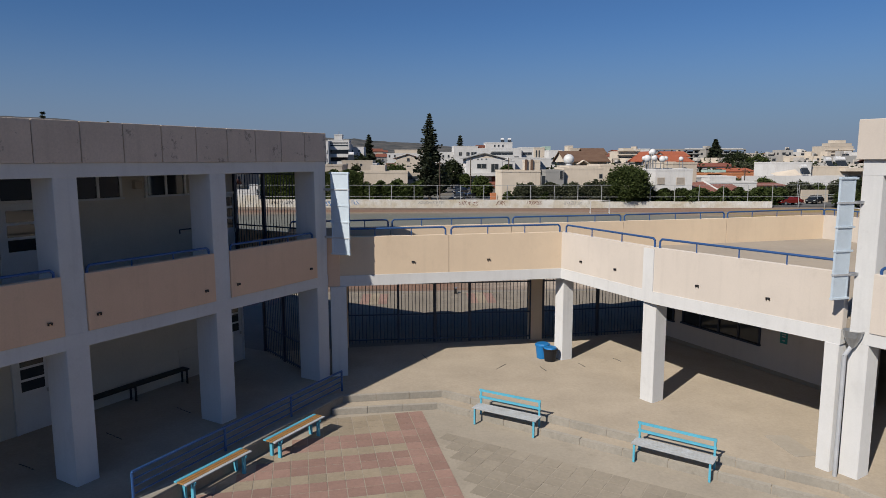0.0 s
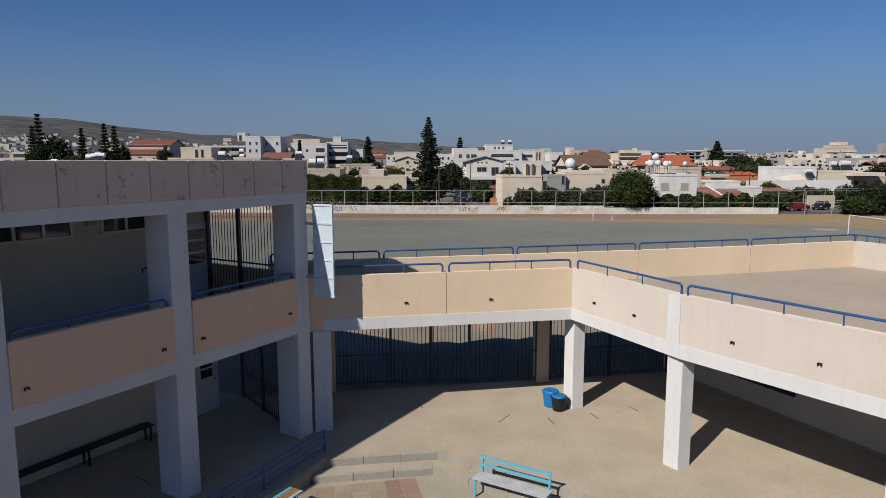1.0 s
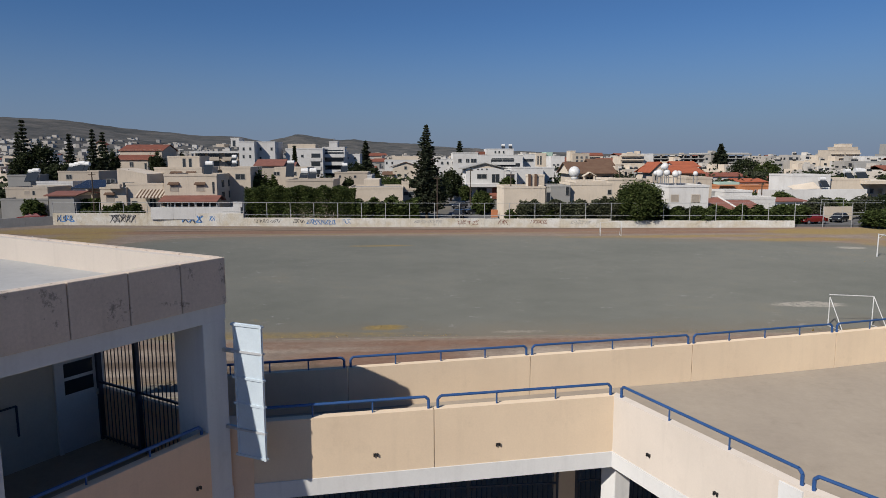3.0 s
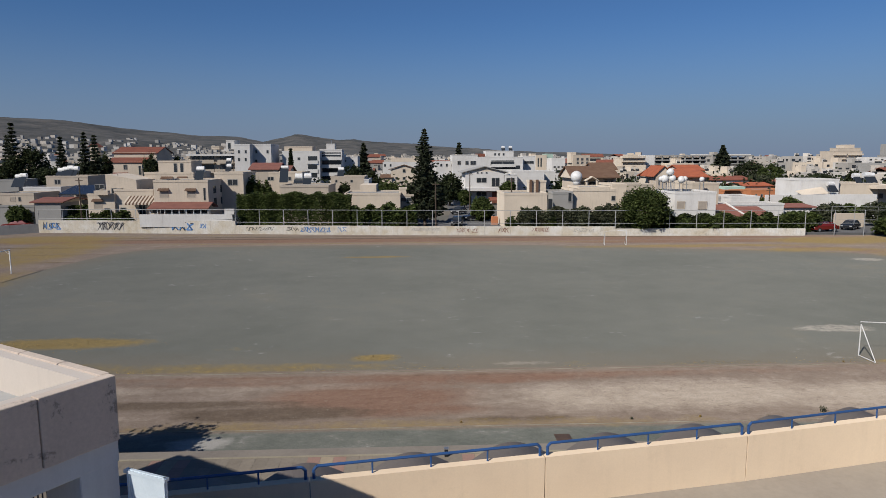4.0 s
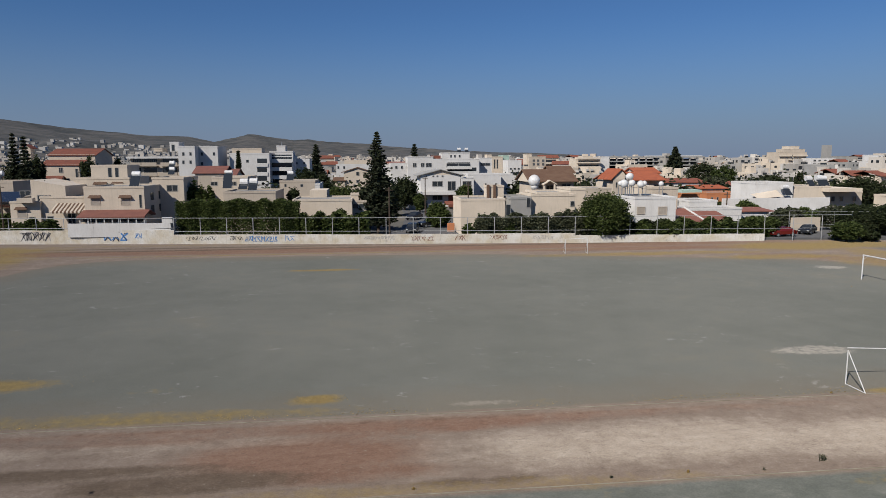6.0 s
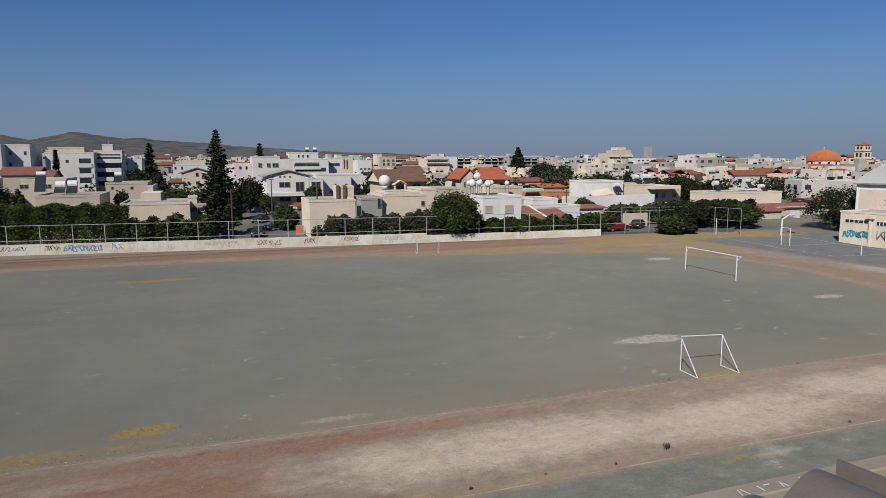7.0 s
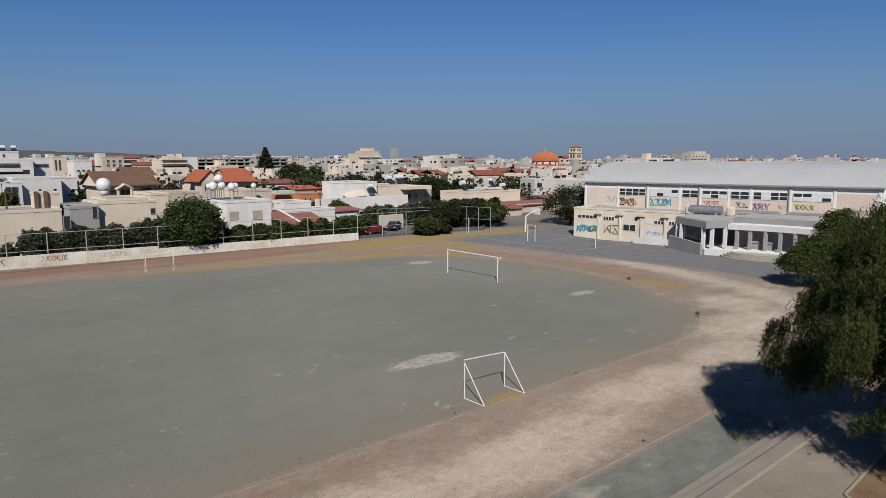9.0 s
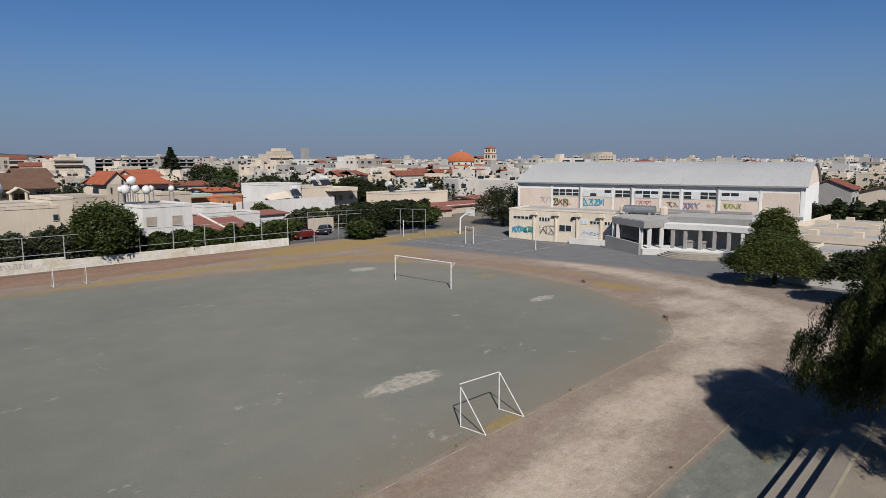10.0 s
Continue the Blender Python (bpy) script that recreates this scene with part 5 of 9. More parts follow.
# ---- planting bed under the pepper tree ----
BED = [(27.72, 30.47), (32.1, 30.64), (44.0, 31.15), (44.0, 17.6), (29.45, 28.5), (27.38, 29.98)]
bed = thing("planting_bed", (34, 28.0, PAVED), "triangular bed of dry brown soil with a concrete edge", "planter")
part("soil", Geo().prism(BED, PAVED - 0.3, PAVED + 0.05), SOIL, bed)
part("edging", ribbon(Geo(), BED[:3], 0.0, 0.10, PAVED - 0.2, PAVED + 0.06), COPING, bed)
part("edging", ribbon(Geo(), [BED[-2], BED[-1], BED[0]], 0.0, 0.10, PAVED - 0.2, PAVED + 0.06), COPING, bed)
structure("pavement_side", Geo().box(35.2, 62, 20.5, 33.0, -2.2, PAVED - 0.01), GREYPAVE, "grey-beige concrete paving beside the planting bed", "pavement")

st = thing("marker_post", (2.06, 32.7, PAVED), "short dark post at the edge of the paving", "post")
part("shaft", Geo().box(2.0, 2.12, 32.62, 32.74, PAVED - 0.02, PAVED + 0.28), BLACK, st, bevel=0.015)
part("cap", Geo().box(1.98, 2.14, 32.60, 32.76, PAVED + 0.28, PAVED + 0.31), STEEL, st)

# drain grate, weeds along the kerbs
structure("drain_grate", Geo().box(6.75, 7.4, 36.5, 37.2, FIELD_Z - 0.1, FIELD_Z + 0.012), RUST, "rusty dark drain grate in the path", "drain")
rng = np.random.default_rng(3)


def weed(x, y, z, r, n, mat, seed):
    ob = thing("weed_tuft", (x, y, z), "small dry weed tuft growing by the kerb", "weed", "weeds along the kerbs")
    rg = np.random.default_rng(seed)
    P = np.stack([x + rg.normal(size=n) * r * 0.5, y + rg.normal(size=n) * r * 0.5, z + rg.uniform(0.0, r * 1.3, n)], -1)
    leaf_part("foliage", P, r * 0.14, mat, ob, seed, up=3.0, aspect=6.0)


for k, (x, y, r, mt) in enumerate(((19.4, 39.0, 0.34, LEAF_OLIVE), (10.5, 38.6, 0.16, LEAF_OLIVE), (13.6, 38.7, 0.15, DRYGRASS), (52.3, 48.6, 0.35, LEAF_OLIVE), (51.6, 48.2, 0.28, DRYGRASS), (16.6, 38.5, 0.14, LEAF_OLIVE), (34.0, 45.9, 0.18, DRYGRASS), (25.0, 46.0, 0.15, DRYGRASS), (3.0, 38.6, 0.14, DRYGRASS), (61, 60.5, 0.4, LEAF_OLIVE), (46.5, 72, 0.1, DRYGRASS), (29.0, 38.5, 0.14, LEAF_OLIVE))):
    weed(x, y, FIELD_Z, r * 0.5, 90, mt, 40 + k)
# loose dry grass on the verge, past counting
n = 3600
gx = np.concatenate([rng.uniform(-25, 30, n // 2), rng.normal(28.4, 1.1, n // 16), rng.normal(-21, 3.0, n // 5), rng.normal(-1.2, 0.7, n // 16)])
gy = np.concatenate([46.0 + np.abs(rng.normal(0, 0.35, n // 2)), rng.normal(45.8, 0.25, n // 16), rng.normal(52.2, 0.8, n // 5), rng.normal(48.3, 0.25, n // 16)])
keep = np.sin(gx * 0.8) + np.sin(gx * 0.31 + 2) + rng.normal(0, 0.5, len(gx)) > 0.1
P = np.stack([gx, gy, np.full(len(gx), FIELD_Z) + rng.uniform(0.004, 0.02, len(gx))], -1)[keep]
tagged(leaf_part("dry_grass", P, 0.022, DRYGRASS, None, 9, up=0.25, aspect=4.0), "thin dry yellow grass along the kerb of the pitch", "grass", "", "stuff")


# ---- goals, posts ----
def goal_full(m):
    ob = new("football_goal")
    tagged(ob, "full-size white tubular football goal without a net", "football goal", "goals on the pitch")
    for y in (0.0, 7.32):
        part("post", Geo().tube((0, y, -0.05), (0, y, 2.44), 0.06, n=10), WHITEMETAL, ob)
        part("net_arm", Geo().tube((0, y, 2.40), (0.55, y, 2.40), 0.025, n=6).tube((0.55, y, 2.40), (0.0, y, 1.95), 0.02, n=6), WHITEMETAL, ob)
    part("crossbar", Geo().tube((0, -0.06, 2.44), (0, 7.38, 2.44), 0.06, n=10), WHITEMETAL, ob)
    ob.matrix_basis = m
    return ob


def goal_small(m):
    """A small goal, its mouth along x and its stay bars behind towards -y."""
    ob = new("small_goal")
    tagged(ob, "small white tubular goal with slanting stays", "football goal", "goals on the pitch")
    for x in (0.0, 2.8):
        part("post", Geo().tube((x, 0, 0), (x, 0, 1.86), 0.032, n=10), WHITEMETAL, ob)
        part("stay", Geo().tube((x, -0.03, 1.83), (x, -1.45, 0.03), 0.026, n=8), WHITEMETAL, ob)
        part("ground_bar", Geo().tube((x, 0, 0.03), (x, -1.45, 0.03), 0.026, n=8), WHITEMETAL, ob)
    part("crossbar", Geo().tube((-0.04, 0, 2.0), (2.74, 0, 1.86), 0.032, n=10), WHITEMETAL, ob)
    ob.matrix_basis = m
    return ob


gf = goal_full(pose(50.2, 68.05, FIELD_Z))
copy_thing(gf, pose(-39.7, 78.8, FIELD_Z, 0, 0, 180))
gs = goal_small(pose(26.69, 47.17, FIELD_Z, 0, 0, -1))
copy_thing(gs, pose(29.1, 96.4, FIELD_Z, 0, 0, 171))


def plain_post(x, y, z, h, r=0.06):
    ob = thing("yard_post", (x, y, z), "plain white steel post in the asphalt yard", "post", "posts in the yard")
    part("shaft", Geo().tube((x, y, z - 0.1), (x, y, z + h), r, n=8), WHITEMETAL, ob)
    part("cap", Geo().tube((x, y, z + h), (x, y, z + h + 0.03), r * 1.15, n=8), STEEL, ob)


def gz(x, y):
    return float(ground_z(np.array([x]), np.array([y]))[0])


for x, y, h in ((78.2, 102.2, 2.6), (79.6, 90.6, 2.6), (81.3, 79.4, 2.4), (79.9, 89.4, 2.6)):
    plain_post(x, y, gz(x, y), h)
# worn court lines on the asphalt
for ax, ay, bx, by in ((76, 79, 92, 81), (92, 81, 90, 101), (90, 101, 76, 99.5), (76, 99.5, 76, 79), (76, 89, 91, 91)):
    n = 12
    geo = Geo()
    for i in range(n):
        p0, p1 = along((ax, ay), (bx, by), i / n), along((ax, ay), (bx, by), (i + 0.97) / n)
        d = (Vector(p1) - Vector(p0)).normalized() * 0.04
        geo.add([(p0[0] - d.y, p0[1] + d.x, gz(*p0) + 0.012), (p0[0] + d.y, p0[1] - d.x, gz(*p0) + 0.012), (p1[0] + d.y, p1[1] - d.x, gz(*p1) + 0.012), (p1[0] - d.y, p1[1] + d.x, gz(*p1) + 0.012)], [(0, 1, 2, 3)])
    structure("court_marking", geo, LINEWHITE, "worn white line painted on the asphalt yard", "marking")
# basketball stand
bx, by = 89.0, 99.6
z = gz(bx, by)
ob = thing("basketball_stand", (bx, by, z), "white cantilevered basketball stand with a framed backboard", "basketball stand")
part("mast", Geo().tube((bx, by, z), (bx + 0.1, by, z + 2.6), 0.16, 0.13, 10).tube((bx + 0.1, by, z + 2.6), (bx + 1.2, by - 0.4, z + 3.4), 0.13, 0.09, 10).tube((bx + 1.2, by - 0.4, z + 3.4), (bx + 1.9, by - 0.7, z + 3.4), 0.08, 0.07, 10), WHITEMETAL, ob)
part("backboard", Geo().box(bx + 1.9, bx + 1.95, by - 1.6, by + 0.2, z + 2.9, z + 3.95), WHITEMETAL, ob)
part("hoop", Geo().tube((bx + 2.0, by - 0.7, z + 3.03), (bx + 2.4, by - 0.7, z + 3.05), 0.02, n=6), TILE_RED, ob)
ob = thing("volleyball_frame", (79.75, 90.0, gz(79.7, 90)), "low white pipe frame between two posts", "frame")
part("crossbar", Geo().tube((79.6, 90.6, gz(79.7, 90) + 2.5), (79.9, 89.4, gz(79.7, 90) + 2.5), 0.04, n=6), WHITEMETAL, ob)


# ---- boundary wall and fence ----
def wall_line(name, pts, z0, z1, mat, label, thick=0.25):
    geo = Geo()
    st = tagged(new(name), label, "wall", "", "structure")
    for a, b in zip(pts, pts[1:]):
        L = (Vector(b) - Vector(a)).length
        n = max(1, round(L / 4.1))
        for i in range(n):
            g = Geo().wall(along(a, b, (i + 0.002) / n), along(a, b, (i + 0.998) / n), thick, z0, z1 + 0.015 * ((i * 7) % 3))
            part("wall_panel", g, mat, st)
    return st


WL = [(-58, 117.0), (-26.5, 113.6), (0.0, 110.2), (31.0, 107.3), (59.0, 105.6)]
wall_line("wall_far_tall", [WL[0], WL[1]], -2.0, 0.45, LIMEWASH, "tall limewashed boundary wall covered with spray paint")
wall_line("wall_far_mid", WL[1:4], -2.0, -0.22, LIMEWASH, "long limewashed boundary wall with faded spray paint")
wall_line("wall_far_low", WL[3:5], -2.0, -0.52, LIMEWASH, "low white boundary wall below a fence")
# grey instead of limewash: this side wall's shade is put into its colour
wall_line("wall_far_side", [(-74, 106.5), WL[0]], -2.0, -0.1, CONCRETE, "boundary wall coloured grey for its shade")
wall_e = wall_line("wall_garden", [(-41.5, 114.9), (-27.0, 113.95)], -0.5, 1.45, H_WHITE, "white garden wall above the boundary wall")
part("gable_end", Geo().prism([(-28.2, 114.05), (-26.7, 113.9), (-26.7, 114.2), (-28.2, 114.35)], 1.45, 2.3), H_WHITE, wall_e)


def graffiti(p, d, z, w, h, mats, seed, parent=None):
    """A spray-painted tag: slanted overlapping strokes in several coats without letters, just proud of the wall."""
    rg = np.random.default_rng(seed)
    ob = thing("graffiti", (p[0], p[1], z), "spray-painted tag on the wall", "graffiti", "tags on the walls")
    m = frame_m(p, d, z)
    cell = h * 0.72
    n = max(2, int(w / cell))
    for layer, mt in enumerate(mats):
        geo = Geo()
        fat = layer == 0 and len(mats) > 1
        width = h * (0.17 if fat else 0.075 if layer else 0.10)
        for i in range(n):
            x0 = w * (i + 0.12) / n
            x1 = w * (i + 0.92) / n
            lean = rg.uniform(-0.12, 0.22) * h
            top, low = h * rg.uniform(0.82, 1.05), h * rg.uniform(-0.05, 0.14)
            knots = [(x0 + lean, top), (x0, low), ((x0 + x1) / 2, h * rg.uniform(0.35, 0.65)), (x1, low), (x1 + lean, top), ((x0 + x1) / 2 + lean, h * rg.uniform(0.6, 1.0))]
            order = rg.permutation(6)[: 4 + int(rg.integers(0, 3))]
            for ka, kb in zip(order, order[1:]):
                a, b = np.array(knots[ka]), np.array(knots[kb])
                u = (b - a) / (np.linalg.norm(b - a) + 1e-6)
                v = np.array((-u[1], u[0])) * width * rg.uniform(0.7, 1.2) / 2
                y = -0.012 - 0.006 * layer - 0.0008 * rg.uniform(0, 5)
                e = u * width * 0.35
                geo.add([m @ Vector((q[0], y, q[1])) for q in (a - e - v * 0.6, a + v * 0.9 - e * 0.2, b + v, b + e, b - v, a - v)], [(0, 1, 2, 3, 4, 5)])
        part("stroke", geo, mt, ob)["kind"] = "stuff"
    return ob


def wall_tag(k0, s, z, w, h, mats, seed):
    a, b = WL[k0], WL[k0 + 1]
    d = (b[0] - a[0], b[1] - a[1])
    graffiti(along(a, b, s), d, z, w, h, mats, seed)


wall_tag(0, 0.02, -0.9, 3.0, 1.0, (BLUE_G, BLACK_G), 1)
wall_tag(0, 0.30, -1.0, 4.4, 1.2, (GREY_G, BLACK_G, BLACK_G), 2)
wall_tag(0, 0.68, -1.1, 3.4, 1.3, (BLUE_G, BLACK_G), 3)
wall_tag(0, 0.82, -0.8, 1.0, 0.8, (BLUE_G,), 4)
wall_tag(0, 0.55, -0.9, 1.2, 0.9, (GREY_G,), 5)
wall_tag(1, 0.06, -1.0, 4.5, 0.5, (BLACK_G,), 6)
wall_tag(1, 0.38, -1.2, 4.8, 0.75, (BLUE_G, GREY_G), 7)
wall_tag(1, 0.60, -1.15, 1.4, 0.8, (BLUE_G,), 8)
wall_tag(1, 0.30, -1.0, 2.0, 0.6, (BLACK_G,), 9)
wall_tag(2, 0.02, -0.95, 4.5, 0.45, (GREY_G,), 10)
wall_tag(2, 0.24, -1.1, 3.2, 0.6, (TILE_PINK,), 11)
wall_tag(2, 0.44, -1.1, 1.6, 0.7, (TILE_PINK,), 12)
wall_tag(2, 0.60, -1.0, 2.6, 0.6, (TILE_PINK,), 13)
wall_tag(2, 0.80, -1.0, 3.0, 0.5, (GREY_G,), 14)

fence = thing("boundary_fence", (0, 111, 0), "tall galvanised pipe fence standing on the boundary wall", "fence")
FL = [(-58, 117.2), (-26.5, 113.8), (0.0, 110.4), (31.0, 107.5), (59.0, 105.8), (72.0, 105.0)]
for (a, b), zb in zip(zip(FL, FL[1:]), (0.45, -0.3, -0.3, -0.6, -1.6)):
    L = (Vector(b) - Vector(a)).length
    n = max(1, round(L / 4.0))
    for i in range(n):
        p = along(a, b, i / n)
        part("post", Geo().tube((*p, zb - 0.3), (*p, 2.2), 0.055, n=6), FENCEGREY, fence)
    for z in (2.18, 0.25 if zb < 0 else 0.75):
        part("rail", Geo().tube((*a, z), (*b, z), 0.036, n=6), FENCEGREY, fence)
# tall ball cage at the corner
cage = thing("ball_cage", (75, 107, -1.6), "high wire ball fence with steel posts at the yard corner", "fence")
CG = [(66, 110.5), (72, 108.5), (79.5, 107.0), (81.5, 100.5)]
for a, b in zip(CG, CG[1:]):
    L = (Vector(b) - Vector(a)).length
    n = max(1, round(L / 2.6))
    for i in range(n + 1):
        p = along(a, b, i / n)
        part("post", Geo().tube((*p, gz(*p) - 0.2), (*p, 2.4), 0.04, n=6), FENCEGREY, cage)
    for z in (2.38, 0.4):
        part("rail", Geo().tube((*a, z), (*b, z), 0.028, n=6), FENCEGREY, cage)

# ---- sports hall ----
# x runs along the long front, y into the building
HF = frame_m((99.5, 95.3), (0.148, -0.989))
HL, HW = 44.0, 27.0
hall = thing("sports_hall", HF @ Vector((22, 13, -2.8)), "large white sports hall with a ribbed barrel roof", "sports hall")
part("wall", Geo().box(0, HL, 0, 0.35, -2.9, 6.3, HF).box(0, 0.35, 0.35, HW, -2.9, 6.3, HF).box(HL - 0.35, HL, 0.35, HW, -2.9, 6.3, HF).box(0.35, HL - 0.35, HW - 0.35, HW, -2.9, 6.3, HF), GYMWHITE, hall)
prof = []
for k in range(29):
    a = k / 28
    prof.append((-0.35 + (HW + 0.7) * a, 6.42 + 3.34 * (1 - abs(2 * a - 1) ** 2.2)))
arch = Geo()
skin = [HF @ Vector((x, y, z - t)) for y, z in prof for x, t in ((-0.3, 0), (HL + 0.3, 0), (-0.3, 0.18), (HL + 0.3, 0.18))]
faces = [(0, 1, 3, 2), (112, 114, 115, 113)]
for k in range(0, 112, 4):
    faces += [(k, k + 4, k + 5, k + 1), (k + 2, k + 3, k + 7, k + 6), (k, k + 2, k + 6, k + 4), (k + 1, k + 5, k + 7, k + 3)]
arch.add(skin, faces)
roof = part("roof", arch, GYMROOF, hall, "white ribbed metal barrel roof")
ribs_geo = Geo()
for i in range(110):
    x = -0.2 + i * (HL + 0.4) / 109
    for (ya, za), (yb, zb) in zip(prof[:16], prof[1:17]):
        ribs_geo.add([HF @ Vector(v) for v in ((x - 0.02, ya, za), (x - 0.02, yb, zb), (x, yb, zb + 0.03), (x, ya, za + 0.03), (x + 0.02, yb, zb), (x + 0.02, ya, za))], [(0, 1, 2, 3), (3, 2, 4, 5)])
part("roof_rib", ribs_geo, GYMROOF, roof)["kind"] = "stuff"
for x in (0.05, HL - 0.05):
    g = Geo()
    for (ya, za), (yb, zb) in zip(prof[1:-1], prof[2:-1]):
        g.add([HF @ Vector(v) for v in ((x, ya, 6.2), (x, yb, 6.2), (x, yb, zb - 0.1), (x, ya, za - 0.1))], [(0, 1, 2, 3)])
    part("gable_wall", g, GYMPINK, hall)
part("gutter", Geo().box(-0.3, HL + 0.3, -0.55, -0.33, 6.22, 6.44, HF), CONCRETE, hall)
part("panel_wall", Geo().box(0.5, 6.35, -0.05, 0, 2.3, 5.4, HF), GYMPINK, hall)
part("panel_wall", Geo().box(38.7, 43.3, -0.05, 0, 1.6, 5.45, HF), GYMPINK, hall)
part("apron_wall", Geo().box(6.5, 38.2, -0.045, 0, 2.2, 4.2, HF), GYMPINK, hall)
part("base_band", Geo().box(0.1, HL - 0.1, -0.12, -0.05, 1.9, 2.22, HF), CONCRETE, hall)
for x in (11.45, 19.95, 32.7):
    part("rain_pipe", Geo().tube(HF @ Vector((x, -0.2, 2.2)), HF @ Vector((x, -0.2, 6.3)), 0.1, n=8), CONCRETE, hall)
for x in (0.25, 6.42, 11.6, 16.95, 20.15, 24.4, 27.55, 32.9, 38.4, 43.6):
    part("pilaster", Geo().box(x - 0.17, x + 0.17, -0.1, 0.01, 2.2, 6.25, HF), GYMWHITE, hall)
BLIND = {0: (), 1: (0, 1, 3, 4, 5, 6, 8, 9), 2: (), 3: (0, 4), 4: (), 5: (2, 3), 6: (0, 2, 4, 5, 7)}
for k, (xa, xb) in enumerate(((6.6, 11.25), (11.9, 16.7), (17.27, 19.8), (20.45, 24.15), (24.66, 27.3), (27.86, 32.55), (33.17, 38.05))):
    ncol = max(2, round((xb - xa) / 1.15))
    win = part("window", Geo().box(xa, xb, -0.11, -0.05, 4.22, 5.4, HF), WHITEMETAL, hall, "row of dark panes in a white frame")
    for i in range(ncol):
        for j in range(2):
            x0, x1 = xa + (xb - xa) * i / ncol + 0.07, xa + (xb - xa) * (i + 1) / ncol - 0.07
            z0 = 4.3 + 0.56 * j
            part("pane", Geo().box(x0, x1, -0.125, -0.11, z0, z0 + 0.46, HF), TINWHITE if i * 2 + j in BLIND[k] else DARKGLASS, win)
hx = Vector((0.148, -0.989))
for k, (xa, xb, z0, h, mats) in enumerate(((4.2, 6.2, 3.0, 1.0, (GREY_G,)), (6.68, 9.3, 2.55, 1.15, (GREEN_G, RED_G, BLACK_G)), (9.0, 9.9, 2.7, 0.7, (RED_G,)), (11.94, 15.57, 2.75, 1.1, (TEAL_G, BLUE_G)), (20.45, 22.95, 3.1, 0.7, (RED_G,)), (25.4, 27.2, 2.9, 0.85, (BLACK_G,)), (27.81, 30.04, 2.7, 1.0, (BLUE_G, GREY_G, RED_G)), (31.1, 32.3, 3.05, 0.5, (RED_G,)), (33.28, 35.91, 2.95, 0.75, (LIME_G, BLACK_G)), (40.5, 42.4, 2.8, 0.4, (TILE_PINK,)))):
    p = HF @ Vector((xa, -0.06, 0))
    graffiti((p.x, p.y), hx, z0, xb - xa, h, mats, 60 + k)

# low annex in front
AF = HF @ Matrix.Translation((0, -7.2, 0))
annex = thing("hall_annex", AF @ Vector((10, 3, -2.6)), "low cream flat-roofed changing-room annex with small windows", "building")
part("wall", Geo().box(2.1, 19.6, 0, 7.15, -3.0, 2.15, AF), GYMCREAM, annex)
part("roof_edge", Geo().box(2.0, 19.7, -0.06, 0.3, 2.15, 2.4, AF).box(2.0, 2.3, 0.3, 7.0, 2.15, 2.4, AF), GYMCREAM, annex)
part("roof_deck", Geo().box(2.3, 19.7, 0.3, 7.1, 2.15, 2.22, AF), CONCRETE, annex)
for x in (6.63, 10.34, 13.9, 17.65):
    part("buttress", Geo().box(x - 0.13, x + 0.13, -0.26, 0, -2.9, 1.6, AF), GYMCREAM, annex)
    part("hood", Geo().box(x - 0.55, x + 0.55, -0.5, -0.002, 1.45, 1.7, AF).box(x - 0.4, x + 0.4, -0.35, -0.002, 1.7, 1.95, AF), H_CREAM, annex)
part("wall_lamp", Geo().box(12.95, 13.3, -0.3, 0, 0.95, 1.35, AF), BLACK, annex)
for xa, xb, z0, z1, npan in ((2.85, 6.3, 0.66, 1.2, 5), (7.43, 9.32, 0.5, 1.16, 4), (10.87, 12.97, -0.94, 0.1, 2), (14.36, 15.48, 0.36, 1.08, 2), (15.9, 17.4, 0.4, 0.95, 3), (18.2, 19.5, 0.35, 0.95, 3)):
    win = part("window", Geo().box(xa, xb, -0.05, 0.02, z0, z1, AF), WHITEMETAL, annex)
    for i in range(npan):
        part("pane", Geo().box(xa + (xb - xa) * i / npan + 0.06, xa + (xb - xa) * (i + 1) / npan - 0.06, -0.06, -0.05, z0 + 0.06, z1 - 0.06, AF), LOUVRE if xa == 14.36 else DARKGLASS, win)
part("plinth_wall", Geo().box(13.0, 19.6, -1.0, -0.75, -2.9, -1.75, AF), H_WHITE, annex, "low white wall before the annex")
part("white_patch", Geo().box(14.3, 17.5, -0.02, 0.0, -1.9, -0.3, AF), H_WHITE, annex)
for xa, w, z0, h, mats, sd in ((2.6, 3.6, -1.5, 1.0, (TEAL_G, BLUE_G), 80), (4.6, 1.7, -1.3, 0.9, (GREEN_G, BLACK_G), 83), (7.5, 2.7, -1.5, 1.3, (GREY_G, BLACK_G), 81), (14.5, 2.8, -1.3, 0.5, (BLUE_G,), 82)):
    p = AF @ Vector((xa, -0.03, 0))
    graffiti((p.x, p.y), hx, z0, w, h, mats, sd)
tank = thing("steel_tank", HF @ Vector((22.2, -4.4, 2.0)), "long galvanised ribbed tank on the annex roof", "tank")
part("drum", Geo().tube(HF @ Vector((20.2, -4.4, 2.75)), HF @ Vector((24.9, -4.4, 2.75)), 0.62, n=18), STEEL, tank)
for x in (20.8, 21.9, 23.0, 24.1):
    part("hoop", Geo().tube(HF @ Vector((x - 0.06, -4.4, 2.75)), HF @ Vector((x + 0.06, -4.4, 2.75)), 0.67, n=18), STEEL, tank)
part("cradle", Geo().box(20.6, 20.9, -4.9, -3.9, 1.9, 2.4, HF).box(24.0, 24.3, -4.9, -3.9, 1.9, 2.4, HF), CONCRETE, tank)
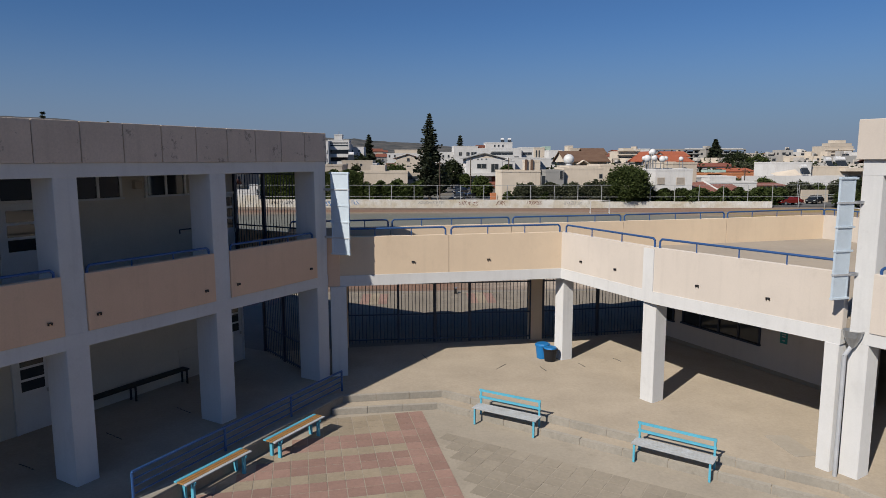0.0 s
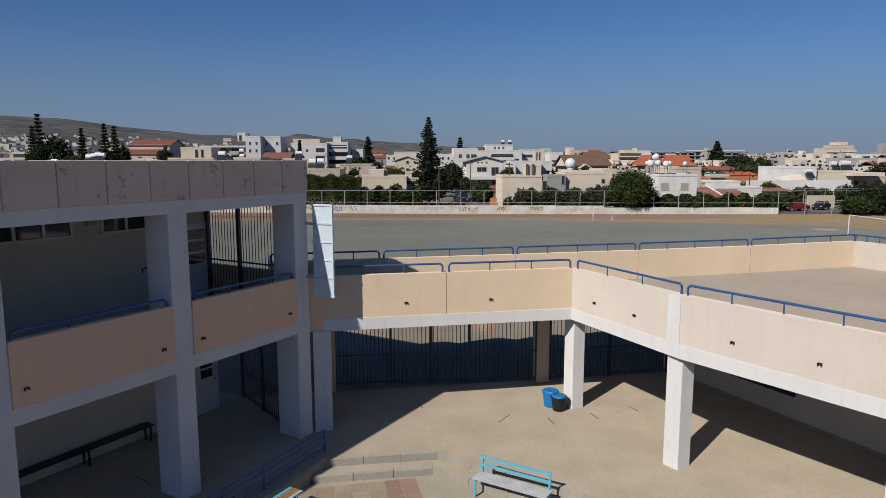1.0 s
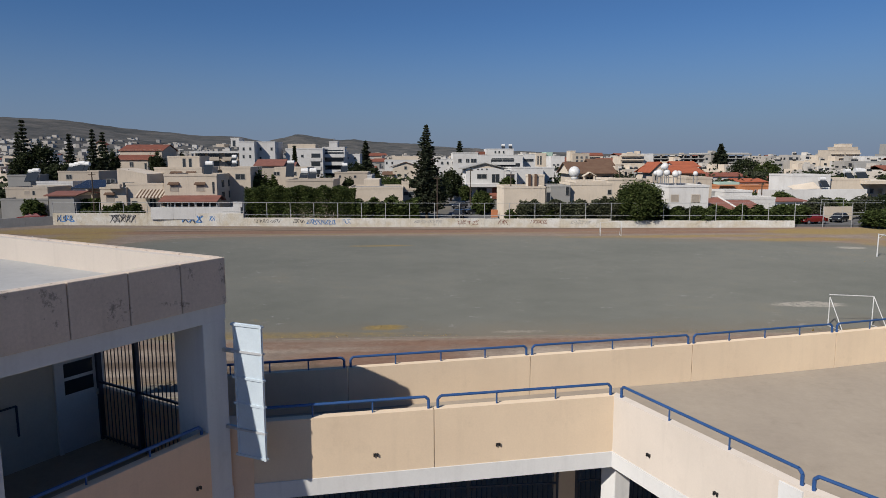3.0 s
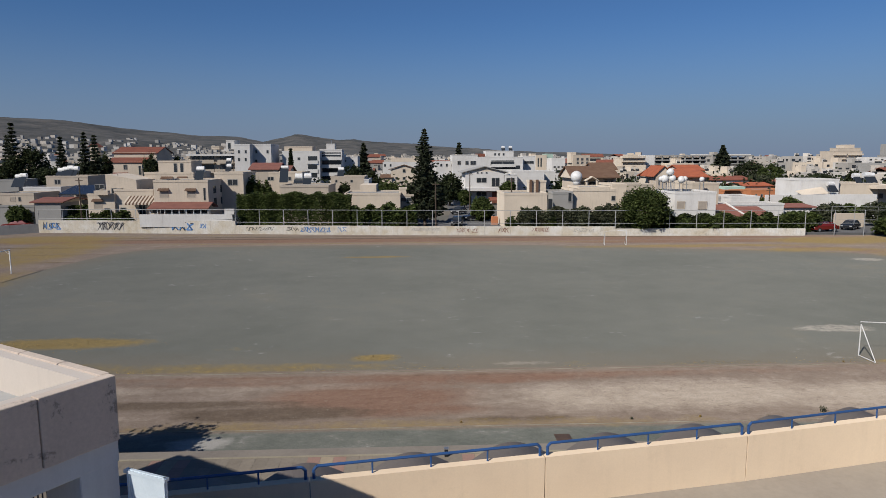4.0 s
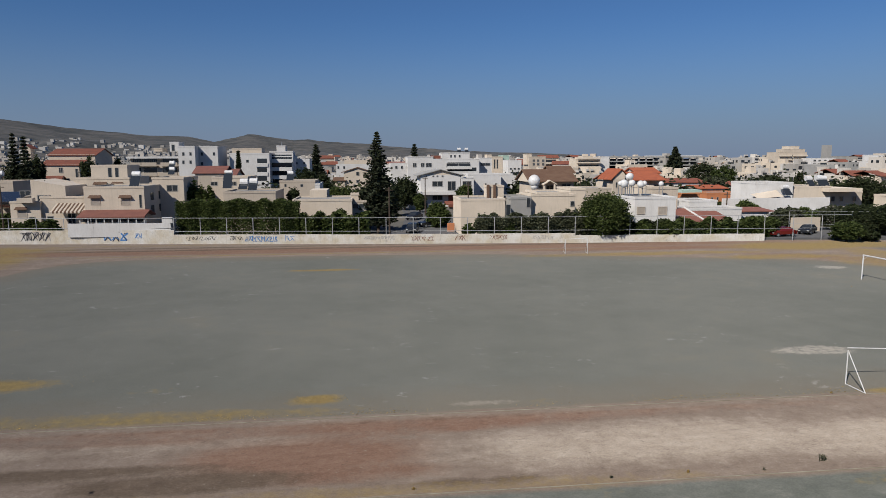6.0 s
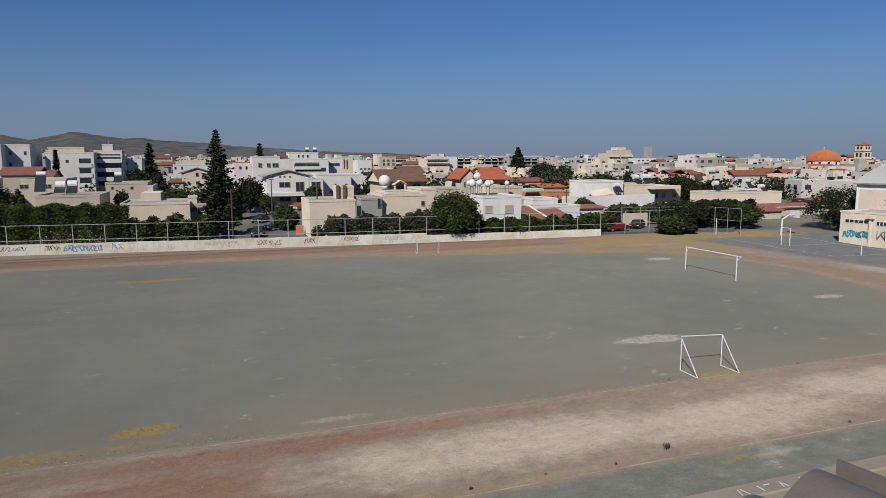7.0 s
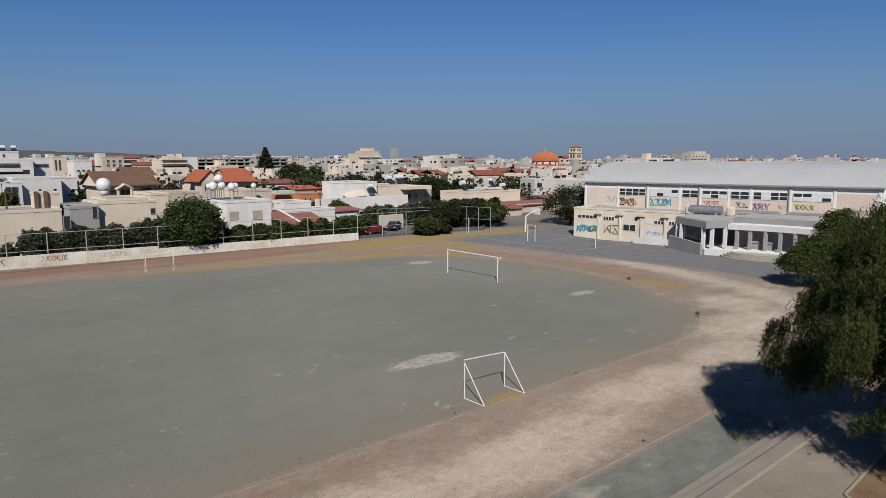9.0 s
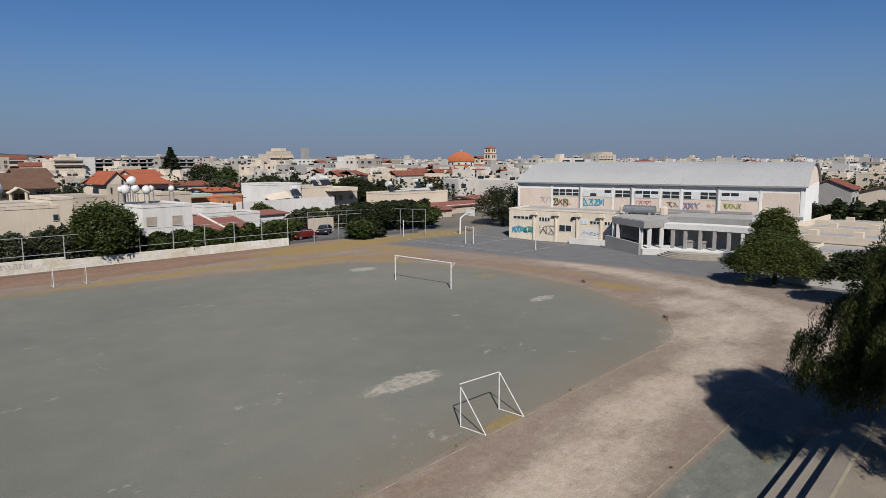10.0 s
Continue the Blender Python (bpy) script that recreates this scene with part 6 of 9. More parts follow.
for x in (19.6, 25.6):
    bk = thing("roof_block", HF @ Vector((x + 0.5, -4.2, 2.0)), "small cream rooftop block with a rounded head", "roof block")
    part("body", Geo().box(x, x + 0.9, -4.9, -3.4, 1.9, 3.3, HF), H_CREAM, bk, bevel=0.2)

# entrance pavilion: a canted porch, then a long curved canopy on square columns
def hall_xy(*pts):
    return [tuple((HF @ Vector((x, y, 0))).xy) for x, y in pts]


pav = thing("entrance_pavilion", HF @ Vector((29, -11, -2.4)), "white entrance pavilion with a thick flat canopy on square columns", "pavilion")
part("porch_canopy", Geo().prism(hall_xy((20.2, -9.9), (26.4, -15.2), (28.3, -12.2), (28.3, -7.3), (20.2, -7.3)), 1.05, 1.95), H_GREY, pav, "thick grey-white porch fascia")
part("porch_roof", Geo().prism(hall_xy((20.4, -9.7), (26.3, -14.8), (28.1, -12.0), (28.1, -0.2), (20.2, -0.2)), 1.96, 2.02), CONCRETE, pav)
edge = [(28.3, -12.4), (30.5, -12.1), (33.0, -12.0), (36.0, -12.2), (39.5, -12.8), (42.5, -13.8)]
part("canopy", Geo().prism(hall_xy(*edge, (42.5, -7.6), (28.3, -7.6)), 0.85, 1.55), WHITE, pav, "long white canopy fascia")
part("canopy_roof", Geo().prism(hall_xy(*[(x, y + 2.6) for x, y in edge], (39.8, -0.2), (28.3, -0.2)), 1.56, 2.35), CONCRETE, pav, "grey concrete upper roof slab")
part("roof_fin", Geo().box(38.9, 40.4, -10.2, -9.9, 1.5, 2.6, HF), WHITE, pav)
for x0, x1 in ((25.7, 32.0), (32.8, 37.6)):
    part("roof_rail", Geo().box(x0, x1, -1.6, -1.3, 2.4, 2.75, HF), H_GREY, pav, "dark roof-edge grating")
part("back_wall", Geo().box(28.0, 42.0, -7.9, -7.6, -2.6, 1.3, HF), H_WHITE, pav)
part("plinth", Geo().prism(hall_xy((20.2, -9.6), (26.2, -14.8), (28.2, -13.9), (38.5, -13.2), (38.5, -7.6), (20.2, -7.6)), -3.0, -1.75), WHITE, pav)
# the ramp wall's shaded face is put into its grey colour
part("ramp_wall", Geo().prism(hall_xy((19.4, -10.2), (25.9, -15.6), (26.1, -15.35), (19.6, -9.95)), -2.9, lambda p: -0.75 if p[1] > 71.5 else -1.0), H_GREY, pav, "ramp wall with faded scribbles, coloured grey for its shade")
part("glazing", Geo().prism(hall_xy((21.9, -11.0), (25.3, -13.9), (25.4, -13.8), (22.0, -10.9)), -0.9, 1.05), DARKGLASS, pav)
for x, y in ((20.6, -9.9), (21.5, -10.8), (25.8, -14.3), (26.8, -13.9), (28.0, -12.3)):
    part("porch_column", Geo().box(x - 0.22, x + 0.22, y - 0.22, y + 0.22, -1.76, 1.06, HF), WHITE, pav)
for x, y, mat in ((29.4, -11.9, H_GREY), (31.0, -11.7, CONCRETE), (32.9, -11.7, H_GREY), (34.7, -11.8, CONCRETE), (36.5, -12.0, H_GREY), (38.2, -12.3, WHITE), (39.4, -12.6, WHITE)):
    part("column", Geo().box(x - 0.21, x + 0.21, y - 0.21, y + 0.21, -1.76, 0.86, HF), mat, pav)
part("low_wall", Geo().box(28.2, 29.3, -13.2, -12.9, -2.6, -1.3, HF).box(37.6, 39.4, -13.6, -13.3, -2.8, -1.35, HF), WHITE, pav)
for k in range(5):
    r = 5.2 - 0.42 * k
    arc = [(32.6 - r * 0.98 * math.cos(math.pi * i / 18), -13.4 - r * 0.62 * math.sin(math.pi * i / 18)) for i in range(19)]
    part("step", Geo().prism(hall_xy(*arc), -3.0, -2.58 + 0.17 * k), KERB, pav)
desk = thing("ticket_desk", HF @ Vector((32.6, -10.6, -1.75)), "grey stone desk under the canopy", "desk")
part("top", Geo().box(30.9, 33.7, -11.0, -10.2, -0.9, -0.7, HF), CONCRETE, desk)
part("pedestal", Geo().box(31.1, 33.5, -10.9, -10.3, -1.75, -0.9, HF), H_GREY, desk)

# flat roofs beyond the yard tree
low = thing("low_annex", (98, 46, -2.6), "low white flat-roofed block with parapets and square vents", "building")
part("wall", Geo().box(88, 122, 34.0, 51.5, -3.0, 0.9), GYMCREAM, low)
part("parapet", Geo().box(87.9, 88.2, 33.9, 51.6, 0.9, 1.7).box(88.2, 122, 51.3, 51.6, 0.9, 1.7).box(88.2, 122, 33.9, 34.2, 0.9, 1.7).box(99.0, 99.3, 34.2, 51.3, 0.9, 1.6).box(110.0, 110.3, 34.2, 51.3, 0.9, 1.6), H_CREAM, low)
part("roof", Geo().box(88.2, 122, 34.2, 51.3, 0.9, 0.94), CONCRETE, low)
part("canopy", Geo().box(79.5, 87.9, 34.0, 45.5, 0.25, 0.65), CONCRETE, low)
part("canopy_edge", Geo().box(79.3, 79.5, 34.0, 45.6, 0.1, 0.9).box(79.5, 87.9, 45.5, 45.7, 0.1, 0.9), H_CREAM, low)
for x in (92.0, 102.5, 113.5):
    for y in (38.5, 43.0, 47.6):
        part("vent", Geo().box(x, x + 1.0, y - 0.5, y + 0.5, 0.94, 1.9), H_CREAM, low)
yw = thing("yard_wall", (74, 40, -2), "low whitewashed wall behind the yard tree", "wall")
part("wall_panel", Geo().wall((76.5, 47.0), (74.0, 36.0), 0.25, -2.6, -0.5), H_WHITE, yw)
part("wall_coping", Geo().wall((76.53, 47.0), (74.03, 36.0), 0.31, -0.5, -0.42), CONCRETE, yw)

# ---- houses ----
def gable_roof(geo, m, x0, x1, y0, y1, z, rise, over=0.4, axis="x"):
    """A pitched roof with thickness; its ridge runs along axis."""
    x0, x1, y0, y1 = x0 - over, x1 + over, y0 - over, y1 + over
    t = 0.18
    if axis == "x":
        c = (y0 + y1) / 2
        v = [(x0, y0, z), (x1, y0, z), (x1, c, z + rise), (x0, c, z + rise), (x0, y1, z), (x1, y1, z)]
    else:
        c = (x0 + x1) / 2
        v = [(x0, y1, z), (x0, y0, z), (c, y0, z + rise), (c, y1, z + rise), (x1, y1, z), (x1, y0, z)]
    top = [m @ Vector(p) for p in v]
    bot = [m @ (Vector(p) - Vector((0, 0, t))) for p in v]
    geo.add(top + bot, [(0, 1, 2, 3), (3, 2, 5, 4), (7, 6, 9, 8), (8, 9, 10, 11), (0, 6, 7, 1), (4, 5, 11, 10), (0, 3, 9, 6), (3, 4, 10, 9), (1, 7, 8, 2), (2, 8, 11, 5)])
    return geo


def house_window(parent, m, x, z, w, h, y=0.0, shutter=False, hood=False):
    win = part("window", Geo().box(x - w / 2, x + w / 2, y - 0.05, y + 0.02, z - h / 2, z + h / 2, m), WHITEMETAL if not shutter else H_PINK, parent)
    if not shutter:
        part("pane", Geo().box(x - w / 2 + 0.08, x - 0.03, y - 0.065, y - 0.05, z - h / 2 + 0.08, z + h / 2 - 0.08, m).box(x + 0.03, x + w / 2 - 0.08, y - 0.065, y - 0.05, z - h / 2 + 0.08, z + h / 2 - 0.08, m), DARKGLASS, win)
    else:
        part("slats", Geo().box(x - w / 2 + 0.06, x + w / 2 - 0.06, y - 0.065, y - 0.05, z - h / 2 + 0.06, z + h / 2 - 0.06, m), H_GREY if hood else SLATGREY, win)
    if hood:
        part("hood", Geo().box(x - w / 2 - 0.25, x + w / 2 + 0.25, y - 0.45, y, z + h / 2 + 0.12, z + h / 2 + 0.28, m), TILE_BROWN, win)
    return win


def solar_heater(parent, m, x, y, z, r=0.36, tall=1.6):
    """A white water tank on a frame with its tilted collector."""
    t = part("water_tank", Geo().tube(m @ Vector((x - 0.6, y, z + tall)), m @ Vector((x + 0.6, y, z + tall)), r, n=12), WHITEMETAL, parent, "white solar water tank")
    part("stand", Geo().tube(m @ Vector((x - 0.45, y, z)), m @ Vector((x - 0.45, y, z + tall)), 0.04, n=5).tube(m @ Vector((x + 0.45, y, z)), m @ Vector((x + 0.45, y, z + tall)), 0.04, n=5), STEEL, t)
    a = [m @ Vector(p) for p in ((x - 0.7, y - 1.7, z + 0.15), (x + 0.7, y - 1.7, z + 0.15), (x + 0.7, y - 0.4, z + tall - 0.3), (x - 0.7, y - 0.4, z + tall - 0.3))]
    b = [p - Vector((0, 0, 0.08)) for p in a]
    part("collector", Geo().add(a + b, [(0, 1, 2, 3), (7, 6, 5, 4), (0, 4, 5, 1), (1, 5, 6, 2), (2, 6, 7, 3), (3, 7, 4, 0)]), DARKGLASS, t)


def house(name, label, x0, x1, y, depth, ztop, mat, roof="flat", roofmat=None, rise=1.6, cols=3, floors=2, zbase=-1.6, skew=0.0, win=(1.2, 1.2), shutter=False, hood=False, heaters=(), axis="x", side_windows=True, category="house"):
    """A house with its front to the pitch: walls, floor edges, windows with panes, and a roof."""
    m = frame_m((x0, y), (1, skew))
    w = x1 - x0
    ob = thing(name, m @ Vector((w / 2, depth / 2, zbase)), label, category)
    part("wall", Geo().box(0, w, 0, depth, zbase - 0.3, ztop, m), mat, ob)
    if roof == "flat":
        part("parapet", Geo().box(-0.08, w + 0.08, -0.08, 0.12, ztop - 0.12, ztop + 0.22, m).box(-0.08, 0.12, 0.12, depth, ztop - 0.12, ztop + 0.22, m).box(w - 0.12, w + 0.08, 0.12, depth, ztop - 0.12, ztop + 0.22, m), mat, ob)
    else:
        part("roof", gable_roof(Geo(), m, 0, w, 0, depth, ztop, rise, 0.5, axis), roofmat, ob, "pitched clay tile roof")
        if axis == "y":
            part("gable_wall", Geo().add([m @ Vector(p) for p in ((0, -0.001, ztop - 0.2), (w, -0.001, ztop - 0.2), (w / 2, -0.001, ztop + rise * 0.93))], [(0, 1, 2)]), mat, ob)
        else:
            for xx in (0.001, w - 0.001):
                part("gable_wall", Geo().add([m @ Vector(p) for p in ((xx, 0, ztop - 0.2), (xx, depth, ztop - 0.2), (xx, depth / 2, ztop + rise * 0.93))], [(0, 1, 2)]), mat, ob)
    fh = (ztop - zbase) / floors
    for f in range(floors):
        zc = zbase + fh * (f + 0.56)
        for c in range(cols):
            xc = w * (c + 0.5) / cols
            house_window(ob, m, xc, zc, min(win[0], w / cols * 0.7), min(win[1], fh * 0.55), 0.0, shutter and (c + f) % 2 == 0, hood)
        if side_windows:
            ms = m @ Matrix.Translation((0, depth, 0)) @ Matrix.Rotation(radians(-90), 4, "Z")
            for c in range(max(1, int(depth / 4))):
                house_window(ob, ms, depth * (c + 0.5) / max(1, int(depth / 4)), zc, 1.0, min(1.1, fh * 0.5))
            mr = m @ Matrix.Translation((w, 0, 0)) @ Matrix.Rotation(radians(90), 4, "Z")
            for c in range(max(1, int(depth / 4))):
                house_window(ob, mr, depth * (c + 0.5) / max(1, int(depth / 4)), zc, 1.0, min(1.1, fh * 0.5))
    for hx, hy in heaters:
        solar_heater(ob, m, hx * w, hy * depth, ztop)
    return ob, m


def balcony(parent, m, x0, x1, y, z, depth=1.3, mat=None, rail=True):
    b = part("balcony", Geo().box(x0, x1, y - depth, y, z - 0.18, z, m), mat or H_WHITE, parent)
    if rail:
        part("balustrade", Geo().box(x0, x1, y - depth, y - depth + 0.08, z, z + 0.9, m), mat or H_WHITE, b)
    # flat dark sheet on the wall stands in for the balcony's deep shade
    part("shade_sheet", Geo().box(x0 + 0.3, x1 - 0.3, y - 0.03, y + 0.01, z + 0.1, z + 2.2, m), DARKGLASS, b)
    return b


def block(parent, name, x0, x1, y0, y1, z0, z1, mat, rim=True):
    """A storey or a whole flat-roofed house; rim adds a low roof parapet and a sunken grey roof deck."""
    b = part(name, Geo().box(x0, x1, y0, y1, z0, z1), mat, parent)
    if rim:
        g = Geo().box(x0 - 0.06, x1 + 0.06, y0 - 0.06, y0 + 0.14, z1 - 0.08, z1 + 0.26).box(x0 - 0.06, x1 + 0.06, y1 - 0.14, y1 + 0.06, z1 - 0.08, z1 + 0.26)
        g.box(x0 - 0.06, x0 + 0.14, y0 + 0.14, y1 - 0.14, z1 - 0.08, z1 + 0.26).box(x1 - 0.14, x1 + 0.06, y0 + 0.14, y1 - 0.14, z1 - 0.08, z1 + 0.26)
        part("roof_parapet", g, mat, b)
        part("roof_deck", Geo().box(x0 + 0.14, x1 - 0.14, y0 + 0.14, y1 - 0.14, z1, z1 + 0.03), DECK, b)
    return b


def opening(parent, x0, x1, z0, z1, y, kind=""):
    """A window set in the face at y: dark glass behind a frame with a mullion, or a closed shutter; hood adds a tiled ledge."""
    t = min(0.09, 0.1 * (x1 - x0))
    g = Geo().box(x0, x1, y - 0.05, y + 0.02, z0, z0 + t).box(x0, x1, y - 0.05, y + 0.02, z1 - t, z1)
    g.box(x0, x0 + t, y - 0.05, y + 0.02, z0 + t, z1 - t).box(x1 - t, x1, y - 0.05, y + 0.02, z0 + t, z1 - t)
    if x1 - x0 > 1.0 and kind == "":
        c = (x0 + x1) / 2
        g.box(c - t / 2, c + t / 2, y - 0.05, y + 0.02, z0 + t, z1 - t)
    win = part("window", g, H_PINK if kind else H_GREY, parent)
    part("shutter" if kind else "pane", Geo().box(x0 + t, x1 - t, y - 0.02, y + 0.015, z0 + t, z1 - t), SHUTTER if kind else DARKGLASS, win)
    if kind == "hood":
        part("hood", Geo().add([(x0 - 0.2, y - 0.45, z1 + 0.05), (x1 + 0.2, y - 0.45, z1 + 0.05), (x1 + 0.1, y, z1 + 0.4), (x0 - 0.1, y, z1 + 0.4), (x0 - 0.2, y - 0.45, z1 - 0.05), (x1 + 0.2, y - 0.45, z1 - 0.05)], [(0, 1, 2, 3), (4, 5, 1, 0)]), TILE_BROWN, win)
    return win


def roof_on(parent, x0, x1, y0, y1, z, rise, mat, axis="x", over=0.4):
    """A pitched tile roof with its gable walls."""
    part("roof", gable_roof(Geo(), Matrix.Identity(4), x0, x1, y0, y1, z, rise, over, axis), mat, parent, "pitched clay tile roof")
    if axis == "x":
        ends = [[(xx, y0, z - 0.2), (xx, y1, z - 0.2), (xx, (y0 + y1) / 2, z + rise * 0.9)] for xx in (x0 + 0.02, x1 - 0.02)]
    else:
        ends = [[(x0, yy, z - 0.2), (x1, yy, z - 0.2), ((x0 + x1) / 2, yy, z + rise * 0.9)] for yy in (y0 + 0.02, y1 - 0.02)]
    for tri in ends:
        part("gable_wall", Geo().add(tri, [(0, 1, 2)]), H_CREAM, parent)


# cream villas behind the tall wall
h = thing("villa", (-46.99, 120.5, -1.4), "cream villa with a wedge-shaped upper storey and dark strip window", "house")
block(h, "wall", -51.82, -47.58, 120.5, 129.5, -1.6, 4.19, H_CREAM)
block(h, "wall", -47.76, -41.52, 121, 131, -1.6, 4.87, H_CREAM)
part("upper_storey", Geo().add([(-50.38, 124, 2), (-45.34, 124, 2), (-45.34, 124, 6.56), (-50.38, 124, 7.51), (-50.38, 132.5, 2), (-45.34, 132.5, 2), (-45.34, 132.5, 6.56), (-50.38, 132.5, 7.51)], [(0, 1, 2, 3), (5, 4, 7, 6), (4, 0, 3, 7), (1, 5, 6, 2), (3, 2, 6, 7)]), H_CREAM, h, "wedge-shaped upper storey")
opening(h, -49.54, -47.6, 4.15, 5.19, 124)
opening(h, -50.92, -49.51, 1.92, 3.2, 120.5, "hood")
opening(h, -49.32, -48.41, 1.18, 2.1, 120.5)
opening(h, -46.97, -46.01, 0.39, 2.14, 121)
opening(h, -43.99, -42.84, 0.92, 2.57, 121)
opening(h, -46.26, -45.34, 4.72, 6.23, 125.5)
block(h, "terrace_wall", -50.26, -48.08, 119.4, 120.3, 4.25, 4.96, H_CREAM, rim=False)
h = thing("villa", (-36.83, 119.5, -1.4), "cream flat-roofed villa with brown window hoods and a red tiled porch", "house")
block(h, "wall", -40.84, -32.19, 119.5, 131, -1.6, 6.34, H_CREAM)
opening(h, -39.96, -38.53, 3.73, 4.9, 119.5, "hood")
opening(h, -35.63, -34.19, 3.7, 4.88, 119.5, "hood")
opening(h, -32.95, -32.61, 3.33, 5.32, 119.49)
block(h, "wall", -46.95, -38.34, 131.5, 141.5, 5, 7.4, H_CREAM)
opening(h, -43.88, -42.06, 5.7, 6.5, 131.5, "hood")
opening(h, -41.04, -39.51, 5.68, 6.49, 131.5, "hood")
block(h, "wall", -45.54, -39.62, 134.5, 140.5, 7, 9.45, H_CREAM)
opening(h, -42.79, -42.15, 7.41, 9.24, 134.5)
opening(h, -41.64, -41.04, 7.41, 9.24, 134.5)
solar_heater(h, Matrix.Identity(4), -34.18, 122.7, 6.14, 0.42, 2.2)
for z in (2.9, 4.9):
    for y in (123, 127):
        part("side_window", Geo().box(-32.21, -32.14, y - 0.7, y + 0.7, z - 0.6, z + 0.6), DARKGLASS, h)
part("porch_roof", gable_roof(Geo(), Matrix.Identity(4), -40.85, -31.59, 116.9, 121.9, 2.24, 0.85, 0.15), TILE_PINK, h, "dull red tiled porch roof")
for i in range(9):
    part("porch_post", Geo().box(-40.75 + i * 1.13, -40.61 + i * 1.13, 117.1, 117.24, 0.6, 2.12), WHITE, h)
part("porch_glazing", Geo().box(-40.65, -31.79, 117.9, 117.96, 1.4, 1.94), DARKGLASS, h)
part("porch_wall", Geo().box(-40.85, -31.59, 117.86, 118, -1, 1.4), H_CREAM, h)
aw = thing("striped_awning", (-43.27, 119.9, 2.9), "brown and cream striped canvas awning", "awning")
for i in range(17):
    x = -45.64 + i * 0.28
    part("stripe", Geo().add([(x + 0.25, 120.9, 4.05), (x + 0.48, 120.9, 4.05), (x + 0.28, 119.1, 2.9), (x, 119.1, 2.9), (x, 119.1, 2.65), (x + 0.28, 119.1, 2.65)], [(0, 1, 2, 3), (3, 2, 5, 4)]), TILE_BROWN if i % 2 else H_CREAM, aw)
# houses over the hedge
h = thing("villa", (-31.28, 127, -1.4), "beige flat-roofed house with a dark framed window", "house")
block(h, "wall", -33.33, -28.4, 127, 136, -1.6, 7.46, H_CREAM)
opening(h, -31.1, -29.34, 5.43, 6.49, 127)
h = thing("villa", (-23.97, 136, -1.4), "cream house with a roof terrace and pot plants", "house")
block(h, "wall", -26, -19.81, 136, 145, -1.6, 7.31, H_CREAM)
opening(h, -26.23, -25.02, 5.96, 6.69, 135.99)
opening(h, -22.93, -21.82, 5.95, 6.68, 136)
h = thing("villa", (-34.6, 172, -1.4), "beige house under a hipped red tile roof", "house")
block(h, "wall", -37.91, -31.79, 172, 181, -1.6, 7.58, H_PINK, rim=False)
block(h, "wall", -31.81, -29.14, 172, 181, -1.6, 7.02, H_PINK, rim=False)
roof_on(h, -38.17, -31.52, 172, 181, 7.58, 1.56, TILE_PINK, "x", 0.4)
roof_on(h, -31.7, -29.03, 172.1, 181.1, 7.02, 1.42, TILE_PINK, "x", 0.4)
h = thing("bungalow", (-17.04, 122, -1.4), "low beige flat-roofed house with white water tanks above the hedge", "house")
block(h, "wall", -21.16, -13.16, 122, 132, -1.6, 5.32, H_PINK)
solar_heater(h, Matrix.Identity(4), -18.63, 126, 5.71, 0.55, 1.2)
solar_heater(h, Matrix.Identity(4), -17.11, 126, 5.6, 0.5, 1.4)
solar_heater(h, Matrix.Identity(4), -21.01, 126, 5.91, 0.3, 2.6)
h = thing("bungalow", (-12.61, 152, -1.4), "pale house with a wide flat roof behind the bungalows", "house")
block(h, "wall", -16.47, -9.4, 152, 162, -1.6, 6.07, H_PINK)
block(h, "wall", -9.41, -8.47, 152, 162, -1.6, 5.45, H_WHITE)
solar_heater(h, Matrix.Identity(4), -14.46, 154, 6, 0.4, 1.8)
opening(h, -15.54, -15.09, 5.01, 5.6, 152)
opening(h, -12.36, -11.79, 4.99, 5.58, 152)
h = thing("bungalow", (-5.33, 119, -1.4), "low cream flat-roofed house with a bare side wall", "house")
block(h, "wall", -10.19, -1.15, 119, 129, -1.6, 4.14, H_CREAM)
block(h, "wall", -8.38, -5.55, 128, 135, 2, 5.38, H_CREAM, rim=False)
block(h, "wall", -1.39, -0.18, 122, 124.4, 2, 4.85, H_CREAM)
opening(h, -1.15, 0.83, 2.76, 3.51, 121)
block(h, "wall", -1.38, 1.03, 121.1, 127.1, -1.6, 3.79, H_PINK)
h = thing("villa", (-3.28, 212, -1.4), "pale yellow house with a brown edged gable roof", "house")
block(h, "wall", -5.81, 1.99, 212, 222, -1.6, 6.78, H_CREAM, rim=False)
block(h, "wall", -8.53, -5.49, 211.5, 220.5, -1.6, 4.44, H_CREAM, rim=False)
roof_on(h, -6.32, 2.5, 212, 222, 6.78, 1.5, TILE_BROWN, "y", 0.4)
roof_on(h, -8.7, -5.49, 211.5, 220.5, 4.44, 0.9, TILE_BROWN, "x", 0.4)
opening(h, -2.25, -1.41, 5.92, 6.94, 211.9)
opening(h, -2.27, -1.43, 3.72, 4.57, 211.9)
opening(h, -4.48, -3.81, 3.9, 4.58, 211.9)
# white apartment blocks
h = thing("apartment_block", (-58.1, 208, -1.4), "grey-white apartment block with deep shaded balconies", "apartment block")
block(h, "wall", -64.2, -50.96, 208, 222, -1.6, 11.29, H_PINK)
part("roof_slab", Geo().box(-64.8, -50.96, 206.4, 208, 10.99, 11.54), H_WHITE, h)
balcony(h, Matrix.Identity(4), -63.76, -61.02, 208, 9.02, 1.5, H_PINK)
balcony(h, Matrix.Identity(4), -60.86, -56.82, 208, 9.01, 1.5, H_PINK)
balcony(h, Matrix.Identity(4), -55.85, -51.31, 208, 8.99, 1.5, H_PINK)
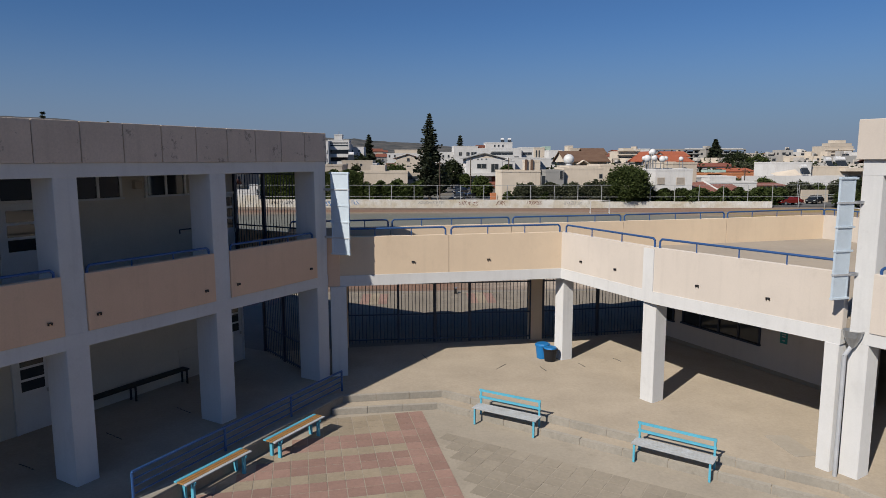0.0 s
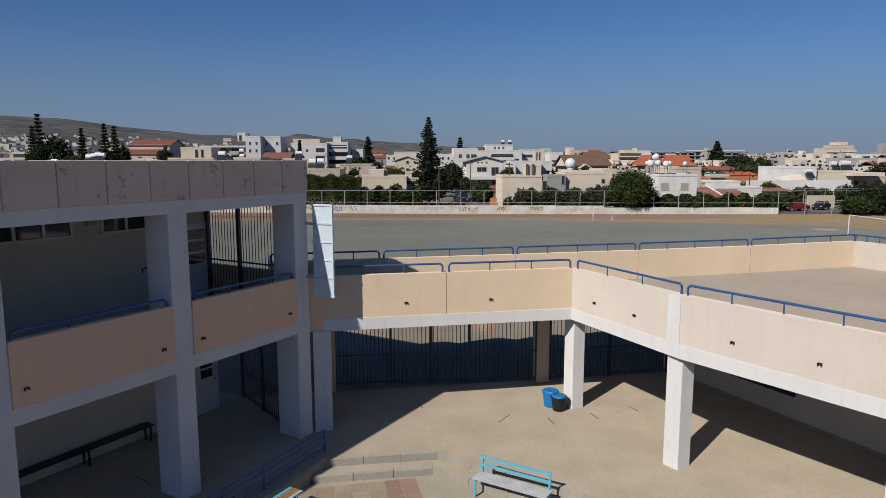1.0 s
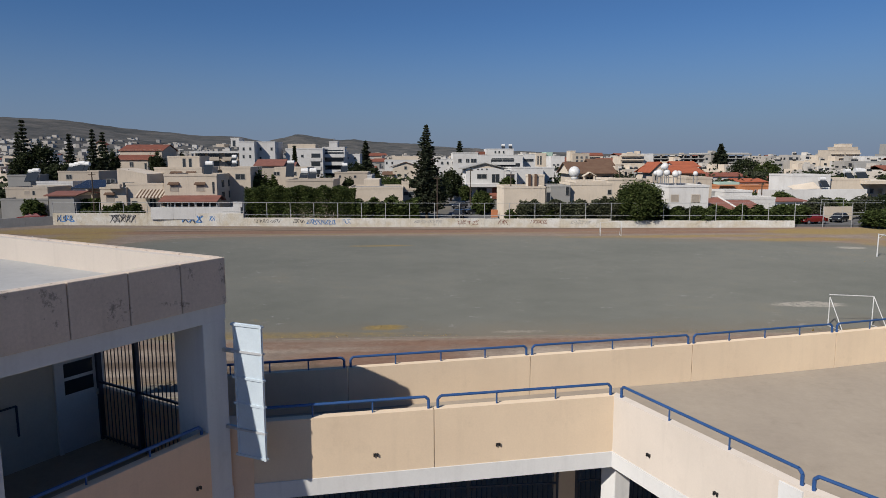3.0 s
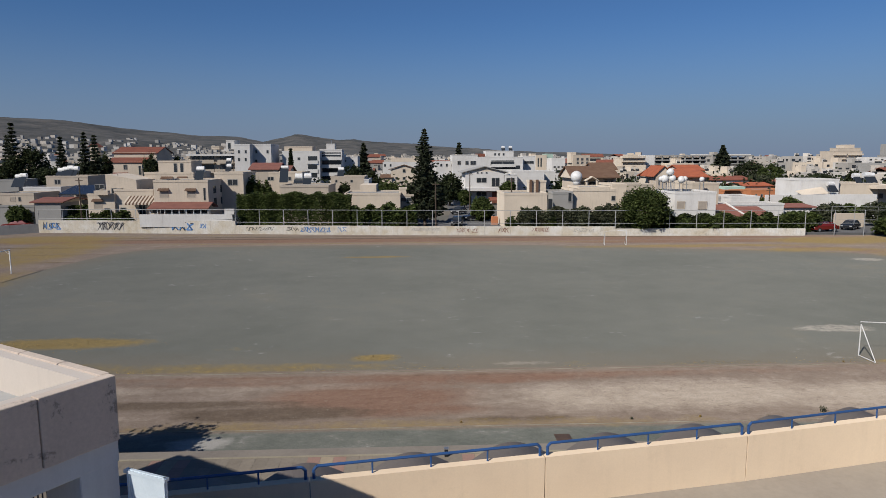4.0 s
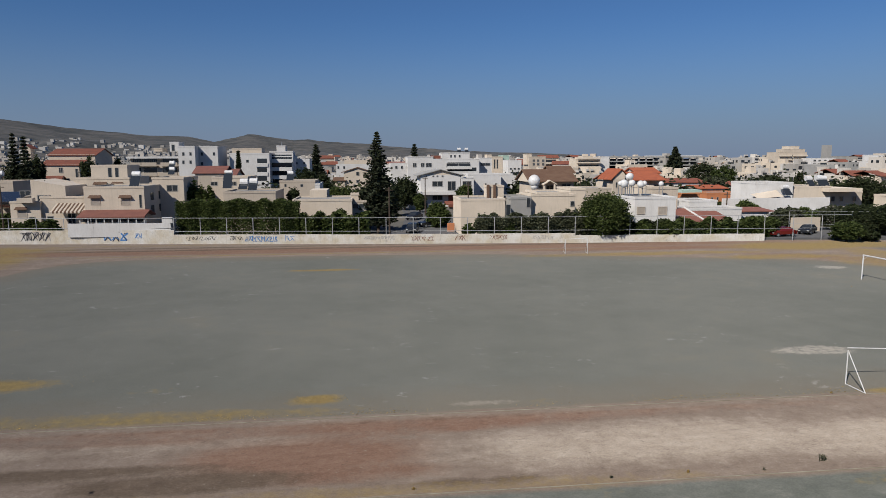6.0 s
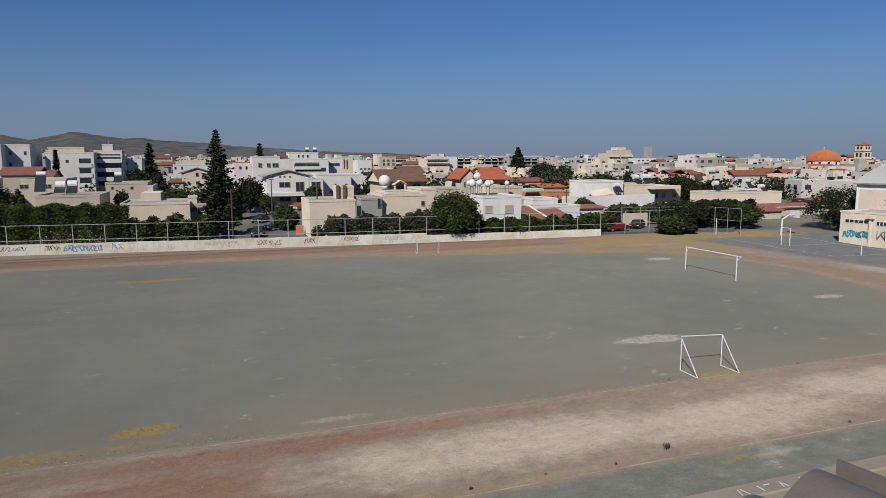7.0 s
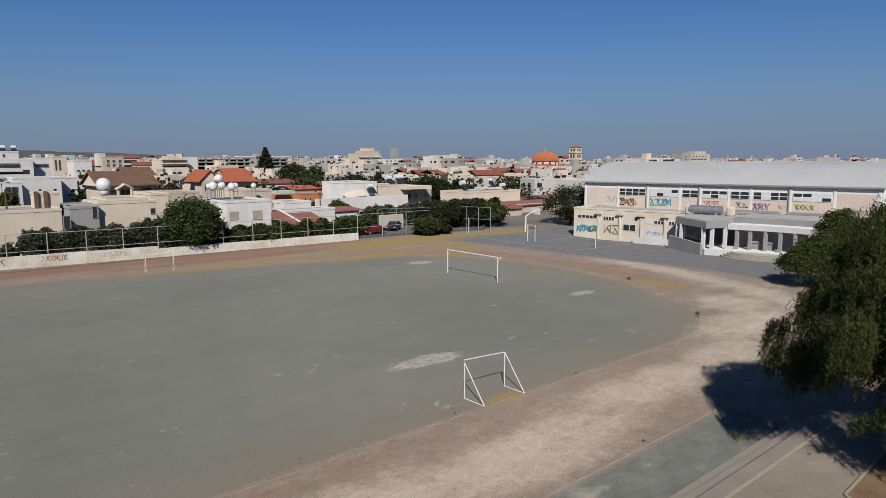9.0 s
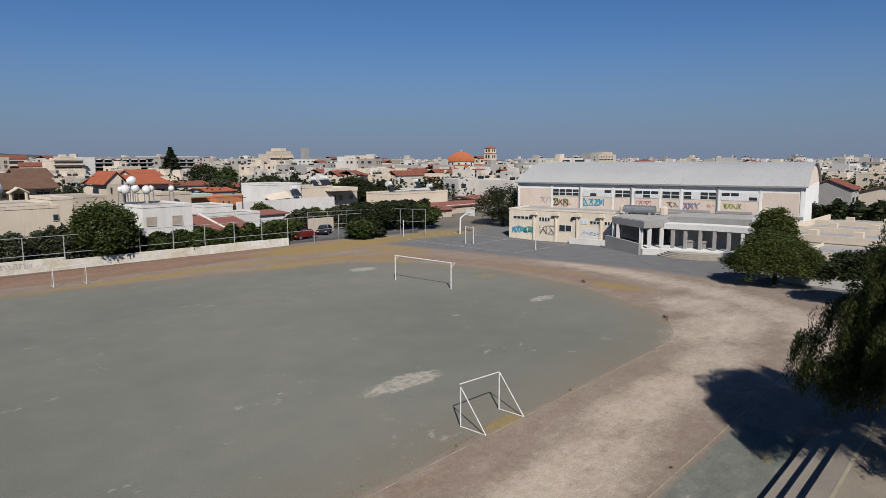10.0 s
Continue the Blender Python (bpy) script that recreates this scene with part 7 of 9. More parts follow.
balcony(h, Matrix.Identity(4), -63.91, -61.17, 208, 6.25, 1.5, H_PINK)
balcony(h, Matrix.Identity(4), -61, -56.95, 208, 6.24, 1.5, H_PINK)
balcony(h, Matrix.Identity(4), -55.98, -51.44, 208, 6.22, 1.5, H_PINK)
for x in (-62.79, -61.66, -58.92, -57.79):
    opening(h, x - 0.28, x + 0.28, 9.65, 10.62, 208)
block(h, "wall", -55.21, -52.71, 214, 220, 13, 15.47, H_WHITE)
opening(h, -54.72, -53.81, 13.13, 14.97, 213.98)
block(h, "wall", -59.62, -57.29, 214, 219, 13, 13.65, H_CREAM)
block(h, "wall", -50.77, -46.29, 206, 218, -1.6, 14.13, H_WHITE)
for x in (-49.4, -47.48):
    opening(h, x - 0.32, x + 0.32, 11.72, 12.68, 206)
for x in (-49.5, -47.57):
    opening(h, x - 0.32, x + 0.32, 9.46, 10.43, 206)
block(h, "wall", -47.27, -41.05, 210, 222, -1.6, 14.21, H_WHITE)
for x in (-45.37, -42.09):
    opening(h, x - 0.33, x + 0.33, 11.73, 12.72, 210)
for x in (-45.49,):
    opening(h, x - 0.33, x + 0.33, 8.94, 9.93, 210)
solar_heater(h, Matrix.Identity(4), -47.9, 190, 8.2, 0.55, 1.6)
solar_heater(h, Matrix.Identity(4), -46.85, 186, 6.94, 0.5, 1.4)
h = thing("apartment_block", (-31.38, 214, -1.4), "white apartment block with stacked glazed balconies", "apartment block")
block(h, "wall", -38.63, -27.35, 214, 229, -1.6, 12.26, H_WHITE)
block(h, "wall", -38.88, -30.26, 219, 228, 11, 13.69, H_CREAM)
for x in (-35.82, -33.63):
    opening(h, x - 0.42, x + 0.42, 9.72, 10.57, 213.98)
for x in (-35.91,):
    opening(h, x - 0.42, x + 0.42, 7.03, 8.04, 213.98)
balcony(h, Matrix.Identity(4), -31.17, -27.79, 214, 8.7, 0.25, H_WHITE)
balcony(h, Matrix.Identity(4), -31.25, -27.86, 214, 6.08, 0.25, H_WHITE)
balcony(h, Matrix.Identity(4), -31.33, -27.93, 214, 3.53, 0.25, H_WHITE)
block(h, "wall", -27.99, -21.15, 219, 231, -1.6, 11.42, H_WHITE)
balcony(h, Matrix.Identity(4), -27.78, -21.18, 219, 9.87, 2.4, H_WHITE)
balcony(h, Matrix.Identity(4), -27.85, -21.24, 219, 7.44, 2.4, H_WHITE)
balcony(h, Matrix.Identity(4), -27.92, -21.3, 219, 5.01, 2.4, H_WHITE)
balcony(h, Matrix.Identity(4), -27.98, -21.36, 219, 2.56, 2.4, H_WHITE)
block(h, "wall", -28.75, -21.65, 224, 230, 11, 12.87, H_WHITE)
block(h, "wall", -26.84, -24.16, 226, 230, 11, 14.67, H_WHITE)
part("antenna", Geo().tube((-25.44, 228, 14), (-25.44, 228, 16.14), 0.12, n=5), STEEL, h)
h = thing("villa", (-19.66, 228, -1.4), "small white cubic house", "house")
block(h, "wall", -21.96, -17.06, 228, 237, -1.6, 10.56, H_WHITE)
for x in (-21.07, -18.71):
    opening(h, x - 0.32, x + 0.32, 9.1, 9.82, 228)
for x in (-21.12, -18.76):
    opening(h, x - 0.32, x + 0.32, 6.74, 7.65, 228)
h = thing("villa", (8.39, 262, -1.4), "white house row behind the pine", "house")
block(h, "wall", -10.49, 9.45, 262, 271, -1.6, 8.69, H_WHITE)
block(h, "wall", -7.72, 4.22, 268, 277, -1.6, 10.15, H_CREAM)
block(h, "wall", 9.22, 16.68, 255, 264, -1.6, 9.08, H_WHITE)
for x in (-9.34, -7.29, 4.05, 11.29, 13.36, 15.43):
    opening(h, x - 0.36, x + 0.36, 7.21, 8.24, 254.9)
# parish hall
h = thing("parish_hall", (-90.6, 232, -1.4), "cream parish hall with stepped red tiled roofs", "church")
block(h, "wall", -97.82, -83.99, 235, 249, -1.6, 12.44, H_CREAM, rim=False)
roof_on(h, -97.83, -83.82, 235, 249, 12.25, 2.13, TILE_RED, "x", 0.4)
block(h, "wall", -95.06, -85.28, 226, 234, -1.6, 9.35, H_CREAM, rim=False)
roof_on(h, -95.76, -84.59, 226, 234, 9.18, 1.58, TILE_RED, "x", 0.4)
block(h, "wall", -93.26, -89.83, 222, 227, -1.6, 4.33, H_PINK, rim=False)
roof_on(h, -93.6, -89.48, 222, 227, 4.33, 1.68, TILE_RED, "x", 0.4)
opening(h, -91.06, -89.95, 6.86, 8.46, 225.9)
opening(h, -86.37, -85.68, 5.24, 8.09, 225.9)
opening(h, -89, -88.25, 3.48, 5.26, 225.9)
h = thing("bell_tower", (-106.68, 240, -1.4), "small cream arched belfry with a red cap", "tower")
block(h, "wall", -107.87, -105.28, 240, 242.5, -1.6, 14.38, H_CREAM, rim=False)
roof_on(h, -108.05, -105.1, 240, 243, 14.38, 1.3, TILE_RED, "y", 0.4)
opening(h, -107.12, -106.15, 11.94, 13.82, 239.9)
# low houses at the edge of the town
h = thing("bungalow", (-65.29, 128, -1.4), "long low white house with stepped flat roofs", "house")
block(h, "wall", -70.55, -63.39, 126, 134, -1.6, 4.07, H_PINK)
block(h, "wall", -69.63, -63.03, 134, 142, -1.6, 4.82, H_WHITE)
opening(h, -67.38, -66.44, 2.92, 3.68, 126, "shutter")
opening(h, -66, -65.52, 2.91, 3.67, 126)
block(h, "wall", -84.41, -79.75, 150, 158, -1.6, 5.74, H_GREY)
solar_heater(h, Matrix.Identity(4), -72.47, 138, 4.86, 0.4, 2.0)
solar_heater(h, Matrix.Identity(4), -71.65, 138, 4.85, 0.4, 2.2)
h = thing("bungalow", (-64.81, 140, -1.4), "beige house with a dark pergola and solar tanks", "house")
block(h, "wall", -68.74, -60.97, 140, 149, -1.6, 6.65, H_PINK)
block(h, "wall", -59.28, -55.8, 131, 137, -1.6, 4.22, H_PINK)
opening(h, -67.22, -66.06, 5.27, 6.22, 140)
opening(h, -55.5, -53.82, 4.78, 5.58, 131)
part("pergola_roof", Geo().add([(-59.87, 127, 4.05), (-54.27, 127, 4.05), (-54.27, 133, 5.35), (-59.87, 133, 5.35), (-59.87, 127, 3.9), (-54.27, 127, 3.9)], [(0, 1, 2, 3), (4, 5, 1, 0)]), CARPAINT_DARK, h, "dark sheet pergola roof")
solar_heater(h, Matrix.Identity(4), -67.24, 143, 6.23, 0.45, 1.7)
solar_heater(h, Matrix.Identity(4), -66.27, 143, 6.44, 0.45, 1.7)
solar_heater(h, Matrix.Identity(4), -65.41, 143, 6.66, 0.45, 1.7)
solar_heater(h, Matrix.Identity(4), -64.57, 143, 6.55, 0.45, 1.7)
solar_heater(h, Matrix.Identity(4), -67.33, 143, 5.15, 0.45, 1.7)
h = thing("shed", (-57.77, 120, -1.4), "grey shed with a dull red sheet roof", "shed")
block(h, "wall", -60.06, -55.95, 120, 126, -1.6, 3.19, H_GREY, rim=False)
roof_on(h, -60.24, -55.69, 120, 128, 3.2, 0.56, TILE_PINK, "x", 0.4)
block(h, "wall", -69.08, -61.28, 122, 127, -1.6, 2.29, H_GREY)
# white villas along the street
h = thing("villa", (18.77, 172, -1.4), "white modern villa with a grey curved gable and dark windows", "house")
block(h, "wall", 13.68, 23.15, 172, 184, 2.9, 6.84, H_WHITE, rim=False)
roof_on(h, 13.27, 23.56, 172, 184, 6.71, 1.47, H_GREY, "y", 0.6)
block(h, "terrace_band", 12.34, 25.15, 170.4, 184.4, 2.17, 2.98, H_WHITE, rim=False)
block(h, "wall", 13.87, 23.4, 172.5, 183.5, -1.6, 2.05, H_WHITE, rim=False)
block(h, "wall", 23.29, 26.46, 172, 181, -1.6, 5.99, H_WHITE)
opening(h, 16.42, 18.9, 4.1, 5.34, 171.95)
opening(h, 20.13, 22.07, 3.13, 5.32, 171.95)
opening(h, 23.7, 25.8, 2.7, 5.31, 171.95)
opening(h, 16.48, 18.98, 0.79, 1.9, 172.45)
for x in (15.05, 16.69, 17.65, 18.88):
    opening(h, x - 0.21, x + 0.21, 6.35, 6.69, 171.95)
part("door", Geo().box(20.34, 22.42, 172.38, 172.5, -0.9, 1.89), TILE_RED, h, "red painted double door")
part("porch_roof", gable_roof(Geo(), Matrix.Identity(4), 19.31, 22.79, 167, 171, 0.17, 0.6, 0.2), TILE_RED, h)
block(h, "stair_wall", 10.57, 14.32, 168, 169.2, -1.6, 0.56, H_WHITE, rim=False)
h = thing("villa", (30.52, 176, -1.4), "plain white cubic house with a tall blank side", "house")
block(h, "wall", 25.67, 33.88, 176, 185, -1.6, 6.71, H_WHITE)
block(h, "wall", 34.68, 37.59, 180, 189, -1.6, 6.6, H_WHITE)
opening(h, 29.8, 30.23, 3.9, 4.6, 175.98)
opening(h, 32.35, 32.93, 3.89, 4.59, 175.98)
h = thing("apartment_block", (33.75, 252, -1.4), "long white apartment block with shaded balcony bands", "apartment block")
block(h, "wall", 15.26, 24.48, 252, 266, -1.6, 11.3, H_WHITE)
block(h, "wall", 24.49, 41.17, 252, 266, -1.6, 10.46, H_WHITE)
block(h, "wall", 41.84, 46.46, 256, 268, -1.6, 10.83, H_WHITE)
block(h, "wall", 28.11, 38.4, 257, 266, 10, 12.74, H_WHITE)
block(h, "wall", 24.17, 27.26, 253, 259, 8, 11.89, TILE_RED, rim=False)
for x in (17.71, 20.58):
    opening(h, x - 0.61, x + 0.61, 7.84, 9.26, 251.9)
opening(h, 21.81, 23.87, 7.83, 9.26, 251.9)
balcony(h, Matrix.Identity(4), 29.24, 38.12, 252, 7.2, 2.2, H_WHITE)
opening(h, 29.21, 37.89, 7.58, 9.03, 251.9)
balcony(h, Matrix.Identity(4), 29.25, 40.42, 252, 5.36, 2.0, H_WHITE)
for x in (31.46, 32.93, 34.61):
    opening(h, x - 0.31, x + 0.31, 11.27, 12.1, 256.9)
opening(h, 42.27, 45.86, 8.13, 9.18, 255.9)
solar_heater(h, Matrix.Identity(4), 34.81, 260, 12.75, 0.5, 1.5)
solar_heater(h, Matrix.Identity(4), 37.58, 260, 12.75, 0.5, 1.5)
# houses in the middle distance
h = thing("apartment_block", (57.31, 292, -1.4), "beige and pale green flats", "apartment block")
block(h, "wall", 53.41, 58, 292, 302, -1.6, 11.4, H_CREAM)
block(h, "wall", 58.4, 61.08, 294, 304, -1.6, 11.88, GREENWASH)
for x in (54.37, 55.58):
    opening(h, x - 0.3, x + 0.3, 6.63, 10.44, 291.9)
h = thing("villa", (59.65, 275, -1.4), "white terraced house with small windows", "house")
block(h, "wall", 56.61, 62.08, 275, 285, -1.6, 9.97, H_WHITE)
for x in (57.79, 59.38, 60.98):
    opening(h, x - 0.46, x + 0.46, 6.37, 7.04, 274.9)
opening(h, 57.59, 61.72, 4.34, 5.48, 274.9)
h = thing("apartment_block", (79.83, 318, -1.4), "beige flats with three rows of dark windows", "apartment block")
block(h, "wall", 75.76, 83.73, 318, 330, -1.6, 11.47, H_PINK)
block(h, "wall", 75.15, 77.55, 320, 328, 8, 12.79, H_CREAM)
for x in (77.88, 80.01, 82.4):
    opening(h, x - 0.53, x + 0.53, 9.24, 10.41, 317.9)
for x in (77.92, 80.05, 82.45):
    opening(h, x - 0.53, x + 0.53, 7.54, 8.72, 317.9)
h = thing("apartment_block", (107.91, 330, -1.4), "white block with deep arched balconies", "apartment block")
block(h, "wall", 102.27, 114.24, 330, 342, -1.6, 10.1, H_CREAM)
block(h, "wall", 115.26, 120.04, 333, 343, -1.6, 11.44, H_WHITE)
block(h, "wall", 107.19, 112.28, 335, 343, 8, 11.75, H_CREAM)
opening(h, 103.09, 113.44, 8.3, 9.56, 329.9)
opening(h, 103.16, 113.51, 6.39, 7.65, 329.9)
block(h, "wall", 97.86, 104.18, 300, 310, -1.6, 6.64, H_CREAM)
for a in range(3):
    part("balcony_band", Geo().box(102.62, 114.05, 328.6, 330, 6.29 + a * 2.1, 6.97 + a * 2.1), H_CREAM, h)
h = thing("building_shell", (148.07, 345, -1.4), "bare grey concrete building shell with open floors", "building")
block(h, "slab", 123.9, 176.28, 345, 357, 11.05, 11.77, H_GREY, rim=False)
block(h, "slab", 124, 176.42, 345, 357, 8.91, 9.48, H_GREY, rim=False)
block(h, "slab", 124.08, 176.55, 345, 357, 6.91, 7.49, H_GREY, rim=False)
for i in range(14):
    part("pillar", Geo().box(124.49 + i * 3.96, 125.09 + i * 3.96, 345.5, 346.1, -1.5, 11.16), H_GREY, h)
part("core", Geo().box(124.49, 175.98, 353, 356, -1.5, 10.56), CARPAINT_DARK, h)
block(h, "wall", 148.61, 178.43, 352, 358, 11.76, 12.18, H_WHITE, rim=False)
# brown-roofed house
h = thing("villa", (38.45, 148, -1.4), "beige house with two brown tiled gables and a columned porch", "house")
block(h, "wall", 34.62, 43.5, 148, 159, -1.6, 6.67, H_PINK, rim=False)
roof_on(h, 33.92, 43.52, 146.5, 158.5, 6.02, 2.31, TILE_BROWN, "x", 0.4)
block(h, "wall", 40.21, 44.23, 152, 159, 5, 7.62, H_PINK, rim=False)
roof_on(h, 39.7, 44.44, 151.5, 158.5, 7.63, 1.4, TILE_BROWN, "x", 0.4)
opening(h, 40.66, 43.36, 7.14, 7.74, 151.9)
part("porch_gable", gable_roof(Geo(), Matrix.Identity(4), 36.45, 38.88, 145, 147, 5.48, 0.8, 0.15, "y"), H_CREAM, h)
part("porch_column", Geo().tube((36.57, 145.3, 1.0), (36.57, 145.3, 5.48), 0.22, n=10), H_CREAM, h)
part("porch_column", Geo().tube((38.71, 145.3, 1.0), (38.71, 145.3, 5.48), 0.22, n=10), H_CREAM, h)
opening(h, 37.59, 39.18, 3.51, 5.15, 147.9)
opening(h, 40.9, 42.82, 4.54, 5.36, 147.9)
opening(h, 36.05, 36.78, 4.45, 5.15, 147.9)
block(h, "terrace_wall", 31.53, 43, 143.5, 148.5, -1.6, 3.53, H_PINK, rim=False)
wt = thing("water_tank", (32.59, 138, 2.23), "round white water tank on a thin stand", "water tank", "rooftop tanks")
part("sphere", Geo().ball((32.59, 138, 6.38), 1.15), WHITEMETAL, wt, smooth=True)
part("stand", Geo().tube((32.59, 138, 1.0), (32.59, 138, 5.33), 0.12, n=8), STEEL, wt)
wt = thing("water_tank", (32.62, 138, 1.61), "round white water tank on a thin stand", "water tank", "rooftop tanks")
part("sphere", Geo().ball((32.62, 138, 5.31), 0.7), WHITEMETAL, wt, smooth=True)
part("stand", Geo().tube((32.62, 138, 1.0), (32.62, 138, 4.71), 0.12, n=8), STEEL, wt)
# low cream houses behind the olive trees
h = thing("bungalow", (18.43, 113.5, -1.4), "low cream house with a blank garden wall and chimney block", "house")
block(h, "wall", 15.18, 21.92, 113.5, 122.5, -1.6, 4.31, H_CREAM)
block(h, "wall", 20.16, 22.84, 119, 122, 3, 6.07, H_CREAM)
part("chimney_pipe", Geo().box(20.06, 20.46, 118.6, 118.98, 3.5, 6.44), TILE_BROWN, h)
part("chimney_pipe", Geo().box(21.11, 21.51, 118.6, 118.98, 3.5, 6.44), TILE_BROWN, h)
h = thing("bungalow", (25.17, 116, -1.4), "grey rendered house side with a dark doorway", "house")
block(h, "wall", 23.34, 26.59, 116, 125, -1.6, 4.3, H_GREY)
opening(h, 25.8, 26.43, 2.95, 4.47, 115.95)
opening(h, 22.02, 22.85, 1.91, 3.66, 113.5)
h = thing("bungalow", (29.97, 117, -1.4), "low cream flat-roofed house", "house")
block(h, "wall", 26.82, 33.95, 117, 125, -1.6, 4.68, H_CREAM)
block(h, "wall", 35.35, 37.89, 124, 132, -1.6, 5.24, H_CREAM)
opening(h, 33.14, 33.81, 3.02, 3.84, 116.95)
# white house with roller shutters and the tanks behind it
h = thing("bungalow", (43.25, 109.5, -1.4), "white low house with beige roller shutters", "house")
block(h, "wall", 40.69, 47.06, 109.5, 117.5, -1.6, 4.56, H_WHITE)
opening(h, 41, 42.26, 2.23, 3.36, 109.45, "shutter")
opening(h, 44.28, 45.69, 2.11, 3.36, 109.45, "shutter")
block(h, "wall", 46.94, 51.42, 118, 123, 2, 5.59, H_PINK)
block(h, "wall", 46.57, 48.99, 122, 128, 1, 5.71, H_CREAM)
tk = thing("rooftop_tank", (41.46, 116, 2.6), "round white rooftop water tank on steel legs", "water tank", "rooftop tanks")
part("tank", Geo().ball((41.46, 116, 6.54), 0.66), WHITEMETAL, tk, smooth=True)
for d in (-0.3, 0.3):
    part("leg", Geo().tube((41.46 + d, 116, 2.0), (41.46 + d, 116, 5.88), 0.06, n=5), STEEL, tk)
tk = thing("rooftop_tank", (42.4, 116, 2.6), "round white rooftop water tank on steel legs", "water tank", "rooftop tanks")
part("tank", Geo().ball((42.4, 116, 7.68), 0.59), WHITEMETAL, tk, smooth=True)
for d in (-0.3, 0.3):
    part("leg", Geo().tube((42.4 + d, 116, 2.0), (42.4 + d, 116, 7.08), 0.06, n=5), STEEL, tk)
tk = thing("rooftop_tank", (42.76, 116, 2.6), "round white rooftop water tank on steel legs", "water tank", "rooftop tanks")
part("tank", Geo().ball((42.76, 116, 6.64), 0.56), WHITEMETAL, tk, smooth=True)
for d in (-0.3, 0.3):
    part("leg", Geo().tube((42.76 + d, 116, 2.0), (42.76 + d, 116, 6.08), 0.06, n=5), STEEL, tk)
tk = thing("rooftop_tank", (40.9, 116, 2.6), "round white rooftop water tank on steel legs", "water tank", "rooftop tanks")
part("tank", Geo().ball((40.9, 116, 6.56), 0.42), WHITEMETAL, tk, smooth=True)
for d in (-0.3, 0.3):
    part("leg", Geo().tube((40.9 + d, 116, 2.0), (40.9 + d, 116, 6.14), 0.06, n=5), STEEL, tk)
tk = thing("rooftop_tank", (44.23, 116, 2.6), "round white rooftop water tank on steel legs", "water tank", "rooftop tanks")
part("tank", Geo().ball((44.23, 116, 6.44), 0.59), WHITEMETAL, tk, smooth=True)
for d in (-0.3, 0.3):
    part("leg", Geo().tube((44.23 + d, 116, 2.0), (44.23 + d, 116, 5.85), 0.06, n=5), STEEL, tk)
tk = thing("rooftop_tank", (44.83, 116, 2.6), "round white rooftop water tank on steel legs", "water tank", "rooftop tanks")
part("tank", Geo().ball((44.83, 116, 6.57), 0.42), WHITEMETAL, tk, smooth=True)
for d in (-0.3, 0.3):
    part("leg", Geo().tube((44.83 + d, 116, 2.0), (44.83 + d, 116, 6.15), 0.06, n=5), STEEL, tk)
tk = thing("rooftop_tank", (47.61, 116, 2.6), "round white rooftop water tank on steel legs", "water tank", "rooftop tanks")
part("tank", Geo().ball((47.61, 116, 6.47), 0.42), WHITEMETAL, tk, smooth=True)
for d in (-0.3, 0.3):
    part("leg", Geo().tube((47.61 + d, 116, 2.0), (47.61 + d, 116, 6.05), 0.06, n=5), STEEL, tk)
tk = thing("rooftop_tank", (42.11, 116, 2.6), "round white rooftop water tank on steel legs", "water tank", "rooftop tanks")
part("tank", Geo().ball((42.11, 116, 7.61), 0.42), WHITEMETAL, tk, smooth=True)
for d in (-0.3, 0.3):
    part("leg", Geo().tube((42.11 + d, 116, 2.0), (42.11 + d, 116, 7.19), 0.06, n=5), STEEL, tk)
h = thing("villa", (62.46, 160, -1.4), "cream house with bright red tiled roofs", "house")
block(h, "wall", 56.64, 68.31, 160, 172, -1.6, 5.94, H_CREAM, rim=False)
roof_on(h, 56.25, 67.68, 158, 171, 5.79, 1.65, ROOF_ORANGE, "x", 0.4)
block(h, "wall", 64.01, 68.88, 164, 172, 6, 7.12, H_CREAM, rim=False)
roof_on(h, 63.67, 69.12, 164, 172, 7.13, 1.27, ROOF_ORANGE, "x", 0.4)
block(h, "wall", 55.36, 58.32, 157, 161, -1.6, 5.94, H_PINK, rim=False)
roof_on(h, 55.06, 59.16, 157, 165, 5.95, 2.36, ROOF_ORANGE, "y", 0.4)
opening(h, 57.92, 58.37, 5.64, 6.71, 156.9)
opening(h, 55.88, 56.2, 4.13, 5.3, 156.9)
opening(h, 65.99, 67.64, 3.23, 4.66, 159.9)
h = thing("bungalow", (43.39, 135, -1.4), "long beige terrace wall of a flat-roofed house", "house")
block(h, "wall", 38.45, 46.66, 135, 143, -1.6, 4.81, H_PINK)
block(h, "wall", 28.05, 33.23, 118, 126, -1.6, 5.01, H_CREAM)
opening(h, 39.99, 41.65, 2.49, 3.92, 134.9)
h = thing("bungalow", (51.46, 112, -1.4), "low house with dull red lean-to roofs", "house")
block(h, "wall", 48.02, 53.31, 112, 118.5, -1.6, 0.86, H_WHITE, rim=False)
part("lean_to_roof", Geo().add([(47.71, 111.4, 0.85), (52.96, 111.4, 0.85), (52.96, 118.5, 2.35), (47.71, 118.5, 2.35), (47.71, 111.4, 0.65), (52.96, 111.4, 0.65), (52.96, 118.5, 2.15), (47.71, 118.5, 2.15)], [(0, 1, 2, 3), (4, 5, 1, 0), (7, 6, 5, 4), (0, 3, 7, 4), (1, 5, 6, 2)]), TILE_PINK, h, "dull red sheet lean-to roof")
block(h, "wall", 53.49, 58.73, 112, 118.5, -1.6, 0.4, H_WHITE, rim=False)
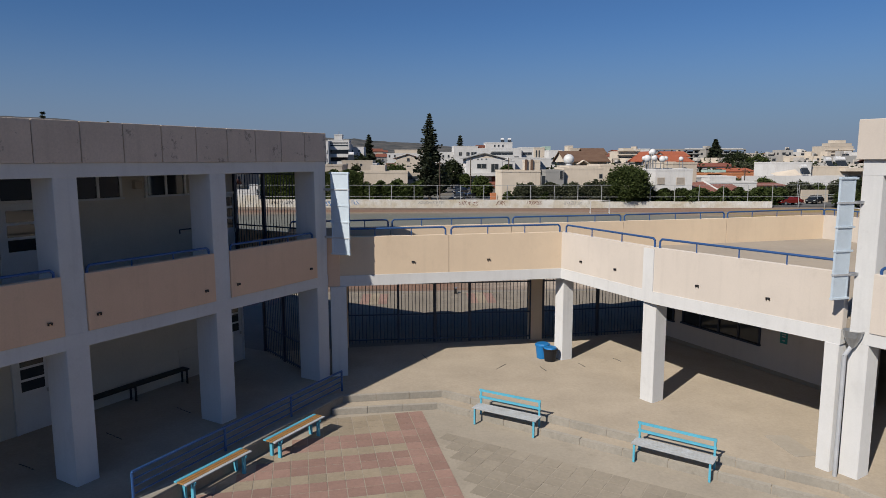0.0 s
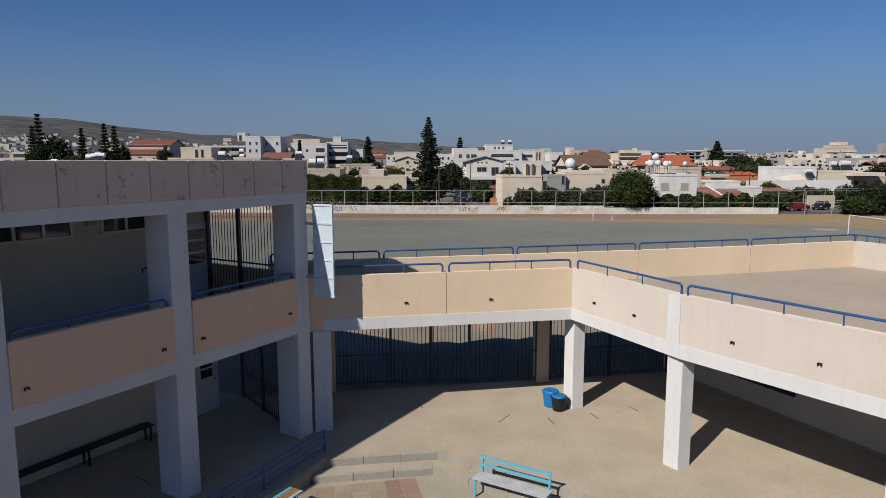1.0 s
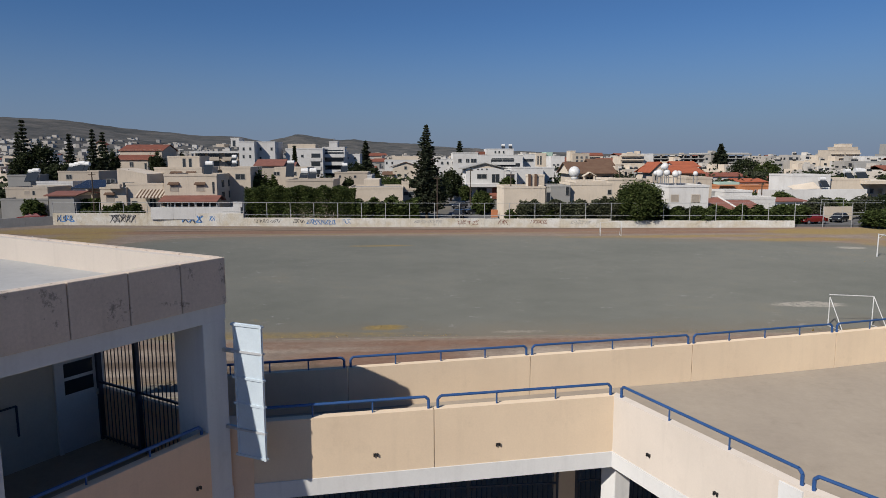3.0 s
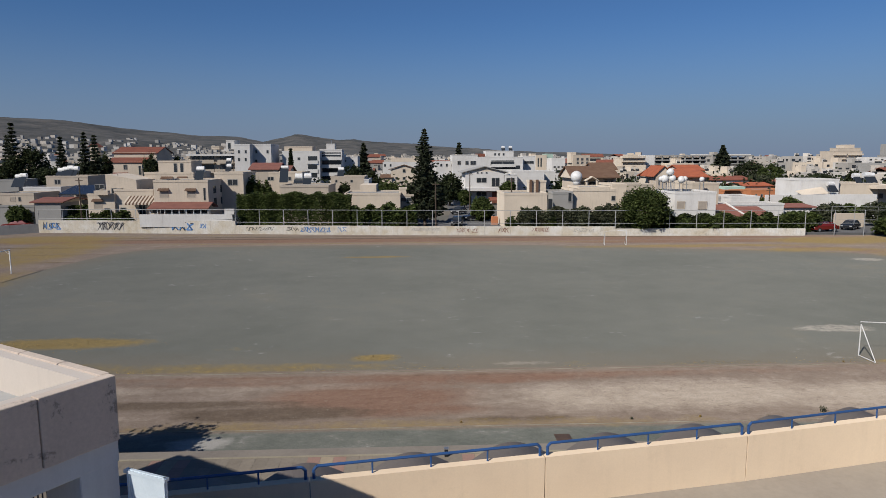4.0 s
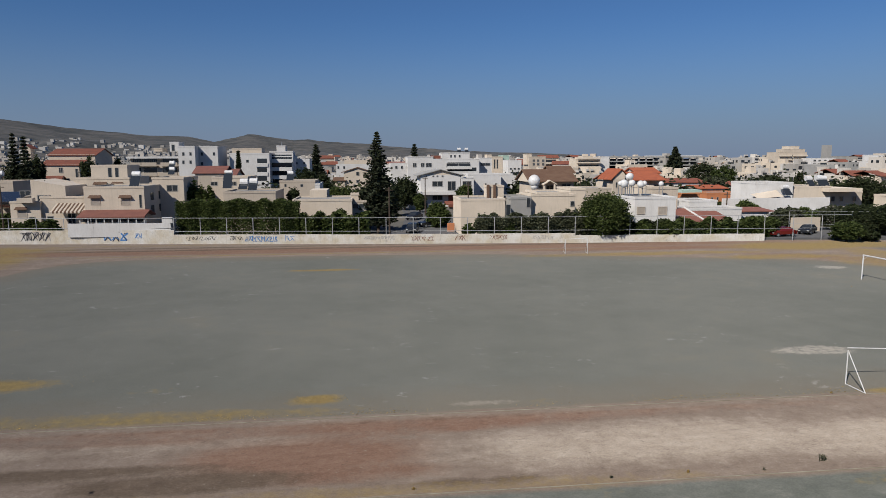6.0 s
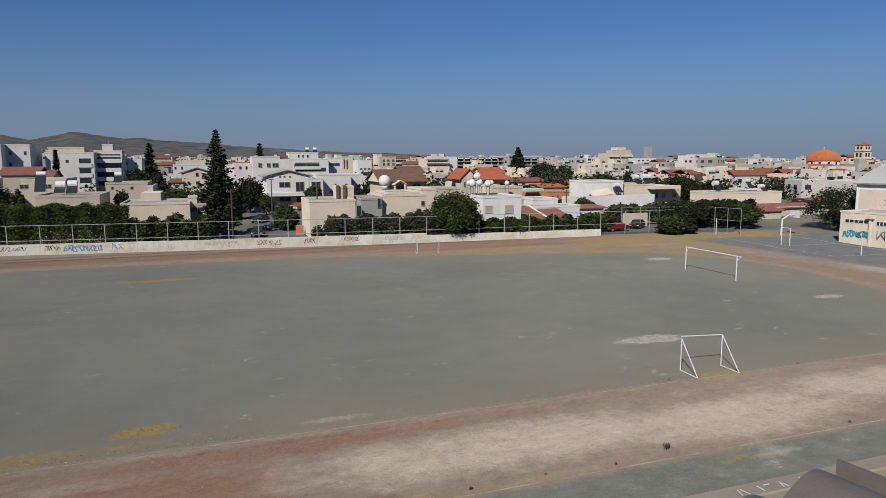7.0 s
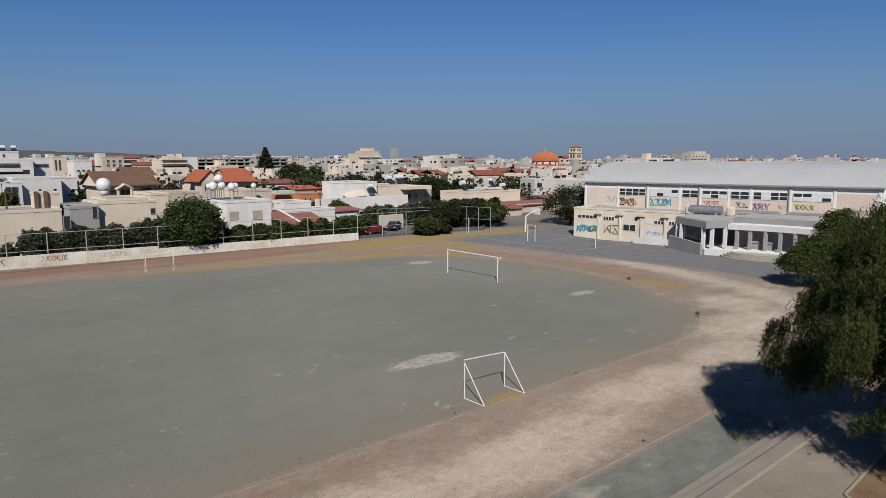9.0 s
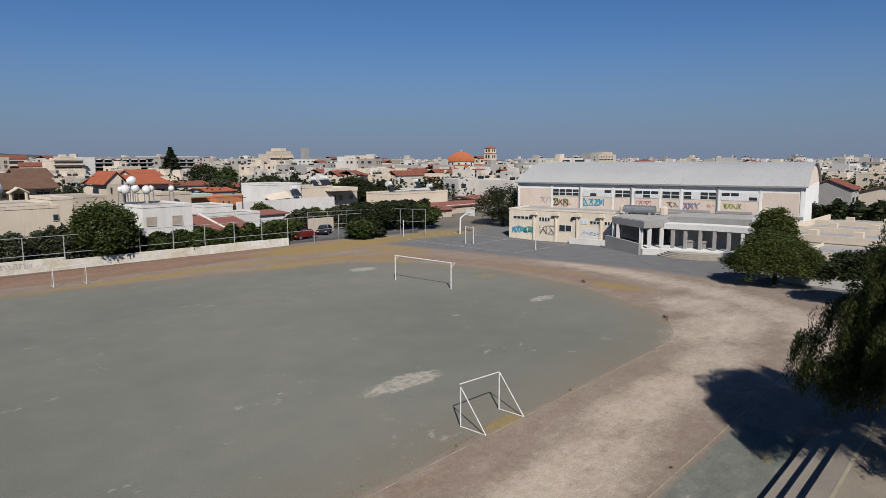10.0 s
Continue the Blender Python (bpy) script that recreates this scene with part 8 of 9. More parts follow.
part("lean_to_roof", Geo().add([(53.13, 111.4, 0.39), (58.34, 111.4, 0.39), (58.34, 118.5, 1.89), (53.13, 118.5, 1.89), (53.13, 111.4, 0.19), (58.34, 111.4, 0.19), (58.34, 118.5, 1.69), (53.13, 118.5, 1.69)], [(0, 1, 2, 3), (4, 5, 1, 0), (7, 6, 5, 4), (0, 3, 7, 4), (1, 5, 6, 2)]), TILE_PINK, h, "dull red sheet lean-to roof")
part("ridge_wall", Geo().add([(52.85, 111.2, 0.05), (53.15, 111.2, 0.05), (53.15, 111.2, 0.9), (52.85, 111.2, 0.9), (52.85, 119, 0.05), (53.15, 119, 0.05), (53.15, 119, 2.6), (52.85, 119, 2.6)], [(0, 1, 2, 3), (5, 4, 7, 6), (4, 0, 3, 7), (1, 5, 6, 2), (3, 2, 6, 7)]), H_WHITE, h)
h = thing("bungalow", (59.06, 122, -1.4), "white flat-roofed house with grey roof decks", "house")
block(h, "wall", 52.27, 63.8, 120, 125, -1.6, 2.01, H_WHITE)
block(h, "wall", 58.07, 63.25, 127, 134, -1.6, 2.85, H_WHITE)
block(h, "wall", 61.42, 64.81, 124, 127, 1, 1.81, CONCRETE)
block(h, "wall", 58.06, 60.42, 131, 137, -1.6, 2.58, CONCRETE)
h = thing("bungalow", (66.7, 122, -1.4), "low house with a dark red sheet roof", "house")
block(h, "wall", 63.85, 70, 122, 129, -1.6, 1.48, H_WHITE, rim=False)
roof_on(h, 63.64, 70.34, 122, 131, 1.5, 0.32, TILE_PINK, "x", 0.4)
h = thing("villa", (75.5, 150, -1.4), "orange rendered house with red tile roofs", "house")
block(h, "wall", 68.01, 72.02, 150, 158, -1.6, 2.89, H_ORANGE)
block(h, "wall", 74.75, 83.52, 152, 160, -1.6, 2.85, H_ORANGE)
block(h, "canopy", 65.98, 70.32, 146, 149, 3.45, 3.98, GREENWASH, rim=False)
for x in (68.76, 70.52, 74.77, 76.02, 80.55):
    opening(h, x - 0.23, x + 0.23, 1.37, 2.19, 149.9)
roof_on(h, 79.85, 86.54, 165, 174, 3.41, 0.7, ROOF_ORANGE, "x", 0.4)
block(h, "wall", 80.12, 86.26, 165, 174, -1.6, 3.4, H_WHITE, rim=False)
h = thing("bungalow", (80.56, 176, -1.4), "long low house with a red tile roof", "house")
block(h, "wall", 76.78, 86.55, 176, 185, -1.6, 4.5, H_WHITE, rim=False)
roof_on(h, 76.52, 86.85, 176, 186, 4.5, 0.87, TILE_RED, "x", 0.4)
block(h, "wall", 99.71, 105.73, 190, 198, -1.6, 3.13, H_PINK, rim=False)
roof_on(h, 99.37, 106.09, 190, 199, 3.14, 0.95, TILE_RED, "x", 0.4)
h = thing("villa", (88.25, 139, -1.4), "long white flat-roofed house with a deep overhang", "house")
block(h, "wall", 77.84, 85.77, 139, 148, -1.6, 5.46, H_WHITE)
block(h, "wall", 86.48, 94.67, 140, 149, -1.6, 4.59, H_CREAM)
block(h, "wall", 95.45, 102.49, 141, 150, -1.6, 3.41, H_PINK)
block(h, "overhang", 92.76, 100.07, 138, 148, 3.73, 4.43, H_CREAM, rim=False)
for x in (95.97, 97.85, 100.74):
    opening(h, x - 0.46, x + 0.46, 1.59, 2.71, 140.9)
solar_heater(h, Matrix.Identity(4), 91.75, 143, 4.46, 0.5, 1.8)
solar_heater(h, Matrix.Identity(4), 94, 143, 4.38, 0.6, 2.0)
solar_heater(h, Matrix.Identity(4), 94.92, 143, 4.35, 0.5, 2.0)
solar_heater(h, Matrix.Identity(4), 83.32, 138, 3.19, 0.45, 1.6)
part("awning", Geo().add([(76.81, 136.5, 2.68), (82.22, 136.5, 2.98), (82.22, 139, 4.18), (76.81, 139, 3.38)], [(0, 1, 2, 3), (3, 2, 1, 0)]), H_CREAM, h)
h = thing("garden_wall", (78.96, 132, -1.4), "white garden wall before the long house", "wall")
block(h, "wall", 67.14, 88.69, 132, 132.4, -1.6, 3.01, H_WHITE, rim=False)
h = thing("garden_wall", (68.21, 112, -1.4), "beige retaining wall by the street corner", "wall")
block(h, "wall", 68.98, 73.76, 114, 114.5, -1.6, 0.95, H_PINK, rim=False)
h = thing("bungalow", (112.66, 131, -1.4), "pale flat-roofed house behind the yard", "house")
block(h, "wall", 104.35, 121.76, 131, 140, -1.6, 2.88, H_CREAM)
block(h, "wall", 118.11, 123.07, 138, 143, 3, 3.17, H_WHITE)
solar_heater(h, Matrix.Identity(4), 111.29, 140, 3.09, 0.6, 1.6)
solar_heater(h, Matrix.Identity(4), 122.27, 142, 3.32, 0.5, 1.8)
solar_heater(h, Matrix.Identity(4), 118.74, 134, 2.73, 0.5, 1.4)
h = thing("bungalow", (114.84, 122, -1.4), "low houses with brown tile roofs behind the yard", "house")
block(h, "wall", 108.36, 125.34, 122, 130, -1.6, 0.39, H_PINK, rim=False)
roof_on(h, 108, 126.2, 122, 133, 0.29, 0.48, TILE_PINK, "x", 0.4)
block(h, "wall", 103.91, 108.3, 118, 122, -1.6, 0.12, H_PINK, rim=False)
roof_on(h, 103.4, 108.66, 118, 124, 0.16, 0.57, TILE_PINK, "x", 0.4)
block(h, "wall", 143.15, 153.27, 140, 148, -1.6, -0.22, H_PINK, rim=False)
roof_on(h, 142.66, 154.33, 140, 149, -0.2, 0.6, TILE_PINK, "x", 0.4)
h = thing("villa", (209.26, 205, -1.4), "yellow house with a red tile roof and balconies", "house")
block(h, "wall", 199.28, 216.47, 205, 215, -1.6, 2.4, H_CREAM, rim=False)
roof_on(h, 198.62, 217.21, 205, 215, 2.41, 1.2, TILE_RED, "x", 0.4)
for x in (202.2, 209.14, 213.43):
    opening(h, x - 0.85, x + 0.85, 0.19, 1.35, 204.9)
block(h, "wall", 222.98, 234.69, 212, 222, -1.6, 1.93, H_CREAM)
balcony(h, Matrix.Identity(4), 222.98, 234.71, 212, -1.22, 1.5, H_CREAM)
balcony(h, Matrix.Identity(4), 222.98, 234.73, 212, -3.9, 1.5, H_CREAM)
# high blocks on the skyline
h = thing("apartment_tower", (282.74, 430, -1.4), "tall beige apartment tower with banded balconies", "apartment block")
block(h, "wall", 273.46, 293.05, 430, 444, -1.6, 14.4, H_PINK)
block(h, "wall", 282.93, 290.17, 434, 442, 14.4, 18.49, H_CREAM)
block(h, "wall", 278.84, 293.8, 433, 442, 14.4, 16.44, H_PINK)
opening(h, 274.25, 280.3, 11.8, 12.82, 429.9)
opening(h, 282.73, 290.9, 11.8, 12.84, 429.9)
opening(h, 274.16, 280.21, 9.72, 10.77, 429.9)
opening(h, 282.64, 290.82, 9.69, 10.76, 429.9)
opening(h, 274.06, 280.12, 7.65, 8.72, 429.9)
opening(h, 282.55, 290.73, 7.58, 8.67, 429.9)
opening(h, 273.97, 280.03, 5.57, 6.66, 429.9)
opening(h, 282.46, 290.64, 5.46, 6.59, 429.9)
opening(h, 273.88, 279.94, 3.49, 4.6, 429.9)
opening(h, 282.37, 290.55, 3.35, 4.5, 429.9)
for i in range(6):
    part("balcony_band", Geo().box(273.46, 281.69, 428.6, 430, 11.8 - i * 2.55, 12.9 - i * 2.55), H_CREAM, h)
    part("balcony_band", Geo().box(283.25, 293.05, 428.6, 430, 11.8 - i * 2.55, 12.9 - i * 2.55), H_CREAM, h)
h = thing("glass_tower", (657.91, 900, -1.4), "slim dark glass tower far away", "tower")
block(h, "wall", 654.86, 662.09, 900, 912, 0, 29.38, H_GREY, rim=False)
h = thing("apartment_block", (301.41, 420, -1.4), "white and grey flats on the skyline", "apartment block")
block(h, "wall", 289.58, 306.58, 420, 432, -1.6, 10.4, H_WHITE)
block(h, "wall", 307.64, 318.64, 424, 436, -1.6, 11.61, H_GREY)
for x in (291.92, 295.37, 299.36, 302.9, 306.47, 310.6):
    opening(h, x - 0.86, x + 0.86, 8.5, 9.53, 419.9)
for x in (291.84, 295.29, 299.28, 302.82, 306.39, 310.53):
    opening(h, x - 0.86, x + 0.86, 6.43, 7.46, 419.9)
h = thing("apartment_tower", (332.69, 400, -1.4), "cream high flats with recessed balconies", "apartment block")
block(h, "wall", 319.23, 329.51, 400, 412, -1.6, 12.33, H_WHITE)
block(h, "wall", 329.71, 344.9, 404, 416, -1.6, 13.19, H_CREAM)
block(h, "wall", 341.24, 349.9, 400, 412, -1.6, 11.93, H_WHITE)
block(h, "wall", 303.02, 315.4, 395, 407, -1.6, 8.35, H_WHITE)
for x in (321.17, 323.86, 335.97, 338.22, 342.76, 346.22):
    opening(h, x - 0.69, x + 0.69, 10.32, 11.51, 399.8)
for x in (321.11, 323.8, 335.92, 338.17, 342.71, 346.17):
    opening(h, x - 0.69, x + 0.69, 8.2, 9.39, 399.8)
for x in (321.05, 323.75, 335.86, 338.11, 342.66, 346.12):
    opening(h, x - 0.69, x + 0.69, 6.08, 7.27, 399.8)
for x in (320.99, 323.69, 335.81, 338.06, 342.61, 346.07):
    opening(h, x - 0.69, x + 0.69, 3.95, 5.14, 399.8)
h = thing("apartment_tower", (516.43, 300, -1.4), "pale grey stone hotel block far behind the hall", "apartment block")
block(h, "wall", 495.04, 508.44, 300, 309, 2, 15.25, H_GREY)
block(h, "wall", 510.28, 542.91, 302, 312, 2, 13.93, H_PINK)
block(h, "wall", 521.8, 540.32, 304, 310, 8, 16.14, H_PINK)
for x in (500.52, 512.15, 517.11, 522.14, 527.23, 532.39):
    opening(h, x - 1.05, x + 1.05, 11.47, 12.54, 299.8)
for x in (500.64, 512.29, 517.25, 522.28, 527.37, 532.54):
    opening(h, x - 1.05, x + 1.05, 9.28, 10.35, 299.8)

# houses beyond the low annex
h, m = house("villa", "house with a red hipped tile roof and a shaded veranda", 171.5, 180.0, 57.5, 9, 3.6, H_GREY, "gable", TILE_RED, 2.1, 2, 1, zbase=-2.0, win=(2.6, 1.4))
house("villa", "cream house with a brown gable roof", 143, 153, 43.5, 8, 4.3, H_CREAM, "gable", TILE_BROWN, 1.3, 2, 1, zbase=-2.0, axis="x")
house("apartment_block", "pale cream block with a flat roof", 232, 246, 52, 15, 5.8, H_CREAM, cols=3, floors=2, category="apartment block")
h, m = house("apartment_block", "white apartment block near the sea", 416, 428, 100, 9, 8.6, H_PINK, cols=3, floors=4, zbase=-3.0, category="apartment block")

# church with its dome and bell tower
ch = thing("domed_church", (342.7, 312, -2), "cream church with a large orange tiled dome", "church")
part("nave", Geo().box(322, 372, 308, 328, -2, 3.6), H_CREAM, ch)
part("nave_roof", gable_roof(Geo(), Matrix.Identity(4), 322, 372, 308, 328, 3.6, 3.4, 0.6), ROOF_ORANGE, ch)
for x in (331, 354):
    part("transept", Geo().box(x - 6, x + 6, 296, 309, -2, 3.4), H_WHITE, ch)
    part("transept_roof", gable_roof(Geo(), Matrix.Identity(4), x - 6, x + 6, 296, 312, 3.4, 3.6, 0.5, "y"), ROOF_ORANGE, ch)
    part("transept_gable", Geo().add([(x - 6, 295.98, 3.2), (x + 6, 295.98, 3.2), (x, 295.98, 6.7)], [(0, 1, 2)]), H_WHITE, ch)
    part("window", Geo().box(x - 1.0, x + 1.0, 295.9, 296.0, 0.2, 3.4), DARKGLASS, ch)
part("drum", Geo().tube((342.7, 312, 4.0), (342.7, 312, 9.0), 8.7, n=24), H_WHITE, ch)
dg = Geo()
for k in range(7):
    a0, a1 = radians(90 / 7 * k), radians(90 / 7 * (k + 1))
    dg.tube((342.7, 312, 8.9 + 6.3 * math.sin(a0)), (342.7, 312, 8.9 + 6.3 * math.sin(a1)), 9.3 * math.cos(a0), 9.3 * math.cos(a1) + 0.01, 28, False)
part("dome", dg, DOME, ch, "large orange tiled dome", smooth=True)
part("cross", Geo().box(342.6, 342.8, 311.9, 312.1, 15.1, 16.8).box(342.1, 343.3, 311.9, 312.1, 16.0, 16.2), WHITEMETAL, ch)
for k in range(12):
    a = 6.283 * k / 12
    part("window", Geo().box(-0.05, 0.08, -0.6, 0.6, 6.0, 8.2, frame_m((342.7 + 8.7 * math.cos(a), 312 + 8.7 * math.sin(a)), (math.cos(a), math.sin(a)))), DARKGLASS, ch)
tw = thing("church_tower", (358.8, 300, -2), "square cream church bell tower with orange bands", "tower")
for k, (z0, z1, hw) in enumerate(((-2, 4.2, 3.2), (4.5, 9.4, 3.1), (9.7, 14.0, 3.0), (14.3, 17.6, 2.8))):
    stage = part("stage", Geo().box(358.8 - hw, 358.8 + hw, 300 - hw, 300 + hw, z0, z1), H_CREAM, tw)
    part("band", Geo().box(358.8 - hw - 0.3, 358.8 + hw + 0.3, 300 - hw - 0.3, 300 + hw + 0.3, z1, z1 + 0.3), ROOF_ORANGE, tw)
    for dx in (-1.1, 1.1):
        part("opening", Geo().box(358.8 + dx - 0.6, 358.8 + dx + 0.6, 300 - hw - 0.05, 300 - hw + 0.05, z0 + (z1 - z0) * 0.3, z1 - 0.7), DARKGLASS, stage)
        part("opening", Geo().box(358.8 - hw - 0.05, 358.8 - hw + 0.05, 300 + dx - 0.6, 300 + dx + 0.6, z0 + (z1 - z0) * 0.3, z1 - 0.7), DARKGLASS, stage)
part("cap", Geo().tube((358.8, 300, 17.9), (358.8, 300, 19.5), 3.7, 0.2, 4), ROOF_ORANGE, tw)


# ---- parked cars and street ----
structure("road_street", Geo().prism([(3, 111.5), (17, 110.5), (19, 125), (15, 150), (14, 240), (8, 240), (9, 150), (7, 128)], -1.45, -0.95), ASPHALT, "grey asphalt street running away between the houses", "road")
structure("road_corner", Geo().prism([(59, 107), (84, 104.5), (98, 118), (96, 122), (62, 112)], -1.8, -1.28), ASPHALT, "asphalt street corner beyond the fence", "road")


def car(x, y, z, yaw, paint, label):
    ob = new("parked_car")
    tagged(ob, label, "car", "parked cars")
    L, W = 4.2, 1.72
    prof = [(-2.1, 0.35), (-2.1, 0.72), (-1.95, 0.85), (-1.0, 0.95), (-0.45, 1.40), (1.0, 1.44), (1.65, 0.98), (2.08, 0.92), (2.12, 0.40)]
    body = Geo()
    n = len(prof)
    vs = []
    for s in (-1, 1):
        for px, pz in prof:
            inset = 0.0 if pz < 1.0 else 0.17
            vs.append((px, s * (W / 2 - inset), pz))
    body.add(vs, [tuple(range(n)), tuple(range(2 * n - 1, n - 1, -1))] + [(i, n + i, n + (i + 1) % n, (i + 1) % n) for i in range(n)])
    part("body", body, paint, ob, bevel=0.03)
    for s in (-1, 1):
        part("side_glass", Geo().add([(-0.75, s * (W / 2 - 0.07), 1.0), (1.3, s * (W / 2 - 0.07), 1.02), (0.9, s * (W / 2 - 0.155), 1.36), (-0.42, s * (W / 2 - 0.155), 1.34)], [(0, 1, 2, 3)]), DARKGLASS, ob)
        for px in (-1.3, 1.3):
            wl = part("wheel", Geo().tube((px, s * (W / 2 - 0.2), 0.32), (px, s * (W / 2 + 0.01), 0.32), 0.32, n=14), RUBBER, ob)
            part("rim", Geo().tube((px, s * (W / 2 + 0.01), 0.32), (px, s * (W / 2 + 0.02), 0.32), 0.2, n=10), STEEL, wl)
    part("windscreen", Geo().add([(-0.98, -0.68, 0.98), (-0.98, 0.68, 0.98), (-0.5, 0.6, 1.37), (-0.5, -0.6, 1.37)], [(0, 1, 2, 3)]), DARKGLASS, ob)
    part("rear_glass", Geo().add([(1.62, -0.68, 1.02), (1.62, 0.68, 1.02), (1.06, 0.6, 1.42), (1.06, -0.6, 1.42)], [(0, 1, 2, 3)]), DARKGLASS, ob)
    for s in (-0.62, 0.62):
        part("headlight", Geo().box(-2.13, -2.06, s - 0.16, s + 0.16, 0.60, 0.72), LINEWHITE, ob)
    ob.matrix_basis = pose(x, y, z, 0, 0, yaw)
    return ob


car(11.8, 127, -0.95, 25, CARPAINT_DARK, "dark saloon car parked in the street")
car(10.0, 141, -0.95, 60, CARPAINT_DARK, "dark car parked further up the street")
car(8.2, 119, -0.95, 80, CARPAINT_DARK, "dark car parked by the fence")
car(63.4, 108.3, -1.28, 8, CARPAINT_RED, "dark red car parked behind the fence")
car(-63, 120.0, -1.2, 8, CARPAINT_RED, "dark red car parked beside the boundary wall")
car(69.5, 111.0, -1.28, 40, CARPAINT_DARK, "dark car parked beyond the fence")
for k, (x, y, c, lab) in enumerate(((14.3, 118.6, H_ORANGE, "orange street box by the fence"), (16.1, 118.4, H_WHITE, "white street cabinet by the fence"))):
    ob = thing("street_cabinet", (x, y, -0.95), lab, "cabinet")
    part("body", Geo().box(x - 0.55, x + 0.55, y - 0.3, y + 0.3, -0.95, 0.45 - 0.2 * k), c, ob, bevel=0.04)
    part("plinth", Geo().box(x - 0.6, x + 0.6, y - 0.35, y + 0.35, -1.0, -0.85), CONCRETE, ob)


def pole(x, y, z0, z1):
    ob = thing("utility_pole", (x, y, z0), "thin wooden utility pole", "pole", "utility poles")
    part("shaft", Geo().tube((x, y, z0 - 0.2), (x, y, z1), 0.14, 0.09, 7), BARK, ob)
    part("crossarm", Geo().box(x - 0.6, x + 0.6, y - 0.05, y + 0.05, z1 - 0.5, z1 - 0.4), BARK, ob)


for x, y, z1 in ((4.6, 118, 6.2), (17.2, 119.5, 6.8), (12.9, 150, 7.0), (-53, 120.5, 7.0), (-49.2, 126, 7.4), (64.5, 126, 4.6), (45.5, 150, 6.5)):
    pole(x, y, -1.0, z1)

# ---- trees of the neighbourhood ----
conifer("norfolk_pine", "tall tapering Norfolk pine with layered dark boughs", 2.9, 122.5, -1.0, 4.2, 15.9, LEAF_PINE, 36, 5, 0.06, 0.32)
conifer("cypress_tree", "tall dark evergreen far among the houses", 157.5, 340, -1, 6.2, 17.4, LEAF_PINE, 26, 6, 0.15, 1.0)
for k, (x, y, r, h) in enumerate(((-92.0, 170, 2.6, 19.5), (-91.5, 190, 2.6, 17.0), (-83.5, 186, 3.0, 18.0), (-79.5, 183, 2.6, 17.2), (-99, 180, 3, 17))):
    conifer("pine_tree", "tall dark ragged pine behind the houses", x, y, -1.0, r, h, LEAF_PINE, 20, 20 + k, 0.1, 0.55, "pines behind the houses")
conifer("cypress_tree", "slim dark cypress beside the white flats", -33.5, 200, -1, 1.3, 14.0, LEAF_DARK, 24, 12, -0.3, 0.5)
conifer("pine_tree", "tall dark pine among the far houses", -17.5, 260, -1, 4.2, 17.0, LEAF_PINE, 20, 27, 0.1, 0.7)
conifer("pine_tree", "dark pine on the skyline", 21, 300, -1, 4.5, 18.0, LEAF_PINE, 16, 28, 0.0, 0.8)
GARDEN_WEST = (
    (-89.09, 172, 3.85, 14.33, LEAF_DARK, 4200),
    (-91.45, 168, 3.12, 11.34, LEAF_DARK, 3600),
    (-85.24, 190, 3.61, 11.29, LEAF_DARK, 3200),
    (-83.12, 195, 2.6, 12.78, LEAF_DARK, 3000),
    (-80.76, 222, 2.92, 12.78, LEAF_DARK, 2400),
    (-81.02, 245, 2.11, 12.73, LEAF_DARK, 1600),
    (-79.1, 160, 3.58, 9.5, LEAF_DARK, 2600),
    (-63.14, 121, 1.98, 3.89, LEAF_GREEN, 1800),
    (-55.4, 122, 2.24, 2.21, LEAF_GREEN, 1500),
    (-49.24, 118.5, 1.95, 2.47, LEAF_GREEN, 1600),
    (-45.12, 118.5, 1.31, 2.71, LEAF_GREEN, 1200),
    (-62.75, 130, 1.91, 3.53, LEAF_DARK, 1500),
    (-27.62, 130, 1.96, 8.46, LEAF_GREEN, 1800),
    (-24.76, 128, 1.21, 7.63, LEAF_GREEN, 1000),
    (-16.14, 205, 4.06, 8.95, LEAF_DARK, 2800),
)
GARDEN_MIDDLE = (
    (-10.96, 200, 2.38, 7.89, LEAF_DARK, 1800),
    (-3.78, 138, 3.31, 6.78, LEAF_GREEN, 2800),
    (-11.54, 133, 1.32, 6.9, LEAF_DARK, 1200),
    (-8.5, 116, 1.23, 4.09, LEAF_GREEN, 900),
    (-2.93, 115.5, 1.75, 4.62, LEAF_GREEN, 1500),
    (9.48, 165, 3.26, 7.55, LEAF_DARK, 2600),
    (6.3, 150, 2.06, 6.41, LEAF_DARK, 1800),
    (12.46, 158, 1.62, 4.24, LEAF_GREEN, 1200),
    (13, 126, 2.16, 4.62, LEAF_GREEN, 2400),
    (21.36, 152, 2.05, 6.63, LEAF_GREEN, 1800),
)
